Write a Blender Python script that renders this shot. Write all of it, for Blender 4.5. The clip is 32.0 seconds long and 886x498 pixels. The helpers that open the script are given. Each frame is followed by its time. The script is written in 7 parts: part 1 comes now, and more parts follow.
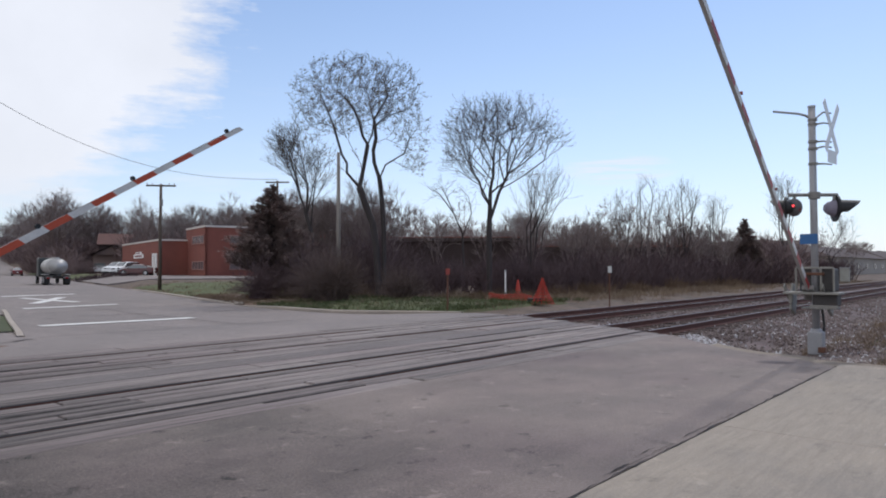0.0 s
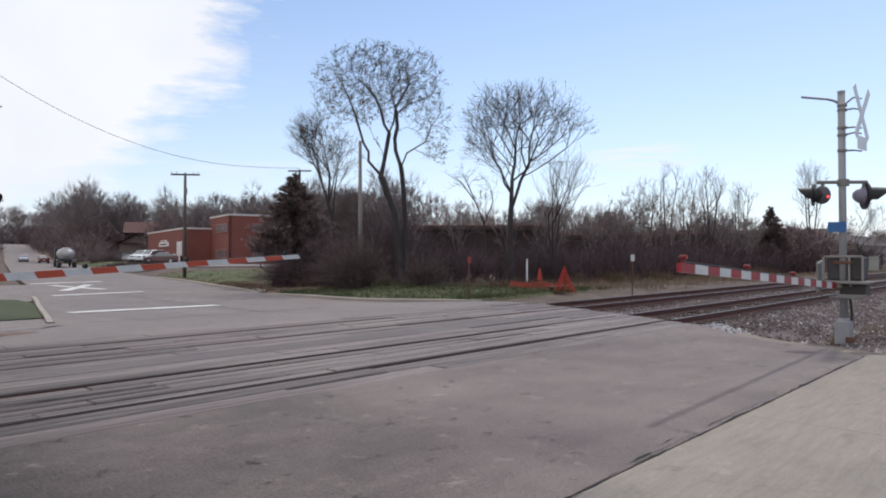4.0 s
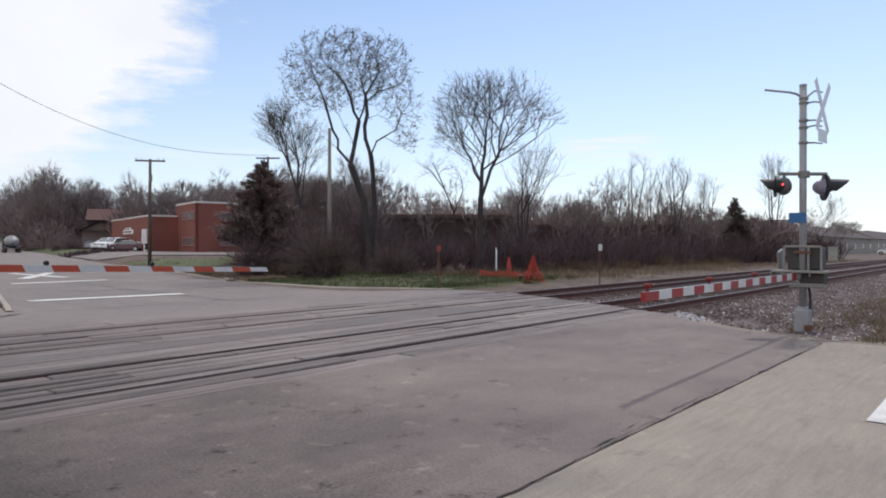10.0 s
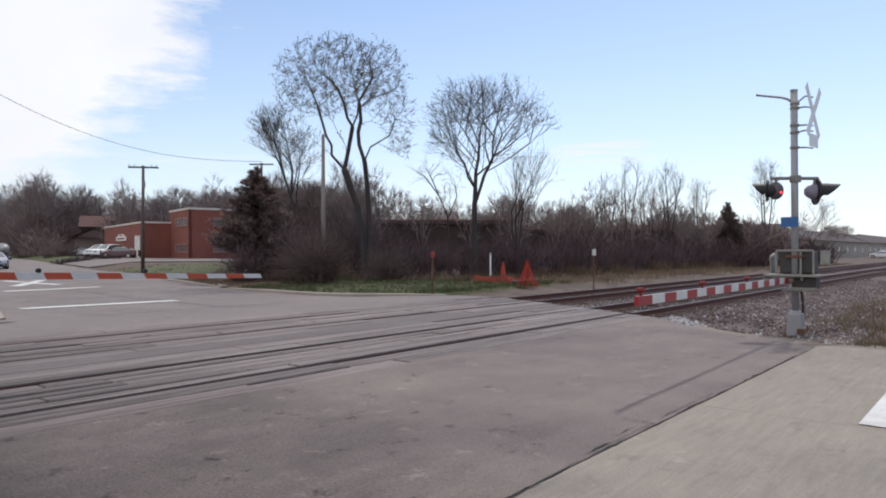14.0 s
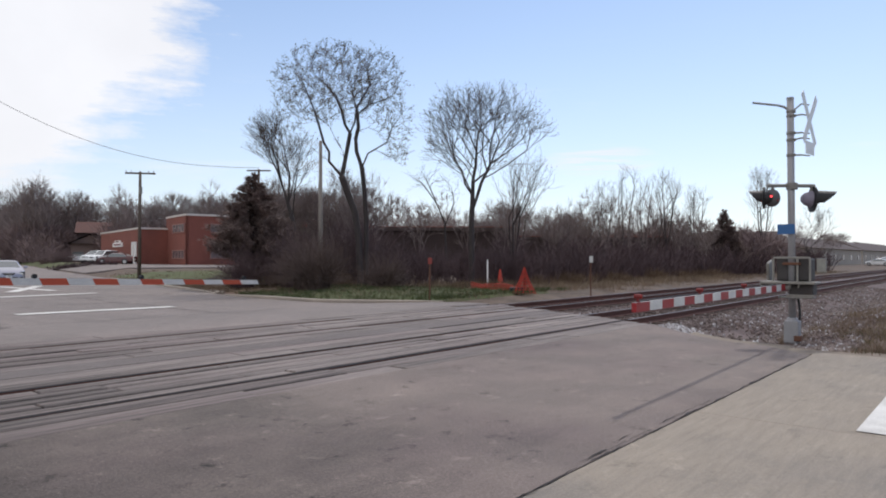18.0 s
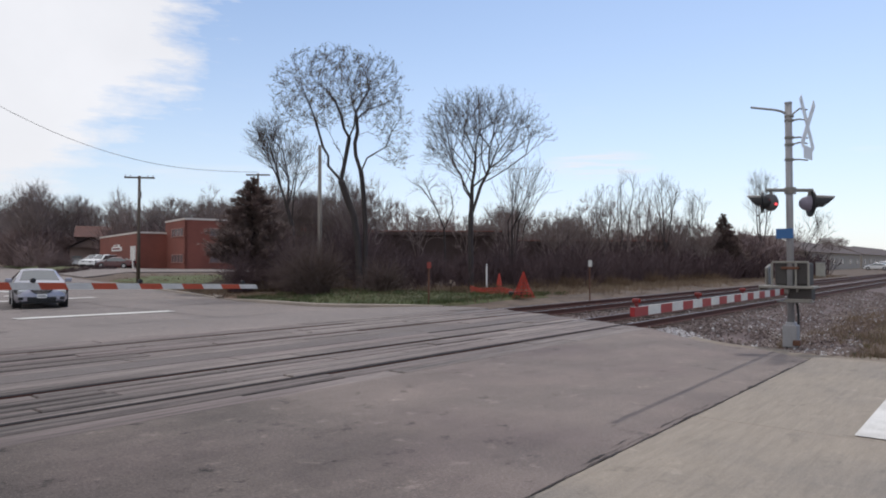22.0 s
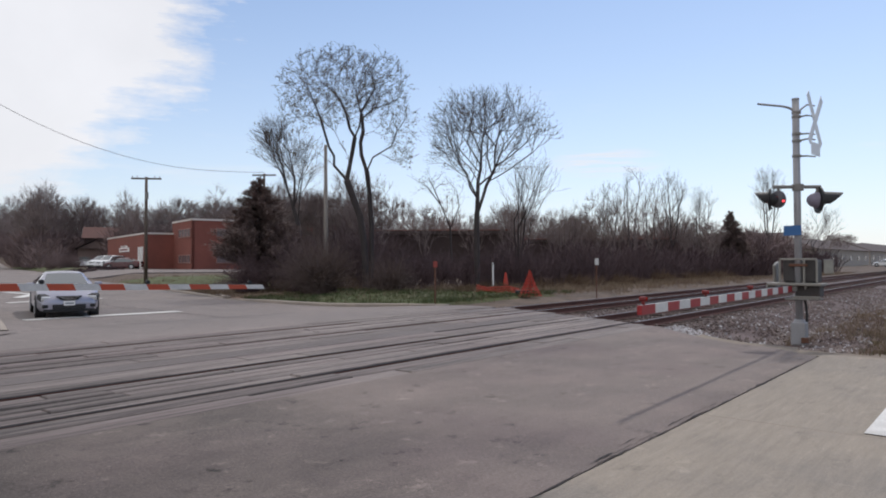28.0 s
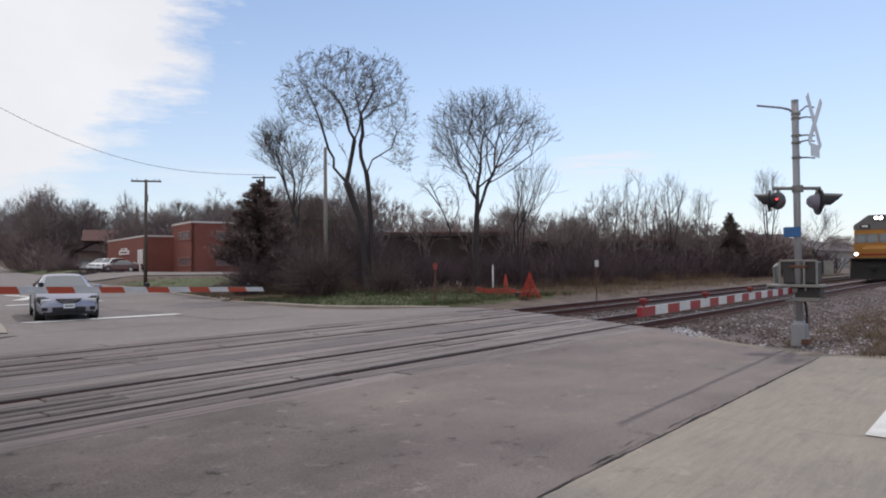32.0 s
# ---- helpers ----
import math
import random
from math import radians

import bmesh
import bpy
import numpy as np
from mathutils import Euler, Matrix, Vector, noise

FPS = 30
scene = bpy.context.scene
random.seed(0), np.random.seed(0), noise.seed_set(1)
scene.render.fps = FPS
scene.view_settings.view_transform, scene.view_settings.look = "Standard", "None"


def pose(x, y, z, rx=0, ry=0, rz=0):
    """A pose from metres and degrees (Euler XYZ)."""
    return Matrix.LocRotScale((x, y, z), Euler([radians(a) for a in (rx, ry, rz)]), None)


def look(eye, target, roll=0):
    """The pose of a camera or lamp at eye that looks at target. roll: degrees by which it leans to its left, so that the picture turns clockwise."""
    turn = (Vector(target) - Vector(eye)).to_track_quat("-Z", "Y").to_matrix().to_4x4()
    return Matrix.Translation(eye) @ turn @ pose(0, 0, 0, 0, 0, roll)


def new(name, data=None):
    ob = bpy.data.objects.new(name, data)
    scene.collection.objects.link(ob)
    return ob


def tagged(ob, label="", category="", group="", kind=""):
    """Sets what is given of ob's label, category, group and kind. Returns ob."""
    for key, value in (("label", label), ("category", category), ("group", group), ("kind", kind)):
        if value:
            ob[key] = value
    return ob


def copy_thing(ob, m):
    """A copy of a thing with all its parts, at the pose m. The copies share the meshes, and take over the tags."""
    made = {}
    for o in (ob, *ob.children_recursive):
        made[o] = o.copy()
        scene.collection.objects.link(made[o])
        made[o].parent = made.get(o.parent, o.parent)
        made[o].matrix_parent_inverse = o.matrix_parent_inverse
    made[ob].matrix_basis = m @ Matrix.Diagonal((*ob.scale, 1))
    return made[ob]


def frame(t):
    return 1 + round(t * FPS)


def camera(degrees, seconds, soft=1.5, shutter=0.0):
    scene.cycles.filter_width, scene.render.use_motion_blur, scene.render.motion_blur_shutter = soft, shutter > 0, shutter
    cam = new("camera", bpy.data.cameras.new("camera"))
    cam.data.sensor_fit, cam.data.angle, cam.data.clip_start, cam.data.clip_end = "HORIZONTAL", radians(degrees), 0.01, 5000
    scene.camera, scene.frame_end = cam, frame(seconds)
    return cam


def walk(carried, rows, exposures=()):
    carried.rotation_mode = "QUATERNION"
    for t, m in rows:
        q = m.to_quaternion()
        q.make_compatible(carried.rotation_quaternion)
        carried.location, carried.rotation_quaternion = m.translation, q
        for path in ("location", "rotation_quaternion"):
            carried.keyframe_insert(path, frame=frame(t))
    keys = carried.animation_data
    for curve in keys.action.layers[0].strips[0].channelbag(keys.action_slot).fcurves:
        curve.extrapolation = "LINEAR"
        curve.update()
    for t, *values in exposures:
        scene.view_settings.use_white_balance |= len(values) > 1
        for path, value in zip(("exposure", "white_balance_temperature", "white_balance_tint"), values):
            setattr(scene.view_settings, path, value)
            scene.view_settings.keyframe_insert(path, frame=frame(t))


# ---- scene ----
# ================= camera and its walk =================
cam = camera(65.45, 32.0, soft=1.9)


def cam_pose(x, y, z, yaw, pitch, roll):
    return pose(x, y, z, 90 + pitch, 0, yaw - 90) @ pose(0, 0, 0, 0, 0, roll)


walk(cam, [
    (0.0, cam_pose(-0.011, 0.016, 1.545, 40.724, 1.525, -0.042)),
    (0.5, cam_pose(-0.004, 0.017, 1.544, 41.092, 1.471, -0.076)),
    (1.0, cam_pose(-0.019, 0.010, 1.547, 41.415, 1.429, -0.180)),
    (1.5, cam_pose(-0.008, 0.024, 1.538, 41.670, 1.377, -0.247)),
    (2.0, cam_pose(-0.022, 0.021, 1.547, 42.052, 1.256, -0.244)),
    (2.5, cam_pose(-0.018, 0.017, 1.548, 42.455, 1.101, -0.247)),
    (3.0, cam_pose(-0.023, 0.010, 1.547, 42.667, 0.915, -0.459)),
    (3.5, cam_pose(-0.016, 0.022, 1.541, 42.763, 0.719, -0.098)),
    (5.5, cam_pose(-0.011, 0.009, 1.541, 41.433, 0.090, -0.124)),
    (6.0, cam_pose(-0.015, 0.012, 1.532, 41.173, 0.024, -0.122)),
    (6.5, cam_pose(-0.010, 0.015, 1.529, 40.945, -0.067, 0.011)),
    (7.0, cam_pose(-0.011, 0.007, 1.535, 40.761, -0.169, -0.112)),
    (7.5, cam_pose(-0.009, 0.005, 1.537, 40.625, -0.307, -0.192)),
    (8.0, cam_pose(0.011, 0.012, 1.527, 40.518, -0.432, -0.255)),
    (8.5, cam_pose(-0.004, 0.006, 1.531, 40.433, -0.539, 0.017)),
    (9.0, cam_pose(-0.000, 0.007, 1.530, 40.291, -0.411, 0.188)),
    (9.5, cam_pose(-0.002, 0.008, 1.528, 40.152, -0.364, 0.327)),
    (10.0, cam_pose(-0.004, 0.003, 1.531, 40.010, -0.343, 0.254)),
    (10.5, cam_pose(-0.003, -0.002, 1.531, 39.904, -0.263, 0.187)),
    (11.0, cam_pose(-0.009, -0.005, 1.532, 39.755, -0.255, 0.378)),
    (11.5, cam_pose(-0.004, -0.001, 1.531, 39.607, -0.260, 0.412)),
    (12.0, cam_pose(0.003, 0.005, 1.526, 39.556, -0.374, 0.381)),
    (12.5, cam_pose(-0.003, 0.003, 1.530, 39.450, -0.431, 0.214)),
    (13.0, cam_pose(-0.000, -0.000, 1.530, 39.509, -0.329, -0.000)),
    (13.5, cam_pose(-0.005, 0.002, 1.530, 39.519, 0.016, -0.031)),
    (14.0, cam_pose(-0.008, -0.006, 1.536, 39.528, 0.105, 0.004)),
    (14.5, cam_pose(-0.009, -0.009, 1.539, 39.505, 0.192, -0.048)),
    (16.5, cam_pose(0.001, 0.001, 1.528, 39.415, 0.544, -0.003)),
    (17.0, cam_pose(-0.016, -0.003, 1.532, 39.350, 0.595, 0.119)),
    (17.5, cam_pose(-0.019, -0.012, 1.539, 39.343, 0.606, 0.018)),
    (18.0, cam_pose(-0.006, 0.001, 1.527, 39.286, 0.676, 0.134)),
    (18.5, cam_pose(-0.001, 0.002, 1.528, 39.283, 0.614, 0.274)),
    (19.0, cam_pose(0.000, -0.008, 1.534, 39.329, 0.603, 0.214)),
    (19.5, cam_pose(-0.009, -0.011, 1.536, 39.321, 0.672, 0.352)),
    (20.0, cam_pose(-0.015, -0.002, 1.531, 39.276, 0.759, 0.313)),
    (20.5, cam_pose(-0.007, -0.005, 1.532, 39.270, 0.838, 0.382)),
    (21.0, cam_pose(-0.008, -0.003, 1.528, 39.225, 0.940, 0.313)),
    (21.5, cam_pose(-0.003, -0.007, 1.528, 39.219, 0.974, 0.211)),
    (22.0, cam_pose(-0.007, -0.009, 1.530, 39.223, 1.025, 0.133)),
    (22.5, cam_pose(-0.014, -0.015, 1.540, 39.219, 1.024, 0.196)),
    (23.0, cam_pose(-0.006, -0.008, 1.532, 39.171, 1.101, 0.016)),
    (23.5, cam_pose(-0.003, -0.011, 1.531, 39.169, 1.050, 0.009)),
    (24.0, cam_pose(-0.001, -0.008, 1.527, 39.175, 1.050, -0.153)),
    (24.5, cam_pose(0.000, -0.009, 1.530, 39.230, 0.921, -0.255)),
    (25.0, cam_pose(-0.005, -0.007, 1.533, 39.305, 0.863, -0.075)),
    (25.5, cam_pose(-0.008, -0.011, 1.536, 39.325, 0.809, 0.080)),
    (27.5, cam_pose(0.005, -0.008, 1.530, 39.560, 0.967, -0.157)),
    (28.0, cam_pose(0.001, -0.006, 1.530, 39.742, 0.944, -0.187)),
    (28.5, cam_pose(0.010, -0.010, 1.528, 39.799, 0.917, -0.290)),
    (29.0, cam_pose(0.004, -0.011, 1.534, 39.810, 0.800, -0.196)),
    (29.5, cam_pose(0.000, -0.006, 1.529, 39.779, 0.818, 0.051)),
    (30.0, cam_pose(-0.006, -0.011, 1.527, 39.773, 0.892, -0.161)),
    (30.5, cam_pose(-0.007, -0.015, 1.534, 39.792, 1.035, -0.428)),
    (31.0, cam_pose(-0.010, -0.016, 1.533, 39.789, 1.154, -0.396)),
    (31.5, cam_pose(0.001, -0.011, 1.529, 39.756, 1.165, -0.268)),
    (32.0, cam_pose(0.007, -0.004, 1.530, 39.730, 1.118, -0.288)),
], exposures=[(0.0, -0.12, 6200, 12), (1.5, -0.06, 6250, 12), (3.5, 0.0, 6350, 12), (8.0, 0.0, 6430, 12), (14.0, 0.02, 6450, 12), (19.0, -0.04, 6520, 12), (24.0, -0.13, 6500, 12), (32.0, -0.13, 6500, 12)])

# ================= sky, sun =================
SUN_AZ, SUN_EL = 8.0, 57.0      # degrees from +x towards +y, and above the ground
world = bpy.data.worlds.new("sky")
scene.world = world
world.use_nodes = True
wt = world.node_tree
wt.nodes.clear()




def wmath(op, a, b=None, c=None, clamp=False):
    n = wt.nodes.new("ShaderNodeMath")
    n.operation, n.use_clamp = op, clamp
    for i, v in enumerate((a, b, c)):
        if v is None:
            continue
        if isinstance(v, (int, float)):
            n.inputs[i].default_value = v
        else:
            wt.links.new(v, n.inputs[i])
    return n.outputs[0]


sky = wt.nodes.new("ShaderNodeTexSky")
sky.sky_type, sky.sun_disc = "NISHITA", False
sky.sun_elevation, sky.sun_rotation = radians(SUN_EL), radians(90 - SUN_AZ)
sky.air_density, sky.dust_density, sky.ozone_density = 1.0, 0.3, 2.2
co = wt.nodes.new("ShaderNodeTexCoord")
sep = wt.nodes.new("ShaderNodeSeparateXYZ")
wt.links.new(co.outputs["Generated"], sep.inputs[0])


def wdot(v):
    n = wt.nodes.new("ShaderNodeVectorMath")
    n.operation = "DOT_PRODUCT"
    wt.links.new(co.outputs["Generated"], n.inputs[0])
    n.inputs[1].default_value = v
    return n.outputs["Value"]


def wnoise(scale, detail, rough, stretch=(1, 1, 1)):
    m = wt.nodes.new("ShaderNodeMapping")
    m.inputs["Scale"].default_value = stretch
    wt.links.new(co.outputs["Generated"], m.inputs[0])
    n = wt.nodes.new("ShaderNodeTexNoise")
    n.inputs["Scale"].default_value, n.inputs["Detail"].default_value, n.inputs["Roughness"].default_value = scale, detail, rough
    wt.links.new(m.outputs[0], n.inputs[0])
    return n.outputs["Fac"]


# one large cloud bank fills the sky on one side of two great circles; its rim is torn into fibres
CLOUD_A, CLOUD_B = (-0.6246, 0.1206, 0.7716), (-0.8854, 0.4110, 0.2171)
fibre = wmath("MULTIPLY", wmath("SUBTRACT", wnoise(11.0, 6, 0.65, (1, 1, 4.5)), 0.5), 0.16)
ragged = wmath("ADD", wmath("MULTIPLY", wmath("SUBTRACT", wnoise(4.5, 7, 0.62), 0.5), 0.16), fibre)
rim = wmath("ADD", wmath("SMOOTH_MIN", wdot(CLOUD_A), wdot(CLOUD_B), 0.03), ragged)
bank = wmath("MULTIPLY", wmath("ADD", rim, 0.052), 15.0, clamp=True)
bank = wmath("MULTIPLY", bank, wmath("ADD", wmath("MULTIPLY", wmath("SUBTRACT", sep.outputs[2], 0.04), 6.5, clamp=True), 0.50, clamp=True))
wisp = wmath("MULTIPLY", wmath("SUBTRACT", wnoise(3.0, 5, 0.6, (1, 1, 9)), 0.60), 3.2, clamp=True)
low = wmath("SUBTRACT", 1.0, wmath("MULTIPLY", sep.outputs[2], 3.2), clamp=True)
wisp = wmath("MULTIPLY", wisp, low)
# a few thin streaks of cirrus low over the line
across = wmath("DIVIDE", wmath("SUBTRACT", wdot((0.46, -0.88, 0.0)), 0.02), 0.085)
up = wmath("DIVIDE", wmath("SUBTRACT", sep.outputs[2], 0.136), 0.024)
spot = wmath("SUBTRACT", 1.0, wmath("ADD", wmath("MULTIPLY", across, across), wmath("MULTIPLY", up, up)), clamp=True)
streaks = wmath("MULTIPLY", wmath("SUBTRACT", wnoise(9.0, 5, 0.6, (1, 1, 14)), 0.42), 5.0, clamp=True)
wisp = wmath("MAXIMUM", wisp, wmath("MULTIPLY", wmath("MULTIPLY", spot, streaks), 0.9))
# pale haze towards the horizon
haze = wmath("MULTIPLY", wmath("POWER", wmath("SUBTRACT", 1.0, wmath("MAXIMUM", sep.outputs[2], 0.0)), 3.9), 0.70)
thick = wmath("ADD", wmath("MULTIPLY", wnoise(3.0, 6, 0.6), 0.30), 0.86)
mixh = wt.nodes.new("ShaderNodeMix")
mixh.data_type = "RGBA"
wt.links.new(haze, mixh.inputs["Factor"])
lift = wt.nodes.new("ShaderNodeVectorMath")
lift.operation = "MULTIPLY"
lift.inputs[1].default_value = (1.15, 1.14, 1.13)
wt.links.new(sky.outputs[0], lift.inputs[0])
wt.links.new(lift.outputs[0], mixh.inputs["A"])
mixh.inputs["B"].default_value = (6.15, 6.75, 7.75, 1)
cl = wt.nodes.new("ShaderNodeVectorMath")
cl.operation = "SCALE"
cl.inputs[0].default_value = (7.05, 7.15, 7.35)
wt.links.new(thick, cl.inputs["Scale"])
mixc = wt.nodes.new("ShaderNodeMix")
mixc.data_type = "RGBA"
wt.links.new(wmath("MAXIMUM", wmath("MULTIPLY", bank, 0.93), wisp), mixc.inputs["Factor"])
wt.links.new(mixh.outputs["Result"], mixc.inputs["A"])
wt.links.new(cl.outputs[0], mixc.inputs["B"])
bg = wt.nodes.new("ShaderNodeBackground")
bg.inputs["Strength"].default_value = 0.134
wt.links.new(mixc.outputs["Result"], bg.inputs[0])
wo = wt.nodes.new("ShaderNodeOutputWorld")
wt.links.new(bg.outputs[0], wo.inputs[0])

sun_data = bpy.data.lights.new("sun", "SUN")
sun_data.energy, sun_data.angle, sun_data.color = 2.1, radians(3.6), (1.0, 0.95, 0.88)
sun = new("sun", sun_data)
sd = Vector((math.cos(radians(SUN_EL)) * math.cos(radians(SUN_AZ)), math.cos(radians(SUN_EL)) * math.sin(radians(SUN_AZ)), math.sin(radians(SUN_EL))))
sun.matrix_world = look(sd * 60, (0, 0, 0))

# ================= materials =================


def mat(name, col, rough=0.7, var=0.25, scale=6.0, fine=60.0, bump=0.0, metal=0.0, spec=0.4, col2=None, patch=0.5, rnd=0.0, glow=None, stretch=(1, 1, 1), coat=0.0, own=False, streak=None, speck=0.0, darken_low_x=None):
    """Colour varied at two scales, with fine relief. col2: a second colour in patches. rnd: spread from piece to piece."""
    m = bpy.data.materials.new(name)
    m.use_nodes = True
    nt = m.node_tree
    b = nt.nodes["Principled BSDF"]
    b.inputs["Roughness"].default_value, b.inputs["Metallic"].default_value = rough, metal
    b.inputs["Specular IOR Level"].default_value = spec
    b.inputs["Coat Weight"].default_value = coat
    tc = nt.nodes.new("ShaderNodeTexCoord")
    geo = nt.nodes.new("ShaderNodeNewGeometry")
    mp = nt.nodes.new("ShaderNodeMapping")
    mp.inputs["Scale"].default_value = stretch
    nt.links.new(tc.outputs["Object"] if own else geo.outputs["Position"], mp.inputs[0])

    def ns(sc, det, ro=0.6):
        n = nt.nodes.new("ShaderNodeTexNoise")
        n.inputs["Scale"].default_value, n.inputs["Detail"].default_value, n.inputs["Roughness"].default_value = sc, det, ro
        nt.links.new(mp.outputs[0], n.inputs[0])
        return n.outputs["Fac"]

    def ma(op, a, c, clamp=False):
        n = nt.nodes.new("ShaderNodeMath")
        n.operation, n.use_clamp = op, clamp
        for i, v in enumerate((a, c)):
            if isinstance(v, (int, float)):
                n.inputs[i].default_value = v
            else:
                nt.links.new(v, n.inputs[i])
        return n.outputs[0]

    big, small = ns(scale, 4), ns(fine, 3)
    k = ma("ADD", ma("MULTIPLY", ma("SUBTRACT", big, 0.5), var * 2.2), ma("MULTIPLY", ma("SUBTRACT", small, 0.5), var * 2.0))
    if darken_low_x:
        # darker towards low x, with a ragged edge
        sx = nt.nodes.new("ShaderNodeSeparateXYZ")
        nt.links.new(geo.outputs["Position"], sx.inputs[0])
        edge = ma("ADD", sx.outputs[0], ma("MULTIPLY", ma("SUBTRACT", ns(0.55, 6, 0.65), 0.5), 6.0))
        f = ma("MULTIPLY", ma("SUBTRACT", darken_low_x[0], edge), 1.0 / darken_low_x[1], True)
        k = ma("SUBTRACT", k, ma("MULTIPLY", f, darken_low_x[2]))
    if rnd:
        oi = nt.nodes.new("ShaderNodeObjectInfo")
        k = ma("ADD", k, ma("MULTIPLY", ma("SUBTRACT", oi.outputs["Random"], 0.5), rnd * 2))
    if streak:
        mp2 = nt.nodes.new("ShaderNodeMapping")
        mp2.inputs["Scale"].default_value = streak[:3]
        nt.links.new(geo.outputs["Position"], mp2.inputs[0])
        sn = nt.nodes.new("ShaderNodeTexNoise")
        sn.inputs["Scale"].default_value, sn.inputs["Detail"].default_value, sn.inputs["Roughness"].default_value = 1.0, 5, 0.7
        nt.links.new(mp2.outputs[0], sn.inputs[0])
        k = ma("ADD", k, ma("MULTIPLY", ma("SUBTRACT", sn.outputs["Fac"], 0.5), streak[3] * 2))
    if speck:
        sp = ns(130.0, 2, 0.8)
        k = ma("ADD", k, ma("MULTIPLY", ma("MAXIMUM", ma("SUBTRACT", sp, 0.58), 0.0), speck * 8))
        k = ma("ADD", k, ma("MULTIPLY", ma("MINIMUM", ma("SUBTRACT", sp, 0.40), 0.0), speck * 4))
        st = ns(2.6, 6, 0.75)
        k = ma("ADD", k, ma("MULTIPLY", ma("MINIMUM", ma("SUBTRACT", st, 0.42), 0.0), speck * 5))
        lt = ns(3.3, 5, 0.7)
        k = ma("ADD", k, ma("MULTIPLY", ma("MAXIMUM", ma("SUBTRACT", lt, 0.60), 0.0), speck * 5))
    k = ma("MAXIMUM", ma("ADD", k, 1.0), 0.08)
    base = nt.nodes.new("ShaderNodeMix")
    base.data_type = "RGBA"
    base.inputs["A"].default_value = (*col, 1)
    base.inputs["B"].default_value = (*(col2 or col), 1)
    ms = ns(scale * 0.37, 5, 0.65)
    nt.links.new(ma("MULTIPLY", ma("SUBTRACT", ms, 1 - patch - 0.12), 4.0, True), base.inputs["Factor"])
    mul = nt.nodes.new("ShaderNodeVectorMath")
    mul.operation = "SCALE"
    nt.links.new(base.outputs["Result"], mul.inputs[0])
    nt.links.new(k, mul.inputs["Scale"])
    nt.links.new(mul.outputs[0], b.inputs["Base Color"])
    nt.links.new(ma("ADD", ma("MULTIPLY", ma("SUBTRACT", big, 0.5), 0.25), rough, True), b.inputs["Roughness"])
    if bump:
        bn = nt.nodes.new("ShaderNodeBump")
        bn.inputs["Strength"].default_value, bn.inputs["Distance"].default_value = min(1.0, bump), 0.02
        nt.links.new(small, bn.inputs["Height"])
        nt.links.new(bn.outputs[0], b.inputs["Normal"])
    if glow:
        b.inputs["Emission Color"].default_value = (*glow[:3], 1)
        b.inputs["Emission Strength"].default_value = glow[3]
    return m


M = {}
M["asphalt"] = mat("asphalt", (0.172, 0.140, 0.124), 0.85, 0.42, 0.6, 38, 0.6, col2=(0.128, 0.098, 0.094), patch=0.45, streak=(0.30, 1.6, 1, 0.24), speck=1.15, darken_low_x=(5.0, 3.8, 0.70))
M["asphalt_dark"] = mat("asphalt_patch", (0.125, 0.106, 0.101), 0.85, 0.26, 0.9, 40, 0.4, speck=0.8, streak=(0.2, 4, 1, 0.2), col2=(0.15, 0.133, 0.126), patch=0.35)
M["road"] = mat("worn_road", (0.190, 0.162, 0.151), 0.85, 0.20, 0.35, 26, 0.4, speck=1.0, streak=(1.3, 0.12, 1, 0.22), col2=(0.155, 0.135, 0.127), patch=0.45)
M["concrete"] = mat("concrete", (0.252, 0.215, 0.174), 0.85, 0.16, 0.8, 40, 0.5, streak=(1.6, 16, 1, 0.36), speck=0.5, col2=(0.155, 0.140, 0.128), patch=0.4, rnd=0.03)
M["kerb"] = mat("kerb_concrete", (0.32, 0.275, 0.235), 0.85, 0.25, 1.5, 40, 0.3, col2=(0.26, 0.23, 0.205), patch=0.4)
M["plank"] = mat("crossing_timber", (0.205, 0.176, 0.162), 0.85, 0.36, 1.3, 24, 0.5, col2=(0.152, 0.122, 0.116), patch=0.5, rnd=0.20, stretch=(0.25, 2.5, 1), streak=(0.45, 13, 1, 1.15), darken_low_x=(5.6, 4.5, 0.50))
M["gap"] = mat("dark_joint", (0.030, 0.025, 0.024), 0.9, 0.4, 3, 40, 0.4)
M["paint"] = mat("road_paint", (0.62, 0.61, 0.585), 0.8, 0.22, 2.0, 35, 0.2, col2=(0.42, 0.405, 0.38), patch=0.4)
M["rail"] = mat("rail_steel", (0.100, 0.040, 0.030), 0.8, 0.35, 2, 40, 0.2)
M["railhead"] = mat("rail_head", (0.13, 0.12, 0.125), 0.55, 0.3, 3, 40, 0.0, metal=0.5)
M["tie"] = mat("tie_wood", (0.060, 0.040, 0.034), 0.95, 0.4, 3, 40, 0.5, rnd=0.3)
M["ballast"] = mat("ballast", (0.080, 0.056, 0.054), 0.95, 0.9, 0.9, 16, 1.0, col2=(0.120, 0.092, 0.088), patch=0.5)
M["stone"] = mat("ballast_stone", (0.205, 0.168, 0.155), 0.9, 0.5, 1.6, 12, 0.3, col2=(0.125, 0.090, 0.086), patch=0.45)
M["dirt"] = mat("dry_ground", (0.125, 0.092, 0.070), 0.95, 0.6, 1.3, 9, 0.8, col2=(0.080, 0.058, 0.045), patch=0.5)
M["sand"] = mat("sandy_edge", (0.205, 0.170, 0.135), 0.95, 0.3, 1.5, 20, 0.4, col2=(0.17, 0.135, 0.11), patch=0.45)
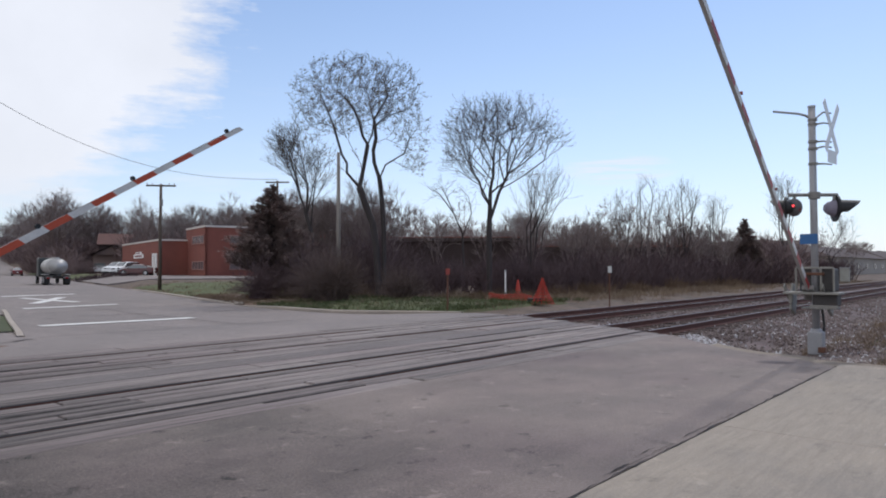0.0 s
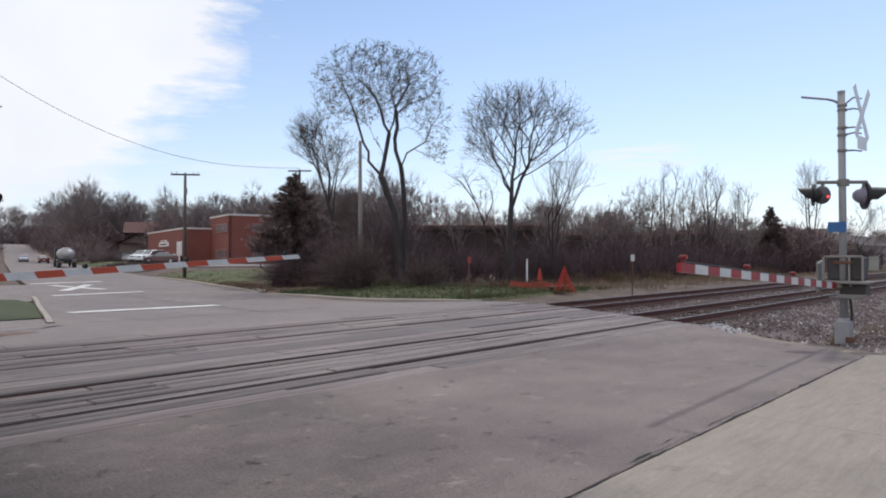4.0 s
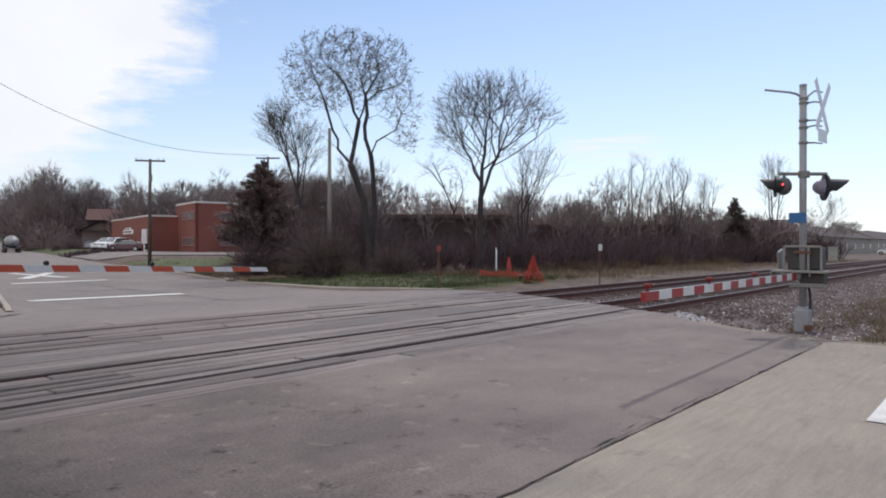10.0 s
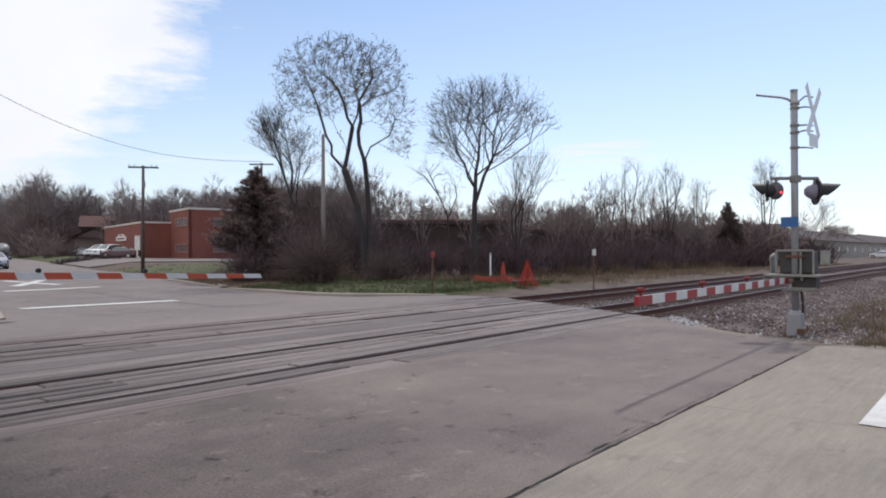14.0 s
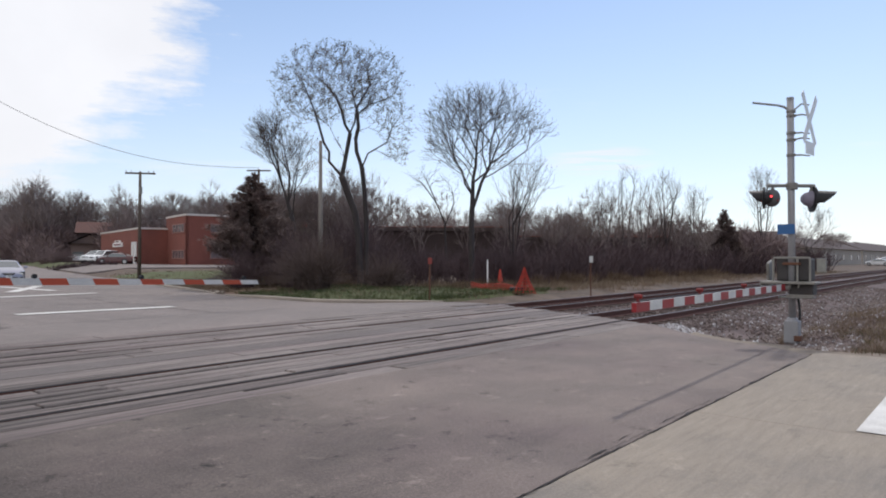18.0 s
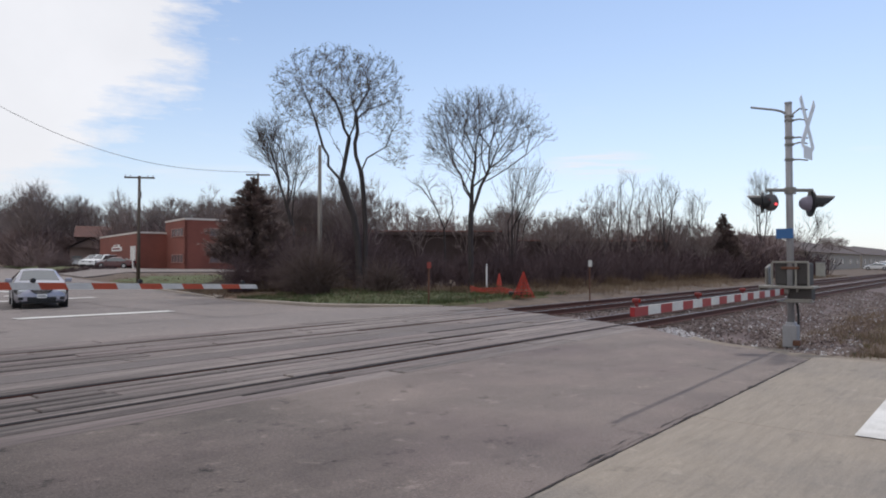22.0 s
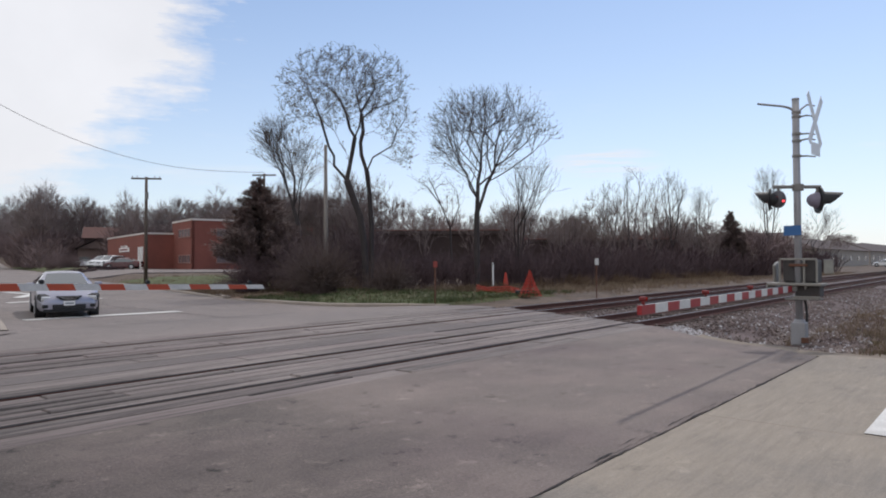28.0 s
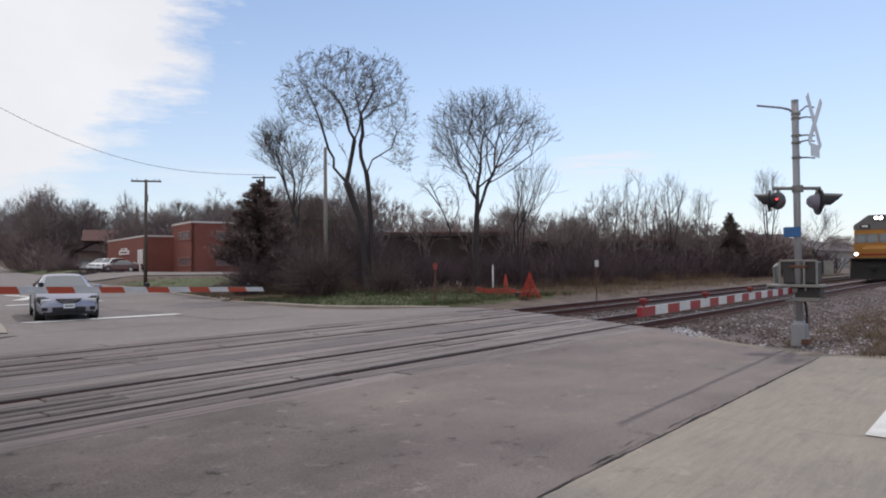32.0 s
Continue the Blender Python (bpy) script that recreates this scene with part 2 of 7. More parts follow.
M["grass"] = mat("spring_grass", (0.066, 0.080, 0.030), 0.95, 0.4, 0.9, 14, 0.6, col2=(0.105, 0.090, 0.050), patch=0.42)
M["blade"] = mat("grass_blade", (0.060, 0.080, 0.028), 0.8, 0.35, 1.2, 30, 0.0, col2=(0.095, 0.095, 0.042), patch=0.45)
M["straw"] = mat("dry_grass", (0.225, 0.168, 0.112), 0.9, 0.4, 0.7, 30, 0.0, col2=(0.14, 0.095, 0.072), patch=0.45)
M["bark"] = mat("bark", (0.048, 0.040, 0.040), 0.9, 0.35, 3, 30, 0.5)
M["twig"] = mat("twigs", (0.070, 0.056, 0.052), 0.9, 0.3, 3, 30, 0.0)
M["bud"] = mat("spring_buds", (0.15, 0.125, 0.065), 0.9, 0.35, 2, 30, 0.0)
M["brush"] = mat("brush_stems", (0.087, 0.059, 0.064), 0.95, 0.4, 1.2, 30, 0.0, col2=(0.094, 0.060, 0.061), patch=0.4)
M["bushy"] = mat("bush_twigs", (0.120, 0.086, 0.076), 0.95, 0.35, 1.2, 30, 0.0, col2=(0.100, 0.068, 0.062), patch=0.4)
M["mechdark"] = mat("dark_housing", (0.055, 0.05, 0.05), 0.7, 0.3, 5, 40, 0.2, col2=(0.09, 0.06, 0.05), patch=0.3)
# the polished head's dark reflection is put into this near-black colour
M["raildark"] = mat("dark_reflection_rail_head", (0.022, 0.019, 0.020), 0.85, 0.3, 2, 30, spec=0.15)
M["railpacked"] = mat("dirt_covered_rail", (0.085, 0.070, 0.066), 0.9, 0.4, 1.2, 30, spec=0.15)
M["cedar"] = mat("cedar_needles", (0.185, 0.140, 0.128), 0.95, 0.4, 3, 30, 0.0, col2=(0.190, 0.130, 0.118), patch=0.4)
M["weed"] = mat("dry_weeds", (0.135, 0.090, 0.058), 0.95, 0.35, 1.2, 30, 0.0, col2=(0.10, 0.065, 0.042), patch=0.4)
# lifted above the near brush: the woods' pale haze is in the colour
M["farbrush"] = mat("hazy_far_brush", (0.175, 0.127, 0.126), 0.95, 0.35, 0.3, 6, 0.0, col2=(0.185, 0.130, 0.115), patch=0.4)
M["olive"] = mat("olive_grey_paint", (0.085, 0.082, 0.088), 0.5, 0.15, 6, 40)
M["lilac"] = mat("pale_signal_back", (0.20, 0.185, 0.24), 0.5, 0.15, 6, 40)
# haze of fine twigs is put into this pale colour
M["farwood"] = mat("hazy_far_twigs", (0.205, 0.165, 0.158), 0.95, 0.3, 0.3, 5, 0.0, col2=(0.18, 0.140, 0.125), patch=0.4)
M["brick"] = mat("red_brick", (0.24, 0.085, 0.066), 0.9, 0.25, 1.5, 18, 0.3, col2=(0.245, 0.082, 0.06), patch=0.4)
M["mortar"] = mat("brick_wall", (0.225, 0.078, 0.060), 0.9, 0.22, 0.6, 20, 0.3, col2=(0.185, 0.066, 0.052), patch=0.4)
M["coping"] = mat("coping", (0.62, 0.58, 0.54), 0.7, 0.1, 1, 20)
M["window_frame"] = mat("faded_pink_frame", (0.30, 0.17, 0.15), 0.7, 0.15, 2, 20)
M["white"] = mat("white_paint", (0.78, 0.78, 0.77), 0.5, 0.08, 2, 30)
M["glass"] = mat("window_glass", (0.05, 0.06, 0.07), 0.06, 0.1, 1, 10, spec=0.8)
# pale, dull panes that stand out little from the walls
M["pale_glass"] = mat("pale_window_glass", (0.16, 0.125, 0.13), 0.25, 0.2, 1, 10, spec=0.6)
M["galv"] = mat("galvanised_steel", (0.30, 0.30, 0.315), 0.55, 0.15, 3, 40, 0.05, metal=0.35)
M["alu"] = mat("weathered_aluminium", (0.74, 0.76, 0.78), 0.5, 0.08, 3, 40, 0.0, metal=0.0, own=True)
M["black"] = mat("black_paint", (0.016, 0.016, 0.018), 0.55, 0.2, 3, 30)
M["mech"] = mat("weathered_grey_paint", (0.20, 0.195, 0.185), 0.7, 0.3, 5, 40, 0.2, col2=(0.11, 0.075, 0.06), patch=0.25)
M["mechlight"] = mat("light_grey_paint", (0.23, 0.22, 0.20), 0.65, 0.2, 5, 40, 0.1, col2=(0.28, 0.22, 0.18), patch=0.25, own=True)
M["rust"] = mat("rusty_steel", (0.12, 0.055, 0.035), 0.8, 0.35, 6, 40, 0.3)
M["stripe_red"] = mat("red_sheeting", (0.28, 0.018, 0.022), 0.5, 0.15, 3, 40, own=True)
M["stripe_orange"] = mat("faded_red_sheeting", (0.42, 0.068, 0.030), 0.5, 0.15, 3, 40, own=True)
M["stripe_white"] = mat("white_sheeting", (0.56, 0.55, 0.53), 0.5, 0.2, 2, 25, own=True, col2=(0.42, 0.40, 0.38), patch=0.3)
M["lens_red"] = mat("red_lens", (0.30, 0.012, 0.010), 0.2, 0.1, 4, 30, own=True)
M["lens_lit"] = mat("lit_red_lens", (0.5, 0.02, 0.02), 0.3, 0.1, 4, 30, glow=(1.0, 0.07, 0.08, 2.2), own=True)
M["blue"] = mat("blue_sign", (0.035, 0.12, 0.30), 0.55, 0.1, 3, 30)
M["pole"] = mat("weathered_pole", (0.105, 0.082, 0.068), 0.9, 0.3, 2, 30, 0.3)
M["palepole"] = mat("pale_pole", (0.26, 0.235, 0.215), 0.8, 0.2, 2, 30, 0.2)
M["wire"] = mat("cable", (0.03, 0.03, 0.035), 0.6, 0.1, 1, 10)
M["orange"] = mat("orange_mesh", (0.40, 0.045, 0.030), 0.7, 0.2, 3, 25)
M["silver"] = mat("silver_car_paint", (0.33, 0.33, 0.395), 0.32, 0.05, 2, 60, metal=0.55, coat=0.6, own=True)
M["whitecar"] = mat("white_car_paint", (0.72, 0.73, 0.75), 0.3, 0.05, 2, 60, coat=0.6, own=True)
M["maroon"] = mat("maroon_car_paint", (0.085, 0.018, 0.022), 0.3, 0.1, 2, 60, coat=0.6)
M["redcar"] = mat("dark_red_car_paint", (0.16, 0.028, 0.026), 0.3, 0.1, 2, 60, coat=0.6, own=True)
M["carglass"] = mat("car_glass", (0.055, 0.066, 0.074), 0.05, 0.1, 1, 10, spec=1.0, coat=1.0, own=True)
M["tyre"] = mat("tyre_rubber", (0.018, 0.018, 0.018), 0.85, 0.2, 5, 60, 0.1, own=True)
M["rim"] = mat("alloy_rim", (0.45, 0.45, 0.47), 0.35, 0.1, 4, 40, metal=0.8, own=True)
M["chrome"] = mat("chrome_trim", (0.7, 0.7, 0.72), 0.15, 0.05, 4, 40, metal=1.0, own=True)
M["headlamp"] = mat("clear_lamp", (0.55, 0.56, 0.57), 0.10, 0.1, 8, 60, spec=0.8, own=True)
M["taillamp"] = mat("red_lamp", (0.30, 0.015, 0.015), 0.2, 0.1, 8, 60, own=True)
M["loco_yellow"] = mat("loco_yellow", (0.36, 0.165, 0.034), 0.7, 0.14, 1.0, 20, col2=(0.38, 0.155, 0.03), patch=0.4, own=True)
M["loco_grey"] = mat("loco_grey", (0.22, 0.235, 0.25), 0.5, 0.15, 1.0, 20, own=True)
M["loco_dark"] = mat("loco_underframe", (0.016, 0.014, 0.014), 0.85, 0.25, 2.0, 20, own=True)
M["loco_roof"] = mat("loco_roof", (0.13, 0.125, 0.125), 0.7, 0.2, 1, 20, own=True)
M["lamp_on"] = mat("lit_headlamp", (0.9, 0.9, 0.85), 0.2, 0.02, 1, 10, glow=(1.0, 0.93, 0.80, 7.0), own=True)
M["tank"] = mat("tank_aluminium", (0.42, 0.41, 0.40), 0.45, 0.15, 1, 20, metal=0.4, own=True)
M["roof_brown"] = mat("brown_roof", (0.080, 0.060, 0.056), 0.9, 0.2, 1, 15, 0.2)
M["roof_red"] = mat("red_brown_roof", (0.115, 0.060, 0.052), 0.9, 0.25, 1, 15, 0.2)
M["tan_wall"] = mat("tan_wall", (0.36, 0.32, 0.28), 0.9, 0.15, 0.5, 15)
# shade on the long building's wall is put into this dark colour
M["dark_wall"] = mat("shade_dark_brick_wall", (0.060, 0.042, 0.040), 0.9, 0.2, 0.5, 15)
M["dullcab"] = mat("dull_cabinet", (0.34, 0.34, 0.31), 0.7, 0.2, 2, 20)
M["verge"] = mat("thin_verge", (0.076, 0.090, 0.036), 0.95, 0.45, 0.5, 12, 0.6, col2=(0.125, 0.105, 0.062), patch=0.30)
M["weedy"] = mat("dry_weedy_soil", (0.150, 0.102, 0.078), 0.95, 0.5, 0.8, 14, 0.8, col2=(0.105, 0.090, 0.050), patch=0.35)
M["lawn"] = mat("mown_lawn", (0.050, 0.060, 0.026), 0.95, 0.45, 0.9, 18, 0.8, col2=(0.066, 0.068, 0.032), patch=0.42)
M["house_wall"] = mat("tan_house_wall", (0.185, 0.135, 0.120), 0.9, 0.15, 0.5, 15)
M["armside"] = mat("weathered_arm_edge", (0.33, 0.32, 0.32), 0.6, 0.2, 3, 40, own=True)
M["bed"] = mat("packed_joint_dirt", (0.075, 0.062, 0.058), 0.95, 0.3, 2, 30, 0.4)
M["dullred"] = mat("faded_dull_red", (0.26, 0.055, 0.045), 0.7, 0.2, 4, 30)
M["lampred"] = mat("dark_red_lamp", (0.15, 0.016, 0.016), 0.6, 0.2, 4, 30, own=True)
M["stone_pale"] = mat("pale_ballast_stone", (0.43, 0.42, 0.43), 0.9, 0.4, 1.6, 12, 0.3, col2=(0.28, 0.265, 0.27), patch=0.4)
M["cabinet"] = mat("cabinet_paint", (0.58, 0.58, 0.55), 0.6, 0.12, 2, 20)

# ================= mesh helpers =================


def link(name, V, F, material, parent=None, label="", smooth=False, mats=None, idx=None):
    me = bpy.data.meshes.new(name)
    me.from_pydata([tuple(v) for v in V], [], F)
    for m in (mats or [material]):
        me.materials.append(m)
    if idx:
        me.polygons.foreach_set("material_index", idx)
    if smooth:
        me.polygons.foreach_set("use_smooth", [True] * len(F))
    me.update()
    ob = new(name, me)
    if parent is not None:
        ob.parent = parent
    if label:
        ob["label"] = label
    return ob


def part(name, bm, material, parent, label="", smooth=False):
    me = bpy.data.meshes.new(name)
    bmesh.ops.recalc_face_normals(bm, faces=bm.faces)
    bm.to_mesh(me)
    bm.free()
    me.materials.append(material)
    if smooth:
        me.polygons.foreach_set("use_smooth", [True] * len(me.polygons))
    ob = new(name, me)
    if parent is not None:
        ob.parent = parent
    if label:
        ob["label"] = label
    return ob


def empty(name, m=None):
    ob = new(name)
    if m is not None:
        ob.matrix_basis = m
    return ob


def box(bm, c, s, m=None, bevel=0.0):
    """A box of size s about c, turned by m, with bevelled edges."""
    r = bmesh.ops.create_cube(bm, size=1.0)
    t = Matrix.Translation(c) @ (m or Matrix()) @ Matrix.Diagonal((*s, 1))
    bmesh.ops.transform(bm, matrix=t, verts=r["verts"])
    if bevel:
        es = list({e for v in r["verts"] for e in v.link_edges})
        bmesh.ops.bevel(bm, geom=es, offset=bevel, segments=2, affect="EDGES", profile=0.5)
    return bm


def cyl(bm, a, b, r1, r2=None, n=12, caps=True):
    a, b = Vector(a), Vector(b)
    d = b - a
    m = Matrix.Translation((a + b) / 2) @ d.to_track_quat("Z", "Y").to_matrix().to_4x4()
    bmesh.ops.create_cone(bm, cap_ends=caps, segments=n, radius1=r1, radius2=r1 if r2 is None else r2, depth=d.length, matrix=m)
    return bm


def nb():
    return bmesh.new()


def tube(V, F, pts, rad, n=5):
    """A tapered tube along pts, added to the lists."""
    b0 = len(V)
    pts = [Vector(p) for p in pts]
    k = len(pts)
    for i, p in enumerate(pts):
        d = (pts[min(i + 1, k - 1)] - pts[max(i - 1, 0)])
        d.normalize()
        u = d.cross(Vector((0.31, 0.17, 0.93)))
        if u.length < 1e-3:
            u = d.cross(Vector((1, 0, 0)))
        u.normalize()
        w = d.cross(u)
        for j in range(n):
            a = 2 * math.pi * j / n
            V.append(p + (u * math.cos(a) + w * math.sin(a)) * rad[i])
    for i in range(k - 1):
        for j in range(n):
            q = b0 + i * n
            F.append((q + j, q + (j + 1) % n, q + n + (j + 1) % n, q + n + j))


def smoothstep(a, b, v):
    k = min(1.0, max(0.0, (v - a) / (b - a)))
    return k * k * (3 - 2 * k)


def ground_z(x, y):
    """Height of the land: level at the tracks, a dip beyond them, then a slow rise and a hill far off; the works' yard lies higher."""
    z = -0.22 * smoothstep(14, 20, y) + 0.17 * smoothstep(35, 75, y) + 0.15 * smoothstep(75, 110, y) + max(0.0, min(y, 400) - 160) * 0.03
    if y > 14:
        z += smoothstep(0.5, 5.0, x - right_edge(y)) * (0.17 * smoothstep(14, 20, y) + 0.33 * smoothstep(45, 70, y))
    return z

# ================= ground, road, tracks =================
RAIL_Y = (7.20, 8.705, 11.12, 12.625)
TRACKS = ((7.20 + 8.705) / 2, (11.12 + 12.625) / 2)


def right_edge(y):
    """x of the road's edge on the signal's side."""
    pts = ((-40, -1.0), (-2, 11.6), (1.5, 12.66), (3.0, 12.8), (3.9, 13.0), (4.6, 13.5), (6.4, 15.4), (8.3, 16.6), (12.7, 18.7), (14.5, 18.5), (17.0, 18.1), (19.8, 17.8), (20.8, 17.5), (25.9, 17.65), (34.0, 19.7), (44.6, 22.6), (63.8, 27.1), (93, 34.8), (160, 52.5), (260, 79), (420, 121.5))
    for (ya, xa), (yb, xb) in zip(pts, pts[1:]):
        if y <= yb:
            return xa + (xb - xa) * (y - ya) / (yb - ya)
    return pts[-1][1]


def left_edge(y):
    pts = ((-40, -13), (1, -2.2), (13, 0.8), (14, 3.6), (16.8, 4.6), (19.0, 6.25), (21.2, 6.85), (23.1, 7.35), (26.5, 8.25), (28.6, 8.85), (35.7, 10.8), (44.6, 13.2), (63.8, 17.8), (93, 25.4), (160, 43), (260, 69.5), (420, 112))
    for (ya, xa), (yb, xb) in zip(pts, pts[1:]):
        if y <= yb:
            return xa + (xb - xa) * (y - ya) / (yb - ya)
    return pts[-1][1]


def axis(stops):
    out = []
    for a, b, n in stops:
        out += [a + (b - a) * i / n for i in range(n)]
    return out + [stops[-1][1]]


def build_ground():
    xs = axis(((-3000, -300, 5), (-300, -20, 10), (-20, 12, 10), (12, 60, 60), (60, 130, 35), (130, 500, 20), (500, 3000, 6)))
    ys = axis(((-3000, -300, 5), (-300, -20, 10), (-20, 0, 6), (0, 30, 42), (30, 130, 40), (130, 420, 30), (420, 3000, 8)))
    V, F = [], []
    for y in ys:
        for x in xs:
            z = ground_z(x, y) - 0.05
            inside = smoothstep(12.9, 14.6, x - max(0.0, (y - 4)) * 0.45) * (1 - smoothstep(13.6, 15.6, y)) * smoothstep(1.7, 2.9, y)
            z -= 0.30 * inside
            edge_r, edge_l = right_edge(y), left_edge(y)
            if edge_l - 0.3 < x < edge_r + 0.3 and -40 < y < 420:
                z -= 0.25
            else:
                k = min(1.0, max(0.0, min(abs(x - edge_r), abs(x - edge_l)) / 3.0))
                z += k * 0.10 * noise.noise((x * 0.35, y * 0.35, 3.0)) + k * 0.05 * noise.noise((x * 1.3, y * 1.3, 7.0))
            V.append((x, y, z))
    n = len(xs)
    for j in range(len(ys) - 1):
        for i in range(n - 1):
            a = j * n + i
            F.append((a, a + 1, a + n + 1, a + n))
    tagged(link("ground", V, F, M["dirt"], smooth=True), "dry brown earth and matted winter grass", "ground", kind="structure")


def strip(name, y0, y1, step, material, z=0.0, lx=left_edge, rx=right_edge, nx=6, label="", bumpy=0.0, depth=0.12, cat="road"):
    """A paved strip between the road's edges, with thickness."""
    V, F = [], []
    ny = max(1, int(round((y1 - y0) / step)))
    for j in range(ny + 1):
        y = y0 + (y1 - y0) * j / ny
        a, b = lx(y), rx(y)
        for i in range(nx + 1):
            x = a + (b - a) * i / nx
            V.append((x, y, ground_z(x, y) + z + bumpy * noise.noise((x * 0.5, y * 0.5, 1.0))))
    n = nx + 1
    for j in range(ny):
        for i in range(nx):
            q = j * n + i
            F.append((q, q + 1, q + n + 1, q + n))
    # skirt round the rim
    rim = [i for i in range(n)] + [j * n + nx for j in range(1, ny + 1)] + [ny * n + i for i in range(nx - 1, -1, -1)] + [j * n for j in range(ny - 1, 0, -1)]
    b0 = len(V)
    for r in rim:
        x, y, zz = V[r]
        V.append((x, y, zz - depth))
    for i in range(len(rim)):
        k = (i + 1) % len(rim)
        F.append((rim[k], rim[i], b0 + i, b0 + k))
    return tagged(link(name, V, F, material), label, cat, kind="structure")


def asphalt_right(y):
    # the asphalt's edge bows in near the signal
    return min(right_edge(y), 12.1 + max(0, y - 2.45) * 0.92) if y < 6.4 else right_edge(y)


def build_road():
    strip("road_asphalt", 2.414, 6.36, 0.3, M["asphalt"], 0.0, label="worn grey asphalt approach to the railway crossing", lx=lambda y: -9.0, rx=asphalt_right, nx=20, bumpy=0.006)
    strip("road_between_tracks", 9.62, 10.22, 0.3, M["asphalt_dark"], 0.0, label="dark asphalt between the two tracks", lx=lambda y: -9.0, rx=lambda y: right_edge(y) - 0.3, nx=16, bumpy=0.008)
    strip("road_far", 13.5, 60.0, 1.0, M["road"], -0.004, label="pale worn street beyond the tracks", nx=10, bumpy=0.008)
    strip("road_hill", 60.0, 420, 4, M["road"], -0.004, label="pale street climbing a low hill", nx=6)
    strip("side_street", 29.8, 46.0, 0.8, M["road"], -0.012, lx=lambda y: -40.0, rx=lambda y: left_edge(y) + 0.05, nx=10, label="pale paved mouth of a side street")
    strip("corner_apron", 13.2, 22.3, 0.6, M["road"], -0.02, lx=lambda y: -12.0, rx=lambda y: left_edge(y) + 0.05, nx=6, label="worn pale pavement at the street corner", cat="pavement")
    strip("shoulder_gravel", 1.2, 5.0, 0.3, M["sand"], -0.012, lx=lambda y: asphalt_right(y) - 0.2 if y > 2.47 else right_edge(y) - 0.4, rx=lambda y: right_edge(y) + 0.45, nx=3, label="sandy strip along the pavement edge", cat="road edge")


def build_slabs():
    """Concrete street slabs on the near side, with open joints."""
    root = tagged(empty("pavement"), "broom-finished concrete street slabs", "pavement", kind="structure")
    bmj = nb()
    box(bmj, (1.2, -5.1, -0.10), (22.7, 15.0, 0.08))
    part("joint_bed", bmj, M["bed"], root)
    rng = random.Random(4)
    for ys, ye in ((-2.6, 2.410), (-7.6, -2.62), (-12.6, -7.62)):
        for xs, xe in ((-10.3, -4.52), (-4.5, 1.3), (1.32, 7.0), (7.01, 12.62)):
            V = []
            top = -0.002 + rng.uniform(-0.003, 0.003)
            sk = (0.02 * (ye - ys))
            edge = [(xs, ys), (xe, ys), (xe - sk, ye), (xs - sk, ye)]
            e = 0.005
            for zz, ins in ((-0.12, 0), (top - e, 0), (top, e)):
                for (px, py), (sx, sy) in zip(edge, ((1, 1), (-1, 1), (-1, -1), (1, -1))):
                    V.append((px + sx * ins, py + sy * ins, zz))
            F = [(3, 2, 1, 0)] + [(a + i, a + (i + 1) % 4, a + 4 + (i + 1) % 4, a + 4 + i) for a in (0, 4) for i in range(4)] + [(8, 9, 10, 11)]
            link("slab", V, F, M["concrete"], root)
    # the broken seam where asphalt meets concrete
    V, F = [], []
    rng = random.Random(8)
    for k, (xa, xb, y0, wide) in enumerate(((-4.0, 11.75, 2.411, 1.0), (3.3, 3.95, 2.40, 1.5), (4.6, 5.15, 2.47, 1.3), (4.9, 6.1, 2.45, 0.7), (6.1, 7.6, 2.475, 0.9), (6.3, 7.2, 2.415, 1.3), (8.7, 9.4, 2.415, 1.5), (9.9, 11.2, 2.42, 1.5), (5.3, 5.7, 2.52, 0.6))):
        pts, x = [], xa
        while x < xb:
            end = min(1.0, (x - xa) / 0.2, (xb - x) / 0.2 + 0.1)
            y = y0 + 0.024 * noise.noise((x * 1.7, k * 5.0, 0)) + 0.022 * noise.noise((x * 6.0, k * 5.0, 2)) + rng.uniform(-0.006, 0.006)
            w = (0.0025 + 0.013 * max(0.0, noise.noise((x * 2.3, 9.0 + k, 4)) + 0.15)) * wide * end
            pts.append((x, y, w))
            x += rng.uniform(0.03, 0.09)
        b0 = len(V)
        for x, y, w in pts:
            V += [(x, y - w, 0.0065), (x, y + w, 0.0065)]
        for i in range(len(pts) - 1):
            F.append((b0 + 2 * i, b0 + 2 * i + 2, b0 + 2 * i + 3, b0 + 2 * i + 1))
    tagged(link("road_seam", V, F, M["gap"]), "jagged dark crack along the edge of the asphalt", "crack", kind="structure")


def flat_quad(name, corners, material, label, cat, z=0.008, grp="", rows=None):
    V, F = [], []
    n = rows or 6
    a, b, c, d = [Vector(p) for p in corners]
    for j in range(n + 1):
        for i in range(3):
            p = a.lerp(d, j / n).lerp(b.lerp(c, j / n), i / 2)
            V.append((p.x, p.y, ground_z(p.x, p.y) + z))
    for j in range(n):
        for i in range(2):
            q = j * 3 + i
            F.append((q, q + 1, q + 4, q + 3))
    return tagged(link(name, V, F, material), label, cat, group=grp, kind="structure")


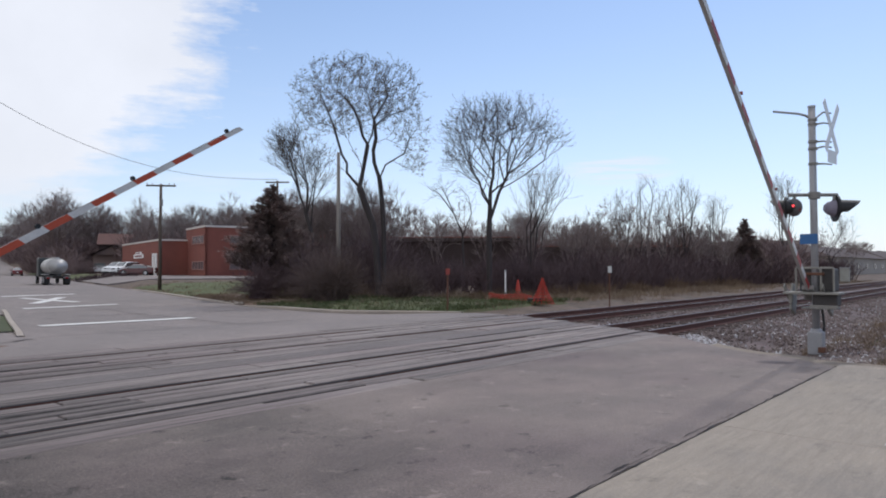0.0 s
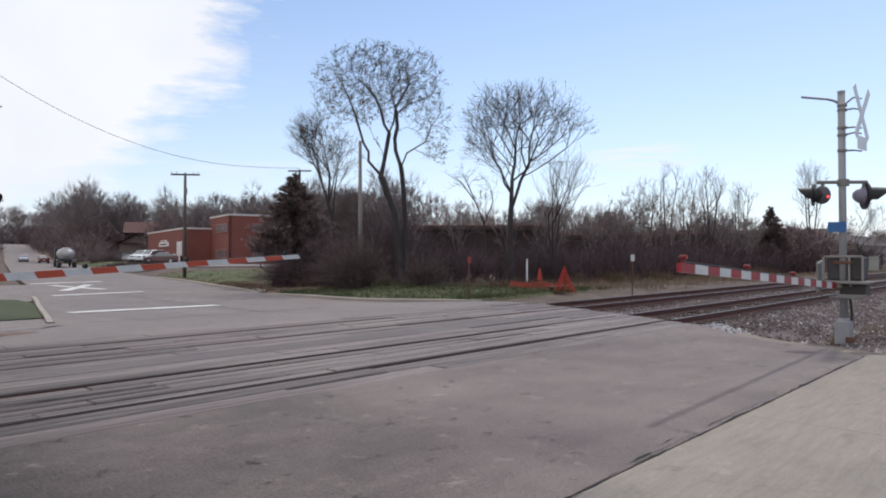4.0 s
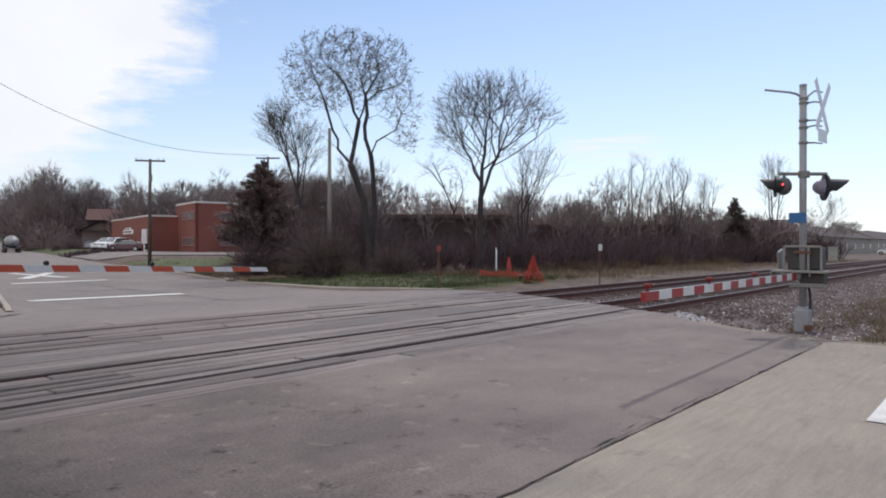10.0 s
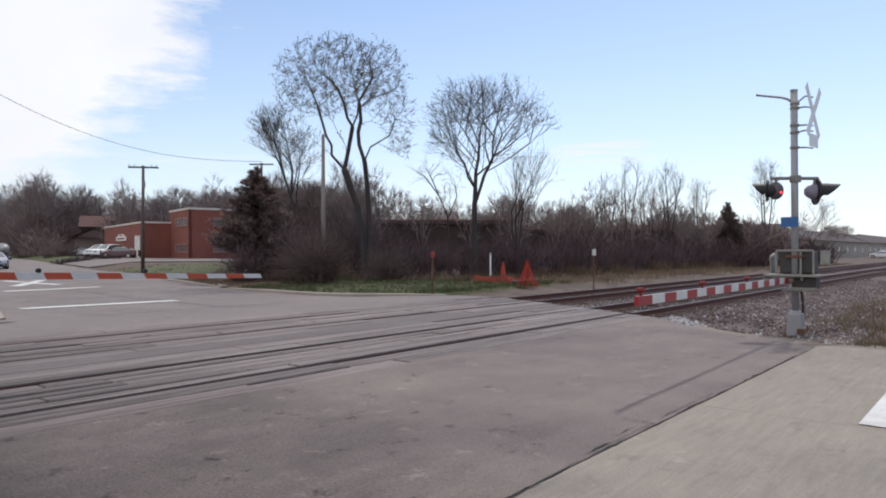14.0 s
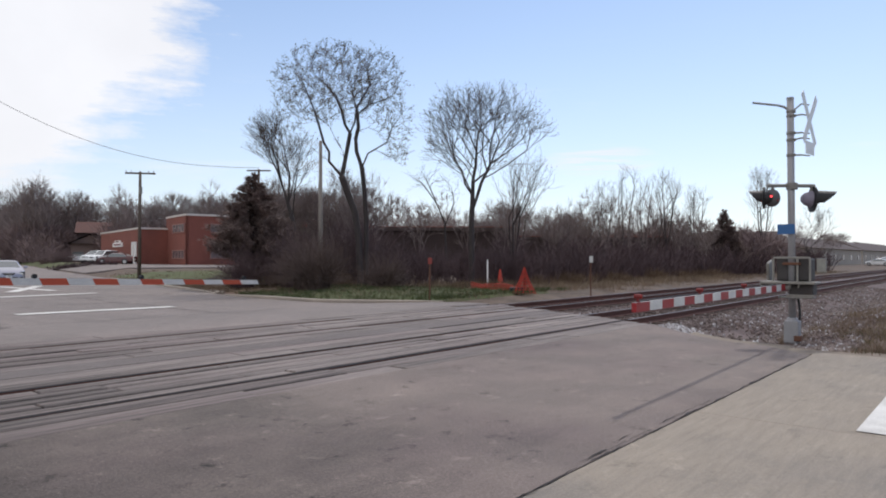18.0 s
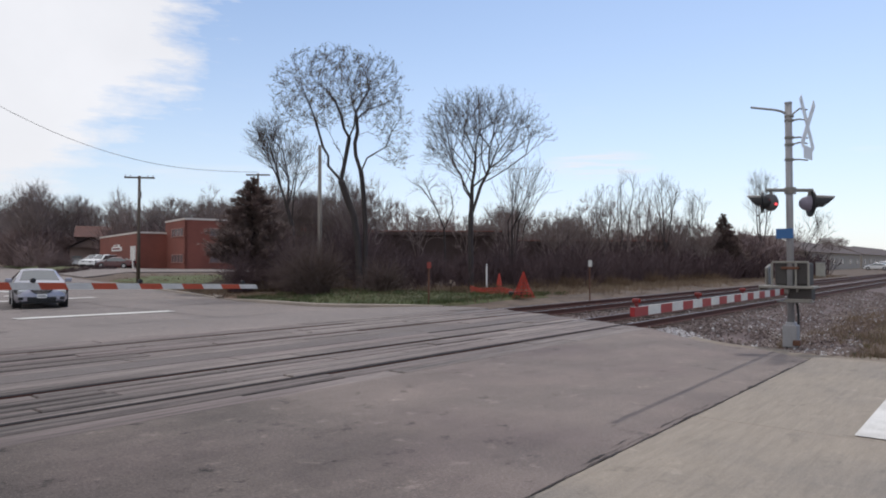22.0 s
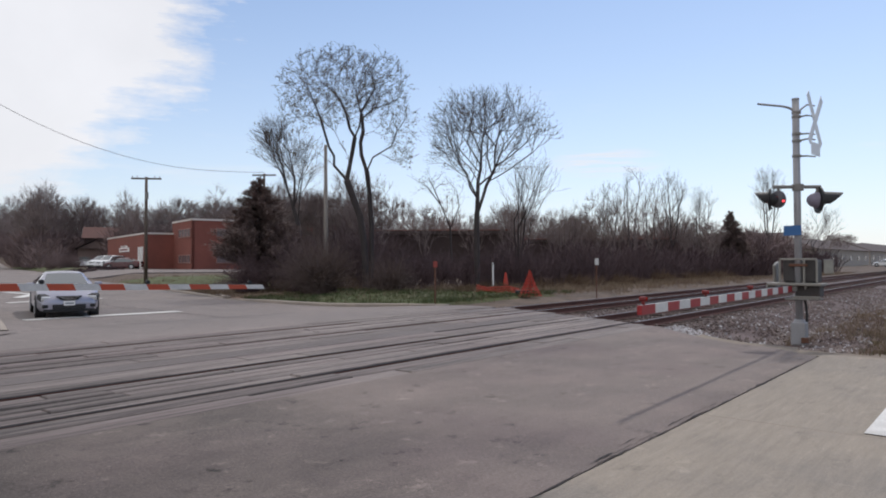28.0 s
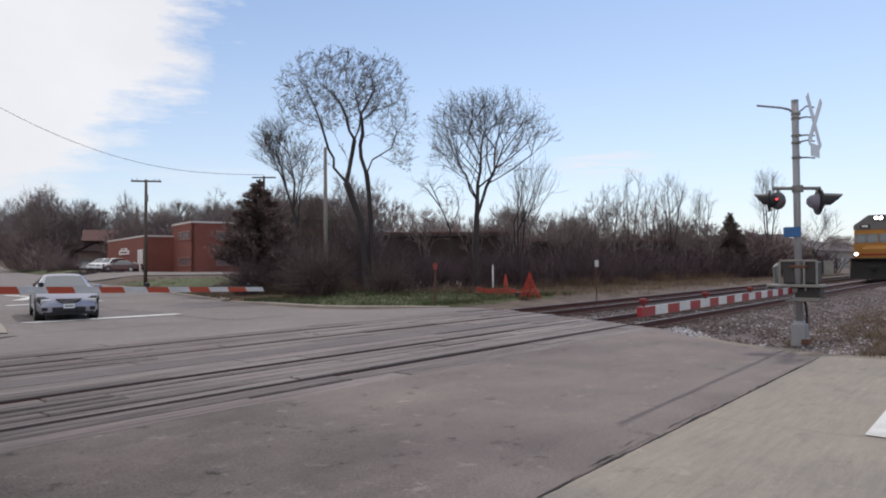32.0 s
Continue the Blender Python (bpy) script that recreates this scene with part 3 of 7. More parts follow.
def build_markings():
    flat_quad("stop_line", ((7.85, 22.55, 0), (12.6, 22.15, 0), (12.6, 22.7, 0), (7.85, 23.1, 0)), M["paint"], "worn white stop line across the far lane", "road marking", 0.012)
    flat_quad("stop_line", ((7.02, 0.42, 0), (12.3, 0.42, 0), (12.3, 1.04, 0), (7.02, 1.04, 0)), M["paint"], "bright white stop line on concrete", "road marking", 0.006)
    flat_quad("cross_line", ((10.7, 32.7, 0), (14.9, 33.2, 0), (14.9, 33.8, 0), (10.7, 33.3, 0)), M["paint"], "worn white bar before the crossing mark", "road marking", 0.012)
    flat_quad("cross_line", ((14.0, 46.4, 0), (18.4, 47.2, 0), (18.4, 48.0, 0), (14.0, 47.2, 0)), M["paint"], "worn white bar behind the crossing mark", "road marking", 0.012)
    flat_quad("crossing_mark", ((12.3, 37.3, 0), (12.8, 37.1, 0), (16.3, 43.2, 0), (15.8, 43.4, 0)), M["paint"], "white painted X of a railway warning", "road marking", 0.012, rows=10)
    flat_quad("crossing_mark", ((14.3, 37.2, 0), (14.75, 37.2, 0), (14.35, 43.8, 0), (13.9, 43.8, 0)), M["paint"], "white painted X of a railway warning", "road marking", 0.015, rows=10)


def build_cracks():
    """Dark sealed cracks across the old street and the approach."""
    rng = random.Random(31)
    V, F = [], []
    runs = [((7.4, 25.6), (13.0, 26.2), 0.03), ((9.2, 29.0), (17.2, 30.4), 0.035), ((13.2, 24.9), (17.2, 25.3), 0.03), ((10.4, 36), (18.5, 36.4), 0.04), ((12, 17.2), (12.8, 33), 0.02), ((4.5, 18.9), (14.5, 18.2), 0.025), ((12.5, 50), (22.5, 52), 0.05), ((15, 60), (25, 62), 0.06), ((3.0, 15.6), (6.2, 18.4), 0.06), ((2.0, 21.6), (7.0, 23.2), 0.05)]
    for (xa, ya), (xb, yb), w in runs:
        n = max(8, int(math.hypot(xb - xa, yb - ya) / 0.25))
        b0 = len(V)
        off = 0.0
        for i in range(n + 1):
            k = i / n
            off = off * 0.8 + rng.uniform(-0.07, 0.07)
            x, y = xa + (xb - xa) * k, ya + (yb - ya) * k
            dx, dy = (yb - ya), -(xb - xa)
            l = math.hypot(dx, dy)
            x, y = x + dx / l * off, y + dy / l * off
            ww = w * rng.uniform(0.4, 1.3)
            for s in (-1, 1):
                px, py = x + dx / l * s * ww, y + dy / l * s * ww
                V.append((px, py, ground_z(px, py) + 0.0105))
        for i in range(n):
            q = b0 + 2 * i
            F.append((q, q + 1, q + 3, q + 2))
    tagged(link("road_crack", V, F, M["gap"]), "thin dark sealed cracks in the paving", "cracks", kind="stuff")


def kerb(name, pts, label, h=0.14, w=0.20, gutter=0.0):
    V, F = [], []
    pts = [Vector((x, y, 0)) for x, y in pts]
    prof = ((0, -0.2), (0, h - 0.03), (0.03, h), (w, h), (w, -0.2))
    for i, p in enumerate(pts):
        d = (pts[min(i + 1, len(pts) - 1)] - pts[max(0, i - 1)]).normalized()
        s = Vector((d.y, -d.x, 0))
        g = ground_z(p.x, p.y)
        fade = min(1.0, i / 2 + 0.15, (len(pts) - 1 - i) / 2 + 0.15)
        for a, z in prof:
            q = p + s * a
            V.append((q.x, q.y, g + (z * fade if z > 0 else z)))
    n = len(prof)
    for i in range(len(pts) - 1):
        for j in range(n - 1):
            q = i * n + j
            F.append((q, q + n, q + n + 1, q + 1))
    return tagged(link(name, V, F, M["kerb"]), label, "kerb", kind="structure")


def build_kerbs():
    kerb("kerb", [(18.55, 15.2), (18.3, 17.0), (18.0, 18.6), (17.75, 19.8), (17.45, 20.8), (17.45, 22.5), (17.55, 24.4), (17.7, 26), (18.1, 28)], "pale concrete kerb with a rounded return", h=0.12)
    kerb("kerb", [(right_edge(y) + 0.02, y) for y in (29, 31, 33, 35, 38, 41, 44, 47, 50, 53)], "crumbling concrete kerb beside the verge", h=0.09)
    kerb("kerb", [(left_edge(y) - 0.02, y) for y in (33.0, 31.0, 29.4, 28.6, 26.5, 24.5, 23.1, 21.4, 20.6, 19.9)], "worn concrete kerb at the corner lawn", h=0.07, w=0.16)


# ----- crossing timbers -----
def build_crossing():
    root = tagged(empty("crossing_surface"), "weathered timber crossing panels along both tracks", "crossing panels", kind="structure")
    bmj = nb()
    box(bmj, (3.0, 7.95, -0.10), (24.4, 3.2, 0.06))
    box(bmj, (4.0, 11.87, -0.10), (26.2, 3.2, 0.06))
    part("crossing_bed", bmj, M["bed"], root)
    for r0, s in ((7.20, 1), (8.705, -1), (11.12, 1), (12.625, -1)):
        bmj = nb()
        box(bmj, (3.6, r0 + 0.078, -0.066), (25.0, 0.085, 0.012))
        # black strip added over the plank's side as shade inside the gap
        if r0 == 7.20:
            box(bmj, (3.6, r0 + 0.110, -0.052), (25.0, 0.010, 0.088))
        part("flangeway", bmj, M["gap" if r0 < 10 else "bed"], root)
    rng = random.Random(3)
    bands = []
    for r0, r1 in ((7.20, 8.705), (11.12, 12.625)):
        bands += [(r0 - 0.84, r0 - 0.46), (r0 - 0.44, r0 - 0.055)]
        e = [r0 + 0.115 + i * (1.505 - 0.155) / 5 for i in range(6)]
        bands += [(a, b - 0.02) for a, b in zip(e, e[1:])]
        bands += [(r1 + 0.085, r1 + 0.46), (r1 + 0.48, r1 + 0.90)]
    for ya, yb in bands:
        x = -8.0 + rng.uniform(-1, 0)
        xe = right_edge((ya + yb) / 2) - 0.15
        while x < xe - 0.2:
            L = min(rng.choice((2.4, 3.6, 4.9)), xe - x)
            if L < 0.6:
                break
            z = rng.uniform(-0.014, 0.006)
            V = []
            y0, y1 = ya + rng.uniform(0, 0.02), yb - rng.uniform(0, 0.02)
            e = 0.012
            for zz, ins in ((-0.10, 0), (z - e, 0), (z, e)):
                V += [(x + ins, y0 + ins, zz), (x + L - 0.012 - ins, y0 + ins, zz + rng.uniform(-.004, .004)), (x + L - 0.012 - ins, y1 - ins, zz), (x + ins, y1 - ins, zz)]
            F = [(a + i, a + (i + 1) % 4, a + 4 + (i + 1) % 4, a + 4 + i) for a in (0, 4) for i in range(4)] + [(8, 9, 10, 11)]
            link("plank", V, F, M["plank"], root)
            x += L


def rail_mesh(y, x0, x1, z):
    """A flat-bottomed rail with head, web and foot."""
    prof = ((-0.07, -0.17), (0.07, -0.17), (0.07, -0.155), (0.01, -0.13), (0.01, -0.05), (0.036, -0.04), (0.036, -0.006), (0.030, 0.0), (-0.030, 0.0), (-0.036, -0.006), (-0.036, -0.04), (-0.01, -0.05), (-0.01, -0.13), (-0.07, -0.155))
    xs = axis(((x0, x1, 8),)) if x1 < 60 else axis(((x0, 60, 12), (60, x1, 18)))
    V = [(x, y + a, z + b) for x in xs for a, b in prof]
    n, F, idx = len(prof), [], []
    for i in range(len(xs) - 1):
        for j in range(n):
            F.append((i * n + j, i * n + (j + 1) % n, (i + 1) * n + (j + 1) % n, (i + 1) * n + j))
            idx.append(1 if j in (6, 7, 8) else 0)
    return V, F, idx


def build_tracks():
    for k, (y, x0, x1) in enumerate([(y, a, b) for y in RAIL_Y for a, b in ((-12.0, 16.0), (16.0, 600))]):
        V, F, idx = rail_mesh(y, x0, x1, 0.006)
        tagged(link("rail", V, F, None, mats=[M["rail"], (M["raildark"] if y < 10 else M["railpacked"]) if x0 < 0 else M["railhead"]], idx=idx), "long steel rail, rusty web and worn bright head", "rail", group="rails of the two tracks", kind="structure")
    # ties
    tb = nb()
    box(tb, (0, 0, 0), (0.22, 2.6, 0.16), bevel=0.015)
    for t, yc in enumerate(TRACKS):
        bed = tagged(empty("track_bed"), "rows of creosoted wooden ties in ballast", "railway track", group="railway tracks", kind="structure")
        me = bpy.data.meshes.new("tie")
        tb.to_mesh(me)
        me.materials.append(M["tie"])
        rng = random.Random(t)
        x = (15.9, 18.6)[t]
        while x < 75:
            ob = new("tie", me)
            ob.parent = bed
            ob.matrix_basis = pose(x, yc + rng.uniform(-0.05, 0.05), -0.247 + rng.uniform(-0.01, 0.01), 0, 0, rng.uniform(-1.5, 1.5))
            x += 0.53
        V, F = [], []
        while x < 330:
            b0 = len(V)
            V += [(x + a, yc + b, z) for z in (-0.32, -0.17) for a, b in ((-0.11, -1.3), (0.11, -1.3), (0.11, 1.3), (-0.11, 1.3))]
            F += [(b0 + 4, b0 + 5, b0 + 6, b0 + 7), (b0, b0 + 1, b0 + 5, b0 + 4), (b0 + 2, b0 + 3, b0 + 7, b0 + 6)]
            x += 0.53
        tagged(link("far_ties", V, F, M["tie"], bed), kind="stuff")
    tb.free()
    # ballast shoulder
    xs = axis(((12.8, 40, 110), (40, 90, 60), (90, 600, 30)))
    ys = axis(((1.6, 15.6, 52),))
    V, F = [], []
    for x in xs:
        for y in ys:
            lim = right_edge(y) + 0.1
            prof = -0.20 - 0.16 * (1 - smoothstep(4.2, 6.2, y)) - 0.16 * smoothstep(13.8, 15.4, y)
            z = prof + 0.035 * noise.noise((x * 2.1, y * 2.1, 0)) + 0.025 * noise.noise((x * 6, y * 6, 5))
            if x < lim + 0.6:
                k = smoothstep(lim - 0.4, lim + 0.6, x)
                z = z * k + (-0.10) * (1 - k)
                if x < lim - 0.3:
                    z = -0.14
            if y < 4.0:
                z = -0.36 + 0.30 * (1 - smoothstep(2.6, 4.2, y)) + 0.03 * noise.noise((x * 2.1, y * 2.1, 0)) + 0.02 * noise.noise((x * 6, y * 6, 5)) if x > lim + 0.6 else z + 0.12 * (4.0 - y) * smoothstep(lim - 0.2, lim + 0.6, x)
            z -= 0.12 * (1 - smoothstep(1.6, 2.2, y))
            V.append((x, y, z))
    n = len(ys)
    for i in range(len(xs) - 1):
        for j in range(n - 1):
            F.append((i * n + j, (i + 1) * n + j, (i + 1) * n + j + 1, i * n + j + 1))
    tagged(link("ballast", V, F, M["ballast"], smooth=True), "grey and purple-brown crushed stone ballast", "ballast", kind="structure")


def build_stones():
    """Loose stones of the ballast beside the crossing."""
    rng = random.Random(11)
    heaps = {"stone": ([], []), "stone_pale": ([], [])}
    base = [(1, 0, 0), (-1, 0, 0), (0, 1, 0), (0, -1, 0), (0, 0, 1), (0, 0, -1)]
    tri = [(0, 2, 4), (2, 1, 4), (1, 3, 4), (3, 0, 4), (2, 0, 5), (1, 2, 5), (3, 1, 5), (0, 3, 5)]
    count = 0
    while count < 19000:
        x = 12.9 + rng.random() ** 1.7 * 34
        y = rng.uniform(2.0, 14.6)
        if count > 16200:
            y = rng.uniform(3.6, 6.6)
            x = right_edge(y) + rng.random() ** 1.5 * 1.8
        if x < right_edge(y) + 0.05:
            continue
        near_tie = any(abs(y - yc) < 1.25 for yc in TRACKS)
        if near_tie and rng.random() < 0.93 or y > 6.6 and rng.random() < 0.4:
            continue
        if not near_tie and x > right_edge(y) + 1.6 and rng.random() < 0.42 + 0.7 * noise.noise((x * 0.5, y * 0.9, 4)):
            continue
        r = rng.uniform(0.016, 0.042) * (1.25 if x < 20 else 1.0)
        z = -0.185 - 0.16 * (1 - smoothstep(4.2, 6.2, y)) - 0.16 * smoothstep(13.8, 15.4, y)
        z += 0.02
        if x < right_edge(y) + 0.7:
            z = -0.07 + (z + 0.07) * smoothstep(right_edge(y) - 0.3, right_edge(y) + 0.7, x)
        if y < 4.0:
            z = -0.335 + 0.30 * (1 - smoothstep(2.6, 4.2, y))
        q = Euler((rng.uniform(0, 6), rng.uniform(0, 6), rng.uniform(0, 6))).to_matrix()
        sc = (r * rng.uniform(0.7, 1.4), r * rng.uniform(0.7, 1.3), r * rng.uniform(0.6, 1.0))
        V, F = heaps["stone_pale" if rng.random() < (0.75 if 3.4 < y < 6.9 and x < right_edge(y) + 1.7 else 0.10 if y < 6.6 else 0.03) else "stone"]
        b0 = len(V)
        for v in base:
            w = q @ Vector((v[0] * sc[0], v[1] * sc[1], v[2] * sc[2]))
            V.append((x + w.x, y + w.y, z + w.z + r * 0.3))
        F += [(b0 + a, b0 + b, b0 + c) for a, b, c in tri]
        count += 1
    for nm, lab in (("stone", "loose angular purple-grey ballast stones"), ("stone_pale", "pale fresh ballast stones at the pavement's edge")):
        tagged(link("ballast_stones", *heaps[nm], M[nm]), lab, "stones", kind="stuff")


def tufts(name, material, label, spots, blades=26, h=0.16, spread=0.14, seed=1, width=0.006):
    rng = random.Random(seed)
    V, F = [], []
    for x, y, z, s in spots:
        for _ in range(blades):
            a, r = rng.uniform(0, 6.283), rng.random() ** 0.5 * spread * s
            bx, by = x + r * math.cos(a), y + r * math.sin(a)
            hh = h * s * rng.uniform(0.5, 1.2)
            lean = rng.uniform(0.1, 0.8) * hh
            la = rng.uniform(0, 6.283)
            wa = rng.uniform(0, 3.14)
            wx, wy = math.cos(wa) * width, math.sin(wa) * width
            b0 = len(V)
            V += [(bx - wx, by - wy, z), (bx + wx, by + wy, z), (bx + lean * 0.4 * math.cos(la) + wx * 0.7, by + lean * 0.4 * math.sin(la) + wy * 0.7, z + hh * 0.6), (bx + lean * 0.4 * math.cos(la) - wx * 0.7, by + lean * 0.4 * math.sin(la) - wy * 0.7, z + hh * 0.6), (bx + lean * math.cos(la), by + lean * math.sin(la), z + hh)]
            F += [(b0, b0 + 1, b0 + 2, b0 + 3), (b0 + 3, b0 + 2, b0 + 4)]
    return tagged(link(name, V, F, material), label, "grass", kind="stuff")


def build_verges():
    # lawn beyond the tracks, beside the kerb
    def patch(name, fx0, fx1, y0, y1, lift, label, nx=14, ny=14, m="grass", rim=0.30):
        V, F = [], []
        for j in range(ny + 1):
            y = y0 + (y1 - y0) * j / ny
            for i in range(nx + 1):
                x = fx0(y) + (fx1(y) - fx0(y)) * i / nx
                e = min(i, nx - i, j * 1.5, (ny - j) * 1.5) / 3
                z = ground_z(x, y) + lift * min(1, e + 0.1) - rim * (e < 0.1) + 0.035 * noise.noise((x * 0.9, y * 0.9, 2)) * min(1, e)
                V.append((x, y, z))
        n = nx + 1
        for j in range(ny):
            for i in range(nx):
                q = j * n + i
                F.append((q, q + 1, q + n + 1, q + n))
        tagged(link(name, V, F, M[m], smooth=True), label, "grass", kind="structure")

    patch("grass_verge", lambda y: right_edge(y) + (0.25 if y > 16 else 0.6), lambda y: 28 - max(0, y - 15) * 0.3, 15.7, 27.0, 0.12, "rough spring-green verge behind the kerb", 24, 20)
    patch("grass_verge", lambda y: right_edge(y) + 0.25, lambda y: right_edge(y) + 8 + (y - 30) * 0.25, 30.0, 58.0, 0.05, "thin brown-green verge along the street", 14, 20, "verge")
    patch("dry_verge", lambda y: right_edge(y) + 0.24, lambda y: right_edge(y) + 3.6, 26.2, 38.5, 0.10, "dry red-brown weeds and bare soil along the street", 10, 18, "weedy")
    patch("corner_lawn", lambda y: -14, lambda y: left_edge(y) - 0.15 - max(0, y - 28) * 0.2, 21.5, 31.2, 0.07, "short green corner lawn", 70, 40, "lawn", 0.0)
    patch("bare_soil", lambda y: -6, lambda y: 5.3 - abs(y - 16.1) * 1.1, 15.5, 16.5, 0.03, "strip of bare red-brown soil beside the far signal", 30, 8, "weedy", 0.10)
    patch("grass_verge", lambda y: left_edge(y) - 9, lambda y: left_edge(y) - 0.3, 47.0, 150.0, 0.06, "green roadside grass before the woods", 8, 40)
    patch("grass_verge", lambda y: right_edge(y) + 0.3, lambda y: right_edge(y) + 6, 92.0, 170.0, 0.06, "green roadside grass before the woods", 8, 30)
    rng = random.Random(21)
    sp = []
    while len(sp) < 1300:
        x, y = rng.uniform(17.4, 28), rng.uniform(15.4, 27)
        if x < right_edge(y) + 0.35 or x > 28 - (y - 15) * 0.3:
            continue
        sp.append((x, y, ground_z(x, y) + 0.06, rng.uniform(0.6, 1.3)))
    tufts("verge_grass", M["blade"], "tufts of new green grass", sp, 16, 0.17, 0.2, 2, 0.008)
    sp = []
    while len(sp) < 1100:
        x, y = rng.uniform(16, 60), rng.uniform(15.4, 26)
        if x < right_edge(y) + 0.6 or (x < 24 and y < 19 and rng.random() < 0.75):
            continue
        sp.append((x, y, ground_z(x, y) - 0.03, rng.uniform(0.7, 1.9)))
    while len(sp) < 1450:
        y = rng.uniform(29, 58)
        x = right_edge(y) + 0.3 + rng.random() * (8 + (y - 30) * 0.25)
        sp.append((x, y, ground_z(x, y) - 0.01, rng.uniform(0.5, 1.5)))
    while len(sp) < 1950:
        y = rng.uniform(26.4, 38)
        sp.append((right_edge(y) + rng.uniform(0.4, 3.6), y, ground_z(right_edge(y) + 1, y) + 0.05, rng.uniform(0.35, 1.0)))
    while len(sp) < 2700:
        x, y = rng.uniform(30, 95), rng.uniform(14.6, 19.5)
        sp.append((x, y, ground_z(x, y) - 0.12, rng.uniform(0.5, 1.4)))
    tufts("dry_grass", M["straw"], "matted tan winter grass", sp, 16, 0.22, 0.3, 3, 0.009)
    sp = []
    while len(sp) < 620:
        x, y = 12.9 + rng.random() ** 1.4 * 14, rng.uniform(-4.0, 3.7)
        if x < right_edge(y) + 0.15 or (abs(x - 14) < 0.7 and abs(y - 3) < 0.6) or (y > 1.9 and x < 14.6) or (y > 2.9 and rng.random() < 0.5):
            continue
        sp.append((x, y, -0.06 - 0.22 * smoothstep(2.6, 3.8, y), rng.uniform(0.5, 1.5)))
    tufts("roadside_grass", M["straw"], "dry tan grass at the foot of the signal", sp, 40, 0.17, 0.2, 4, 0.005)
    sp = [(x, y, z, s * 0.8) for x, y, z, s in sp[::3] if y < 2.6]
    tufts("roadside_green", M["blade"], "green shoots among dry grass", sp, 26, 0.14, 0.22, 5, 0.005)


build_ground()
build_road()
build_slabs()
build_markings()
build_cracks()
build_kerbs()
build_tracks()
build_verges()
# ================= trees and brush =================
LAT = Vector((0.636, -0.772, 0))      # across the view
DEP = Vector((0.772, 0.636, 0))       # along the view


def colonise(rng, stems, crowns, points, step, reach, kill, rounds=90, lift=0.10):
    """Branches that grow towards points scattered in the crowns. Returns node places and parents."""
    att = []
    for c, r, share in crowns:
        k = 0
        while k < points * share:
            v = Vector((rng.uniform(-1, 1), rng.uniform(-1, 1), rng.uniform(-1, 1)))
            m = v.length
            if m > 1 or m < 0.12 or rng.random() > 0.25 + 0.75 * m:
                continue
            if v.z < -0.55 and rng.random() < 0.5:
                continue
            bump = 1.0 + 0.16 * noise.noise((v.x * 2.2 + c[0], v.y * 2.2, v.z * 2.2 + c[2]))
            p = Vector(c) + LAT * (v.x * r[0] * bump) + DEP * (v.y * r[1] * bump) + Vector((0, 0, v.z * r[2] * bump))
            att.append(p)
            k += 1
    att = np.array([tuple(p) for p in att])
    pos, par = [], []
    for stem in stems:
        prev = -1
        if pos:
            d = np.linalg.norm(np.array(pos) - np.array(stem[0]), axis=1)
            if d.min() < 0.9:
                prev = int(d.argmin())
        for a, b in zip(stem, stem[1:]):
            a, b = Vector(a), Vector(b)
            n = max(1, int((b - a).length / step))
            for i in range(n + (1 if b == Vector(stem[-1]) else 0)):
                pos.append(np.array(a.lerp(b, i / n)))
                par.append(prev)
                prev = len(pos) - 1
    head = [np.zeros(3) for _ in pos]
    for i, p in enumerate(par):
        if p >= 0:
            v = pos[i] - pos[p]
            head[i] = v / (np.linalg.norm(v) + 1e-9)
    forks = [0] * len(pos)
    near_d = np.full(len(att), 1e9)
    near_i = np.zeros(len(att), int)
    live = np.ones(len(att), bool)
    fresh = list(range(len(pos)))
    for _ in range(rounds):
        for i in fresh:
            d = np.linalg.norm(att - pos[i], axis=1)
            m = d < near_d
            near_d[m], near_i[m] = d[m], i
        live &= near_d > kill
        act = live & (near_d < reach)
        if not act.any():
            break
        fresh = []
        for i in np.unique(near_i[act]):
            if forks[i] >= 3:
                live[near_i == i] = False
                continue
            forks[i] += 1
            v = att[act & (near_i == i)] - pos[i]
            v = (v / np.linalg.norm(v, axis=1)[:, None]).sum(0)
            v = v / (np.linalg.norm(v) + 1e-9) + 1.15 * head[i] + np.array((rng.uniform(-.14, .14), rng.uniform(-.14, .14), rng.uniform(-.12, .16) + lift))
            v = v / (np.linalg.norm(v) + 1e-9)
            head.append(v)
            forks.append(0)
            pos.append(pos[i] + v * step)
            par.append(int(i))
            fresh.append(len(pos) - 1)
    return pos, par


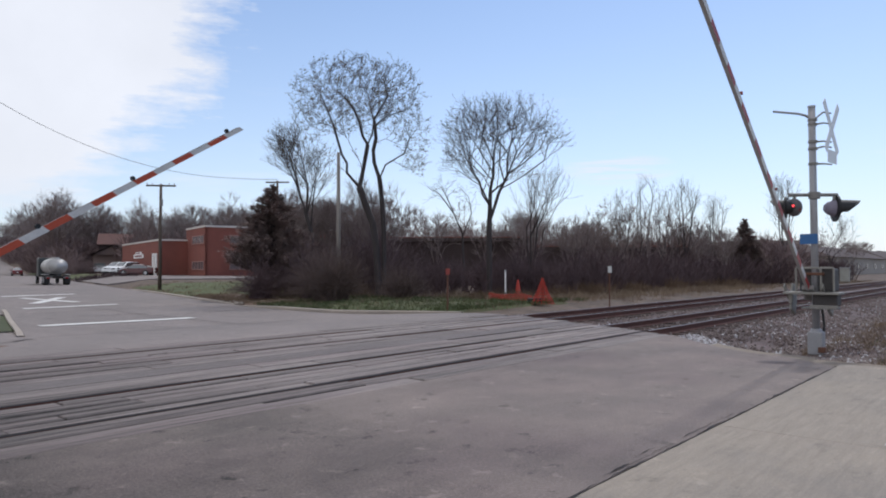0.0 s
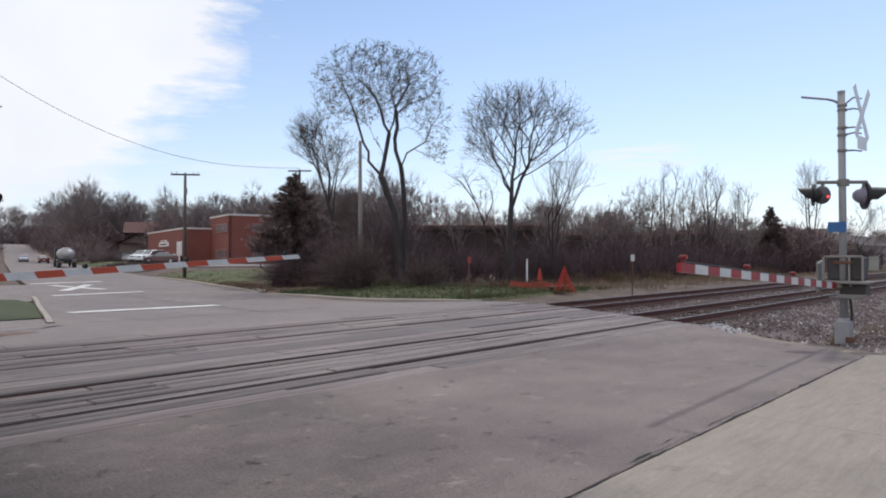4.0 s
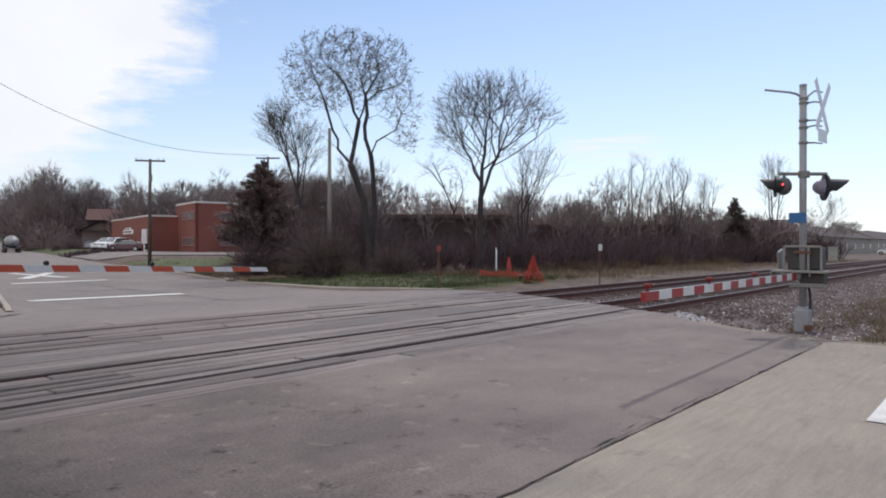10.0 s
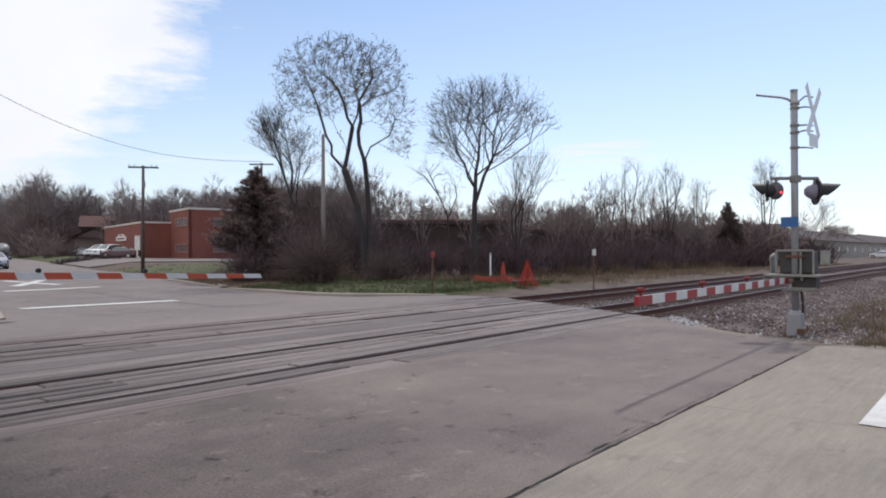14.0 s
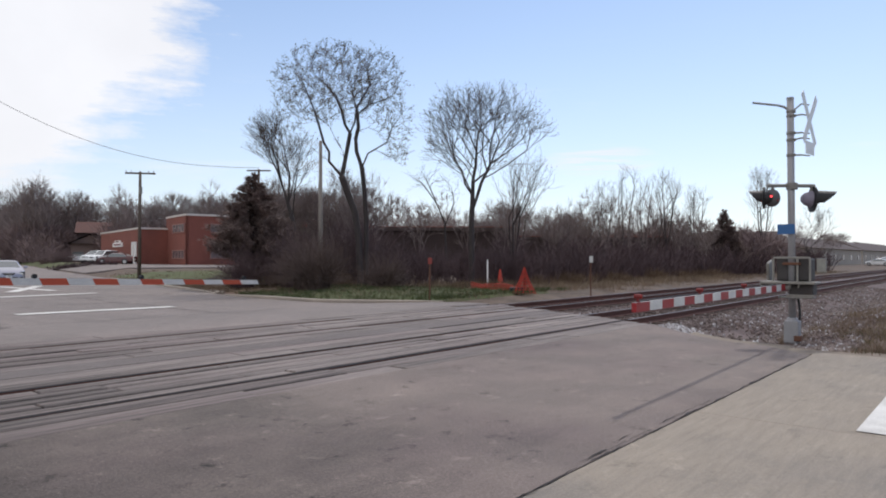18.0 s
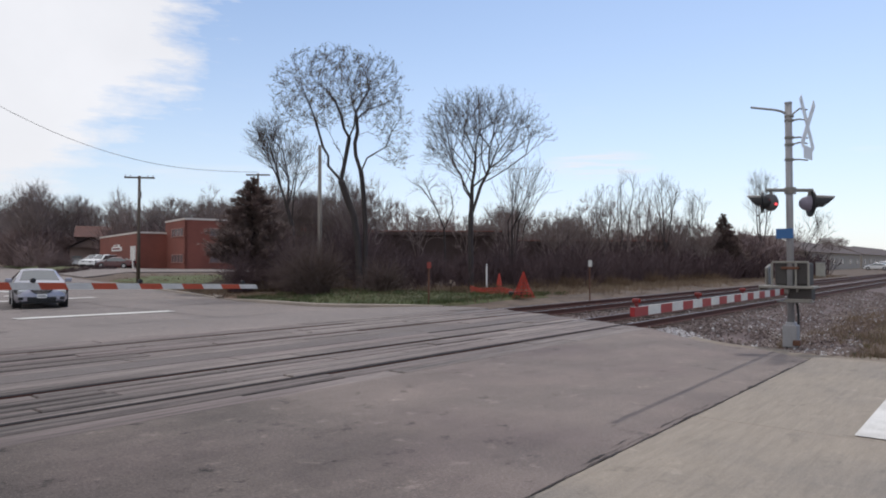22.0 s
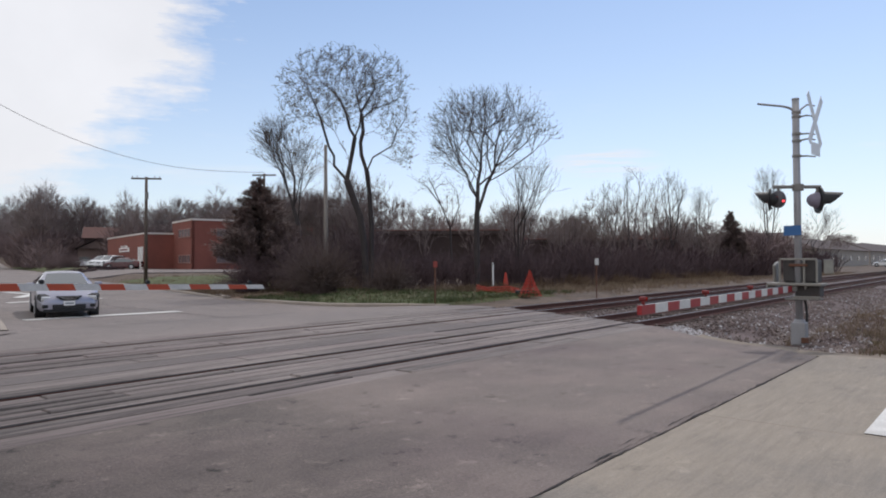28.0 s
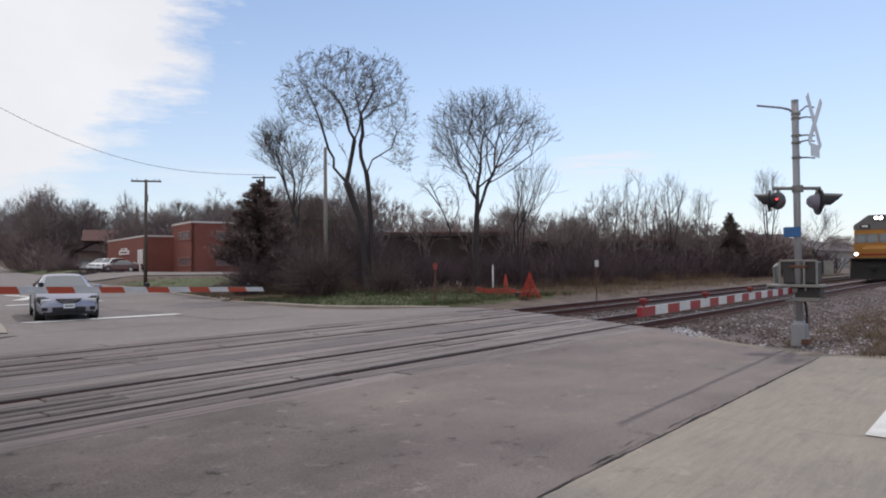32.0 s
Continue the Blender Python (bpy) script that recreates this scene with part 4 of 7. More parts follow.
def fan_out(rng, stems, crowns, step, gap=0.5, lift=0.10, depth=3):
    """Limbs that fork outwards and upwards in straight fans until they leave the crown. Returns node places and parents."""
    def inside(p):
        for c, r, _ in crowns:
            v = p - Vector(c)
            a, b, z = v.dot(LAT) / r[0], v.dot(DEP) / r[1], v.z / r[2]
            bump = 1.0 + 0.22 * noise.noise((a * 1.7 + c[0], b * 1.7, z * 1.7 + c[2])) + 0.10 * noise.noise((a * 5, b * 5, z * 5))
            if a * a + b * b + z * z < bump * bump:
                return True
        return False

    def room(p, d):
        seen, q = False, p.copy()
        for i in range(60):
            q = q + d * 0.25
            if inside(q):
                seen = True
            elif seen or i > 22:
                break
        return i * 0.25 if seen else 0.0

    pos, par = [], []

    def limb(p, d, L, prev, level):
        n = max(2, int(L / step))
        side = rng.uniform(0, 6.283)
        since = rng.uniform(0.1, gap)
        for i in range(n):
            d = (d + Vector((rng.uniform(-.10, .10), rng.uniform(-.10, .10), rng.uniform(-.06, .08) + lift * 0.45))).normalized()
            p = p + d * step
            pos.append(np.array(p))
            par.append(prev)
            prev = len(pos) - 1
            since += step
            if level < depth and since > gap * (0.55 if level > 1 else 1.0) and i < n - 1:
                since = rng.uniform(0, 0.35) * gap
                fork(p, d, L - i * step, prev, level, side)
                side += 2.4 + rng.uniform(-.5, .5)

    def fork(p, d, left, prev, level, side):
        u = d.orthogonal().normalized()
        w = d.cross(u)
        s = u * math.cos(side) + w * math.sin(side)
        a = rng.uniform(0.6, 1.1) if level == 0 else rng.uniform(0.45, 0.95)
        nd = (d * math.cos(a) + s * math.sin(a) + Vector((0, 0, lift * 1.2))).normalized()
        free = room(p, nd)
        if free < 0.3:
            return
        limb(p, nd, min(free, max(0.45, left * rng.uniform(0.70, 1.15))), prev, level + 1)

    for stem in stems:
        prev = -1
        if pos:
            d = np.linalg.norm(np.array(pos) - np.array(stem[0]), axis=1)
            if d.min() < 0.9:
                prev = int(d.argmin())
        side, since = rng.uniform(0, 6.283), 0.0
        own = []
        for a, b in zip(stem, stem[1:]):
            a, b = Vector(a), Vector(b)
            n = max(1, int((b - a).length / step))
            for i in range(n):
                pos.append(np.array(a.lerp(b, i / n)))
                par.append(prev)
                prev = len(pos) - 1
                own.append((prev, (b - a).normalized()))
        a, b = Vector(stem[-2]), Vector(stem[-1])
        d = (b - a).normalized()
        free = room(b, d)
        top = Vector(stem[-1]).z + free
        for i, dd in own[int(len(own) * 0.45):]:
            since += step
            p = Vector(pos[i])
            if since > gap * 0.9 and inside(p + dd * 1.2 + Vector((0, 0, 0.6))):
                since = 0.0
                fork(p, dd, max(1.2, top - p.z) * 0.9, i, 0, side)
                side += 2.4 + rng.uniform(-.5, .5)
        if free > 0.3:
            limb(b, d, free, prev, 0)
    return pos, par


def grow_tree(name, at, stems, crowns, seed, label, points=900, step=0.26, reach=3.0, kill=0.36, trunk=0.22, twigs=3, twig_len=0.42, buds=0.6, bark=None, twig=None, group="", tip=0.0065, rad_exp=1.95, min_r=0.0, bud_size=0.05, ribbon=False, lift=0.14, fan=0.0, depth=3, taper=1.0):
    rng = random.Random(seed)
    pos, par = fan_out(rng, stems, crowns, step, fan, lift, depth) if fan else colonise(rng, stems, crowns, points, step, reach, kill, lift=lift)
    n = len(pos)
    kids = [[] for _ in range(n)]
    for i, p in enumerate(par):
        if p >= 0:
            kids[p].append(i)
    rad = [0.0] * n
    for i in range(n - 1, -1, -1):
        rad[i] = tip if not kids[i] else sum(rad[k] ** rad_exp for k in kids[i]) ** (1 / rad_exp)
    big = max(rad)
    f = (trunk / big)
    rad = [max(tip + (r - tip) * f * (r / big) ** (taper - 1), min_r) for r in rad]
    root = tagged(empty(name, Matrix.Translation(at)), label, "tree", group)
    V, F, V2, F2 = [], [], [], []
    starts = [i for i in range(n) if par[i] < 0]
    stack = [(None, i) for i in starts]
    while stack:
        p, i = stack.pop()
        pts, rr = ([], []) if p is None else ([pos[p]], [min(rad[p], rad[i] * 1.15)])
        while True:
            pts.append(pos[i])
            rr.append(rad[i])
            if not kids[i]:
                break
            k = max(kids[i], key=lambda q: rad[q])
            stack += [(i, q) for q in kids[i] if q != k]
            i = k
        if len(pts) < 2:
            continue
        if p is None:
            rr[0] *= 1.45
            if len(rr) > 2:
                rr[1] *= 1.15
        if rr[0] > 0.035:
            tube(V, F, pts, rr, (5 if ribbon else 8) if rr[0] > 0.1 else (3 if ribbon else 5))
        else:
            tube(V2, F2, pts, rr, 3)
    V3, F3 = [], []
    for i in range(n):
        if len(kids[i]) > 1 or rad[i] > 0.03:
            continue
        if kids[i] and rng.random() < 0.45:
            continue
        p = Vector(pos[i])
        d0 = (p - Vector(pos[par[i]])).normalized() if par[i] >= 0 else Vector((0, 0, 1))
        for _ in range(twigs):
            d = (d0 + Vector((rng.uniform(-.9, .9), rng.uniform(-.9, .9), rng.uniform(-.3, 1.1)))).normalized()
            L = twig_len * rng.uniform(0.5, 1.3)
            m = p + d * L * 0.55 + Vector((rng.uniform(-.04, .04), rng.uniform(-.04, .04), 0.02))
            e = p + d * L + Vector((0, 0, 0.05 * L))
            if ribbon:
                s = d.cross(Vector((rng.uniform(-1, 1), rng.uniform(-1, 1), rng.uniform(-1, 1)))).normalized() * tip
                b0 = len(V2)
                V2 += [p - s, p + s, e]
                F2.append((b0, b0 + 1, b0 + 2))
                continue
            tube(V2, F2, [p, m, e], [max(tip * 0.8, min_r * 0.8), max(tip * 0.65, min_r * 0.7), max(tip * 0.5, min_r * 0.5)], 3)
            if rng.random() < buds:
                for q in (e, m):
                    s = rng.uniform(0.5, 1.2) * bud_size
                    u = Vector((rng.uniform(-1, 1), rng.uniform(-1, 1), rng.uniform(-1, 1))).normalized() * s
                    w = u.cross(Vector((rng.uniform(-1, 1), rng.uniform(-1, 1), 1))).normalized() * s * 0.7
                    b0 = len(V3)
                    V3 += [q - u, q + w, q + u, q - w]
                    F3.append((b0, b0 + 1, b0 + 2, b0 + 3))
    link("trunk", V, F, bark or M["bark"], root, smooth=True)
    ob = link("crown", V2, F2, twig or M["twig"], root)
    ob["kind"] = "stuff"
    if V3:
        ob = link("budding", V3, F3, M["bud"], root)
        ob["kind"] = "stuff"
    return root


def LP(l, d, z):
    return LAT * l + DEP * d + Vector((0, 0, z))


def bough(seed, *pts):
    """A limb through points across the view, swaying in depth the higher it goes."""
    return [LP(l, 1.3 * noise.noise((l * 0.55 + seed, z * 0.3, seed)) * min(1.0, max(0.0, (z - 3) / 3)), z) for l, z in pts]


def build_big_trees():
    # the tall pair
    a = 1.7
    grow_tree("tree", (25.2, 26.0, 0.02), [
        bough(a, (-0.10, -0.2), (-0.24, 2.5), (-0.45, 3.85), (-0.84, 4.9), (-1.11, 5.7)),
        bough(a, (-1.11, 5.7), (-1.8, 6.5), (-2.4, 6.95), (-3.0, 7.5), (-3.7, 7.75), (-4.3, 7.85), (-4.7, 8.4)),
        bough(a, (-1.8, 6.5), (-1.8, 7.0), (-2.1, 7.5), (-2.3, 8.2), (-2.5, 9.0), (-2.75, 9.7), (-3.0, 10.3), (-3.3, 11.0)),
        bough(a, (-2.5, 8.9), (-3.1, 9.05), (-3.8, 8.95)),
        bough(a, (-1.11, 5.7), (-1.0, 6.4), (-1.1, 7.0), (-1.5, 7.7), (-1.85, 8.4), (-2.4, 8.75), (-2.8, 9.05)),
        bough(a, (-1.0, 6.4), (-0.87, 7.25), (-0.73, 8.0), (-0.43, 8.55), (-0.35, 9.2), (-0.55, 9.9)),
        bough(a, (-0.73, 8.0), (-1.03, 8.5), (-1.2, 9.25), (-1.5, 9.95), (-1.9, 10.45), (-2.4, 10.8))],
              [(LP(-1.9, 0, 10.4), (2.75, 2.4, 2.1), 0.66), (LP(-3.6, 0, 9.2), (1.2, 1.2, 1.3), 0.14), (LP(-1.3, 0, 11.0), (1.9, 1.6, 1.6), 0.20)], 5, "tall bare tree with forked trunk and spring buds", 2300, step=0.2, reach=1.7, kill=0.27, trunk=0.175, tip=0.0072, lift=0.03, twigs=3, twig_len=0.36, rad_exp=1.9, bud_size=0.05, taper=1.75)
    a = 4.3
    grow_tree("tree", (26.05, 25.2, 0.02), [
        bough(a, (-1.0, -0.2), (-1.03, 3.4), (-1.13, 5.2), (-1.2, 6.1), (-1.5, 7.0), (-1.55, 7.65), (-1.4, 8.25), (-1.46, 9.2)),
        bough(a, (-1.46, 9.2), (-1.08, 9.8), (-0.75, 10.4), (-0.9, 11.0)),
        bough(a, (-1.46, 9.0), (-1.67, 9.9), (-1.8, 10.6)),
        bough(a, (-1.4, 8.9), (-0.84, 9.4), (0.05, 9.7)),
        bough(a, (-1.43, 8.05), (-0.9, 8.25), (-0.25, 8.0)),
        bough(a, (-1.2, 6.15), (-0.9, 6.85), (-0.54, 7.1), (0.05, 7.5), (0.35, 8.25), (0.95, 9.1)),
        bough(a, (-0.54, 7.1), (0.15, 6.75), (0.95, 6.8))],
              [(LP(-0.5, 0, 10.4), (1.4, 1.6, 2.0), 0.62), (LP(0.35, 0, 8.7), (0.95, 1.2, 1.7), 0.26), (LP(0.5, 0, 7.0), (0.7, 0.9, 0.6), 0.12)], 12, "slender bare tree with an upright dark trunk", 1500, step=0.2, reach=1.7, kill=0.27, trunk=0.125, tip=0.0072, lift=0.03, twigs=3, twig_len=0.36, rad_exp=1.9, bud_size=0.05, taper=1.6)
    # the broad one
    a = 7.1
    grow_tree("tree", (30.45, 22.85, 0.02), [
        bough(a, (0.0, -0.2), (-0.03, 3.5), (0.04, 4.9), (0.08, 5.9), (0.23, 6.65), (0.27, 7.8)),
        bough(a, (0.08, 5.9), (-0.4, 6.65), (-1.0, 7.1), (-1.65, 7.9), (-2.1, 8.7)),
        bough(a, (-0.65, 6.7), (-1.5, 7.3), (-2.0, 7.5), (-2.4, 7.45)),
        bough(a, (0.04, 4.9), (-0.4, 5.55), (-0.55, 6.3), (-0.9, 6.65)),
        bough(a, (0.17, 6.9), (-0.4, 7.75), (-0.86, 8.4)),
        bough(a, (0.23, 7.5), (-0.08, 8.2)),
        bough(a, (0.0, 4.0), (0.3, 4.9), (0.55, 5.7), (0.95, 6.5), (1.15, 6.95), (1.5, 7.9), (2.0, 8.5)),
        bough(a, (1.08, 6.8), (1.8, 7.2), (2.4, 7.7), (2.9, 8.15)),
        bough(a, (0.7, 5.95), (1.2, 6.2), (2.0, 6.65), (2.6, 7.1)),
        bough(a, (1.02, 6.65), (1.02, 7.6), (1.17, 8.3)),
        bough(a, (0.86, 6.4), (0.6, 7.3), (0.64, 8.2))],
              [(LP(0.55, 0, 8.5), (3.75, 3.2, 2.45), 0.8), (LP(0.4, 0, 7.2), (3.2, 2.6, 1.6), 0.2)], 23, "broad bare tree with rounded budding crown", 1900, step=0.24, trunk=0.15, tip=0.007, lift=0.06, twigs=2, twig_len=0.40, rad_exp=2.0, fan=0.58, bud_size=0.04)
    a = 2.9
    grow_tree("tree", (28.6, 35.9, 0.1), [
        bough(a, (0.07, -0.2), (-0.13, 3.8), (-0.62, 5.45), (-1.0, 6.4)),
        bough(a, (-0.62, 5.45), (-1.2, 7.05), (-1.65, 8.1), (-2.15, 8.9)),
        bough(a, (-1.0, 6.4), (-1.15, 7.3), (-1.4, 8.4), (-1.9, 9.8)),
        bough(a, (-0.13, 4.15), (0.05, 5.8), (0.15, 7.05), (0.65, 7.85)),
        bough(a, (-0.43, 4.9), (-0.4, 6.75), (-0.7, 8.2))],
              [(LP(-2.0, 0, 8.9), (1.5, 1.4, 2.2), 0.62), (LP(0.2, 0, 7.4), (1.6, 1.3, 2.1), 0.38)], 31, "leaning bare tree with upswept limbs", 900, step=0.25, trunk=0.14, tip=0.0075, lift=0.12, twigs=3, twig_len=0.5, buds=0.4, rad_exp=2.0, fan=0.42)
    a = 5.6
    grow_tree("tree", (35.4, 23.3, 0), [
        bough(a, (-0.08, -0.2), (-0.11, 3.75), (-0.07, 5.5), (0.35, 6.9)),
        bough(a, (-0.2, -0.2), (-0.22, 1.35), (-0.35, 3.95), (-0.8, 5.15), (-1.14, 5.85)),
        bough(a, (0.0, -0.2), (0.0, 1.0), (0.3, 3.95), (0.8, 4.9), (1.2, 6.1), (1.5, 7.4)),
        bough(a, (0.13, -0.2), (0.65, 3.75), (1.45, 5.15), (2.15, 6.35)),
        bough(a, (0.0, 2.0), (0.14, 4.45), (0.6, 5.85), (0.75, 7.2))],
              [(LP(0.9, 0, 6.3), (1.9, 1.5, 1.9), 0.7), (LP(-0.7, 0, 5.9), (0.9, 0.9, 1.3), 0.3)], 37, "many-stemmed bare tree with upright shoots", 520, step=0.28, trunk=0.10, tip=0.007, twig_len=0.55, buds=0.05, lift=0.20, twigs=2, rad_exp=2.0, fan=0.85)
    a = 8.8
    grow_tree("tree", (34.1, 27.7, 0), [
        bough(a, (0.1, -0.2), (-0.04, 3.7), (-0.6, 5.0), (-1.45, 6.2), (-2.4, 6.8)),
        bough(a, (-0.3, 4.3), (-0.76, 5.4), (-1.34, 6.7)),
        bough(a, (-0.04, 3.5), (0.54, 4.95), (0.4, 5.85))],
              [(LP(-1.0, 0, 6.2), (1.3, 1.0, 1.0), 0.6), (LP(0.5, 0, 5.6), (0.7, 0.7, 0.9), 0.4)], 41, "thin leaning bare sapling with few twigs", 130, step=0.28, reach=2.0, kill=0.4, trunk=0.07, tip=0.008, twig_len=0.45, buds=0.05, lift=0.1, twigs=2)
    # smaller ones over the thicket
    for k, (x, y, top, r, tr) in enumerate(((58.9, 32.2, 7.2, 1.5, 0.09), (64.5, 31.7, 9.3, 1.9, 0.11), (67.8, 31.0, 11.4, 1.5, 0.13), (69.2, 29.6, 10.6, 1.3, 0.12), (70.6, 27.6, 11.0, 1.9, 0.14), (74.5, 25.9, 9.2, 1.9, 0.13), (81.2, 20.9, 11.6, 2.4, 0.13), (86.6, 17.5, 7.6, 2.4, 0.075), (60.5, 25.0, 6.0, 1.2, 0.07), (52.0, 29.5, 5.8, 1.2, 0.07))):
        h, lean = top * 0.68, (0.25 if k != 7 else 1.6)
        grow_tree("tree", (x, y, -0.05), [[LP(0, 0, -0.2), LP(0.05, 0, h * 0.36), LP(-0.12, 0, h * 0.62), LP(lean - 0.4, 0.2, h * 0.95)], [LP(0.0, 0, h * 0.30), LP(0.45, 0.1, h * 0.55), LP(0.45 + lean, 0.1, h * 0.85)], [LP(-0.03, 0, h * 0.42), LP(-0.55, -0.3, h * 0.66), LP(-0.8 + lean * 0.5, -0.4, h * 0.9)]],
                  [(LP(lean * 0.6, 0, top * 0.70), (r, r * 0.9, top * 0.31), 1.0)], 60 + k, "thin bare tree rising out of the thicket", 520, step=0.30, trunk=tr * 0.9, twig_len=0.55, buds=0.1, tip=0.008, lift=0.22, twigs=2, rad_exp=2.1, fan=0.85)


def shrub_mesh(seed, h, w, stems, levels=3, thick=1.0, dome=False):
    """A clump of thin upright stems, forked and crossing."""
    rng = random.Random(seed)
    V, F = [], []

    def grow(p, d, L, r, n):
        q = p + d * L * 0.5 + Vector((rng.uniform(-1, 1), rng.uniform(-1, 1), 0)) * L * 0.07
        e = q + (d + Vector((rng.uniform(-.3, .3), rng.uniform(-.3, .3), 0.15))).normalized() * L * 0.5
        if n == 0:
            side = (e - p).cross(Vector((rng.uniform(-1, 1), rng.uniform(-1, 1), rng.uniform(-1, 1)))).normalized() * r * 1.1
            V.extend((p - side, p + side, e))
            F.append((len(V) - 3, len(V) - 2, len(V) - 1))
            return
        tube(V, F, [p, q, e] if n > 1 else [p, e], [r, r * 0.8, r * 0.6] if n > 1 else [r, r * 0.6], 3)
        for s in ((e, e, q) if n > 1 else (e, q, e, q)):
            a = rng.uniform(0, 6.283)
            nd = (d + Vector((math.cos(a), math.sin(a), rng.uniform(-0.1, 0.5))) * rng.uniform(0.4, 0.95)).normalized()
            grow(s, nd, L * rng.uniform(0.5, 0.75), r * 0.62, n - 1)

    for _ in range(stems):
        a, r = rng.uniform(0, 6.283), rng.random() ** 0.5
        out = Vector((math.cos(a), math.sin(a), 0)) * r
        d = (out * 0.65 * (w / h) + Vector((rng.uniform(-.25, .25), rng.uniform(-.25, .25), 1))).normalized()
        if dome:
            d = (out * 1.25 * (w / h) * 0.6 + Vector((rng.uniform(-.3, .3), rng.uniform(-.3, .3), 1.0 - 0.35 * r))).normalized()
        grow(Vector((out.x * w * 0.33, out.y * w * 0.33, -0.05)), d, h * rng.uniform(0.30, 0.46) * ((1.1 - 0.45 * r * r) if dome else (1.15 - 0.35 * r)), rng.uniform(0.013, 0.022) * thick, levels)
    return V, F


def dome_bush(name, at, h, w, shoots, seed, material, label):
    """A rounded leafless bush: shoots arch up and out from the crown of the root to a domed outline, with side twigs."""
    rng = random.Random(seed)
    root = tagged(empty(name, Matrix.Translation(at)), label, "bush")
    V, F = [], []
    for _ in range(shoots):
        a, e = rng.uniform(0, 6.283), math.asin(rng.random() ** 0.8)
        k = rng.uniform(0.55, 1.0) * (1 + 0.12 * noise.noise((math.cos(a) * 2, math.sin(a) * 2, e * 2 + seed)))
        end = Vector((math.cos(a) * math.cos(e) * w / 2 * k, math.sin(a) * math.cos(e) * w / 2 * k, 0.12 + math.sin(e) * h * k))
        base = Vector((rng.uniform(-1, 1), rng.uniform(-1, 1), 0)) * w * 0.13
        base.z = -0.05
        bend = base.lerp(end, 0.45) + Vector((0, 0, 0.22 * h * math.cos(e)))
        pts = [base * (1 - u) ** 2 + bend * (2 * u * (1 - u)) + end * u * u for u in (0, 0.25, 0.5, 0.75, 1.0)]
        pts = [p + Vector((rng.uniform(-1, 1), rng.uniform(-1, 1), rng.uniform(-1, 1))) * 0.035 for p in pts]
        r = rng.uniform(0.008, 0.014)
        tube(V, F, pts, [r, r * 0.85, r * 0.7, r * 0.5, r * 0.3], 3)
        for _ in range(9):
            q = rng.randrange(1, 4)
            p = pts[q].lerp(pts[q + 1], rng.random())
            d = ((pts[q + 1] - pts[q]).normalized() * 0.8 + Vector((rng.uniform(-1, 1), rng.uniform(-1, 1), rng.uniform(-.5, 1)))).normalized()
            L = rng.uniform(0.12, 0.42)
            side = d.cross(Vector((rng.uniform(-1, 1), rng.uniform(-1, 1), rng.uniform(-1, 1)))).normalized() * 0.0055
            b0 = len(V)
            V.extend((p - side, p + side, p + d * L + Vector((0, 0, 0.04))))
            F.append((b0, b0 + 1, b0 + 2))
    link("bramble", V, F, M[material], root)["kind"] = "stuff"
    return root


def twig_mass(seed, h, w, count, width):
    """A far clump of crossing twigs, thick below and thin at its ragged top."""
    rng = random.Random(seed)
    V, F = [], []
    for _ in range(count):
        a, r = rng.uniform(0, 6.283), rng.random() ** 0.5
        z = rng.random() ** 1.25 * h * (1 - 0.35 * r * r)
        p = Vector((math.cos(a) * r * w / 2, math.sin(a) * r * w / 2, z * 0.92))
        d = Vector((math.cos(a) * r * 0.6 + rng.uniform(-.6, .6), math.sin(a) * r * 0.6 + rng.uniform(-.6, .6), rng.uniform(0.3, 1.2))).normalized()
        L = rng.uniform(0.5, 1.4) * h * 0.22
        side = d.cross(Vector((rng.uniform(-1, 1), rng.uniform(-1, 1), rng.uniform(-1, 1)))).normalized() * width * rng.uniform(0.5, 1.2)
        V.extend((p - side, p + side, p + d * L))
        F.append((len(V) - 3, len(V) - 2, len(V) - 1))
    return V, F


def scatter(kinds, spots, rng):
    used = set()
    for x, y, s in spots:
        k = rng.randrange(len(kinds))
        m = Matrix.Translation((x, y, ground_z(x, y) - 0.03)) @ Matrix.Rotation(rng.uniform(0, 6.28), 4, "Z")
        if k not in used:
            used.add(k)
            c = kinds[k]
            c.matrix_basis = m
        else:
            c = copy_thing(kinds[k], m)
        c.scale = (s, s, s * rng.uniform(0.85, 1.15))


def brush_kind(seed, h, w, stems, label, group, material="brush", name="bush", levels=3, thick=1.0, dome=False):
    V, F = shrub_mesh(seed, h, w, stems, levels, thick, dome)
    root = tagged(empty(name), label, "bush", group)
    ob = link("thicket", V, F, M[material], root)
    ob["kind"] = "stuff"
    return root


def joined(name, meshes, spots, rng, material, label):
    """Many far clumps as one mesh of kind stuff."""
    V, F = [], []
    for x, y, s in spots:
        v0, f0 = meshes[rng.randrange(len(meshes))]
        m = Matrix.Translation((x, y, ground_z(x, y) - 0.03)) @ Matrix.Rotation(rng.uniform(0, 6.28), 4, "Z") @ Matrix.Scale(s, 4)
        b0 = len(V)
        V += [m @ v for v in v0]
        F += [tuple(b0 + i for i in f) for f in f0]
    tagged(link(name, V, F, M[material]), label, "bushes", kind="stuff")


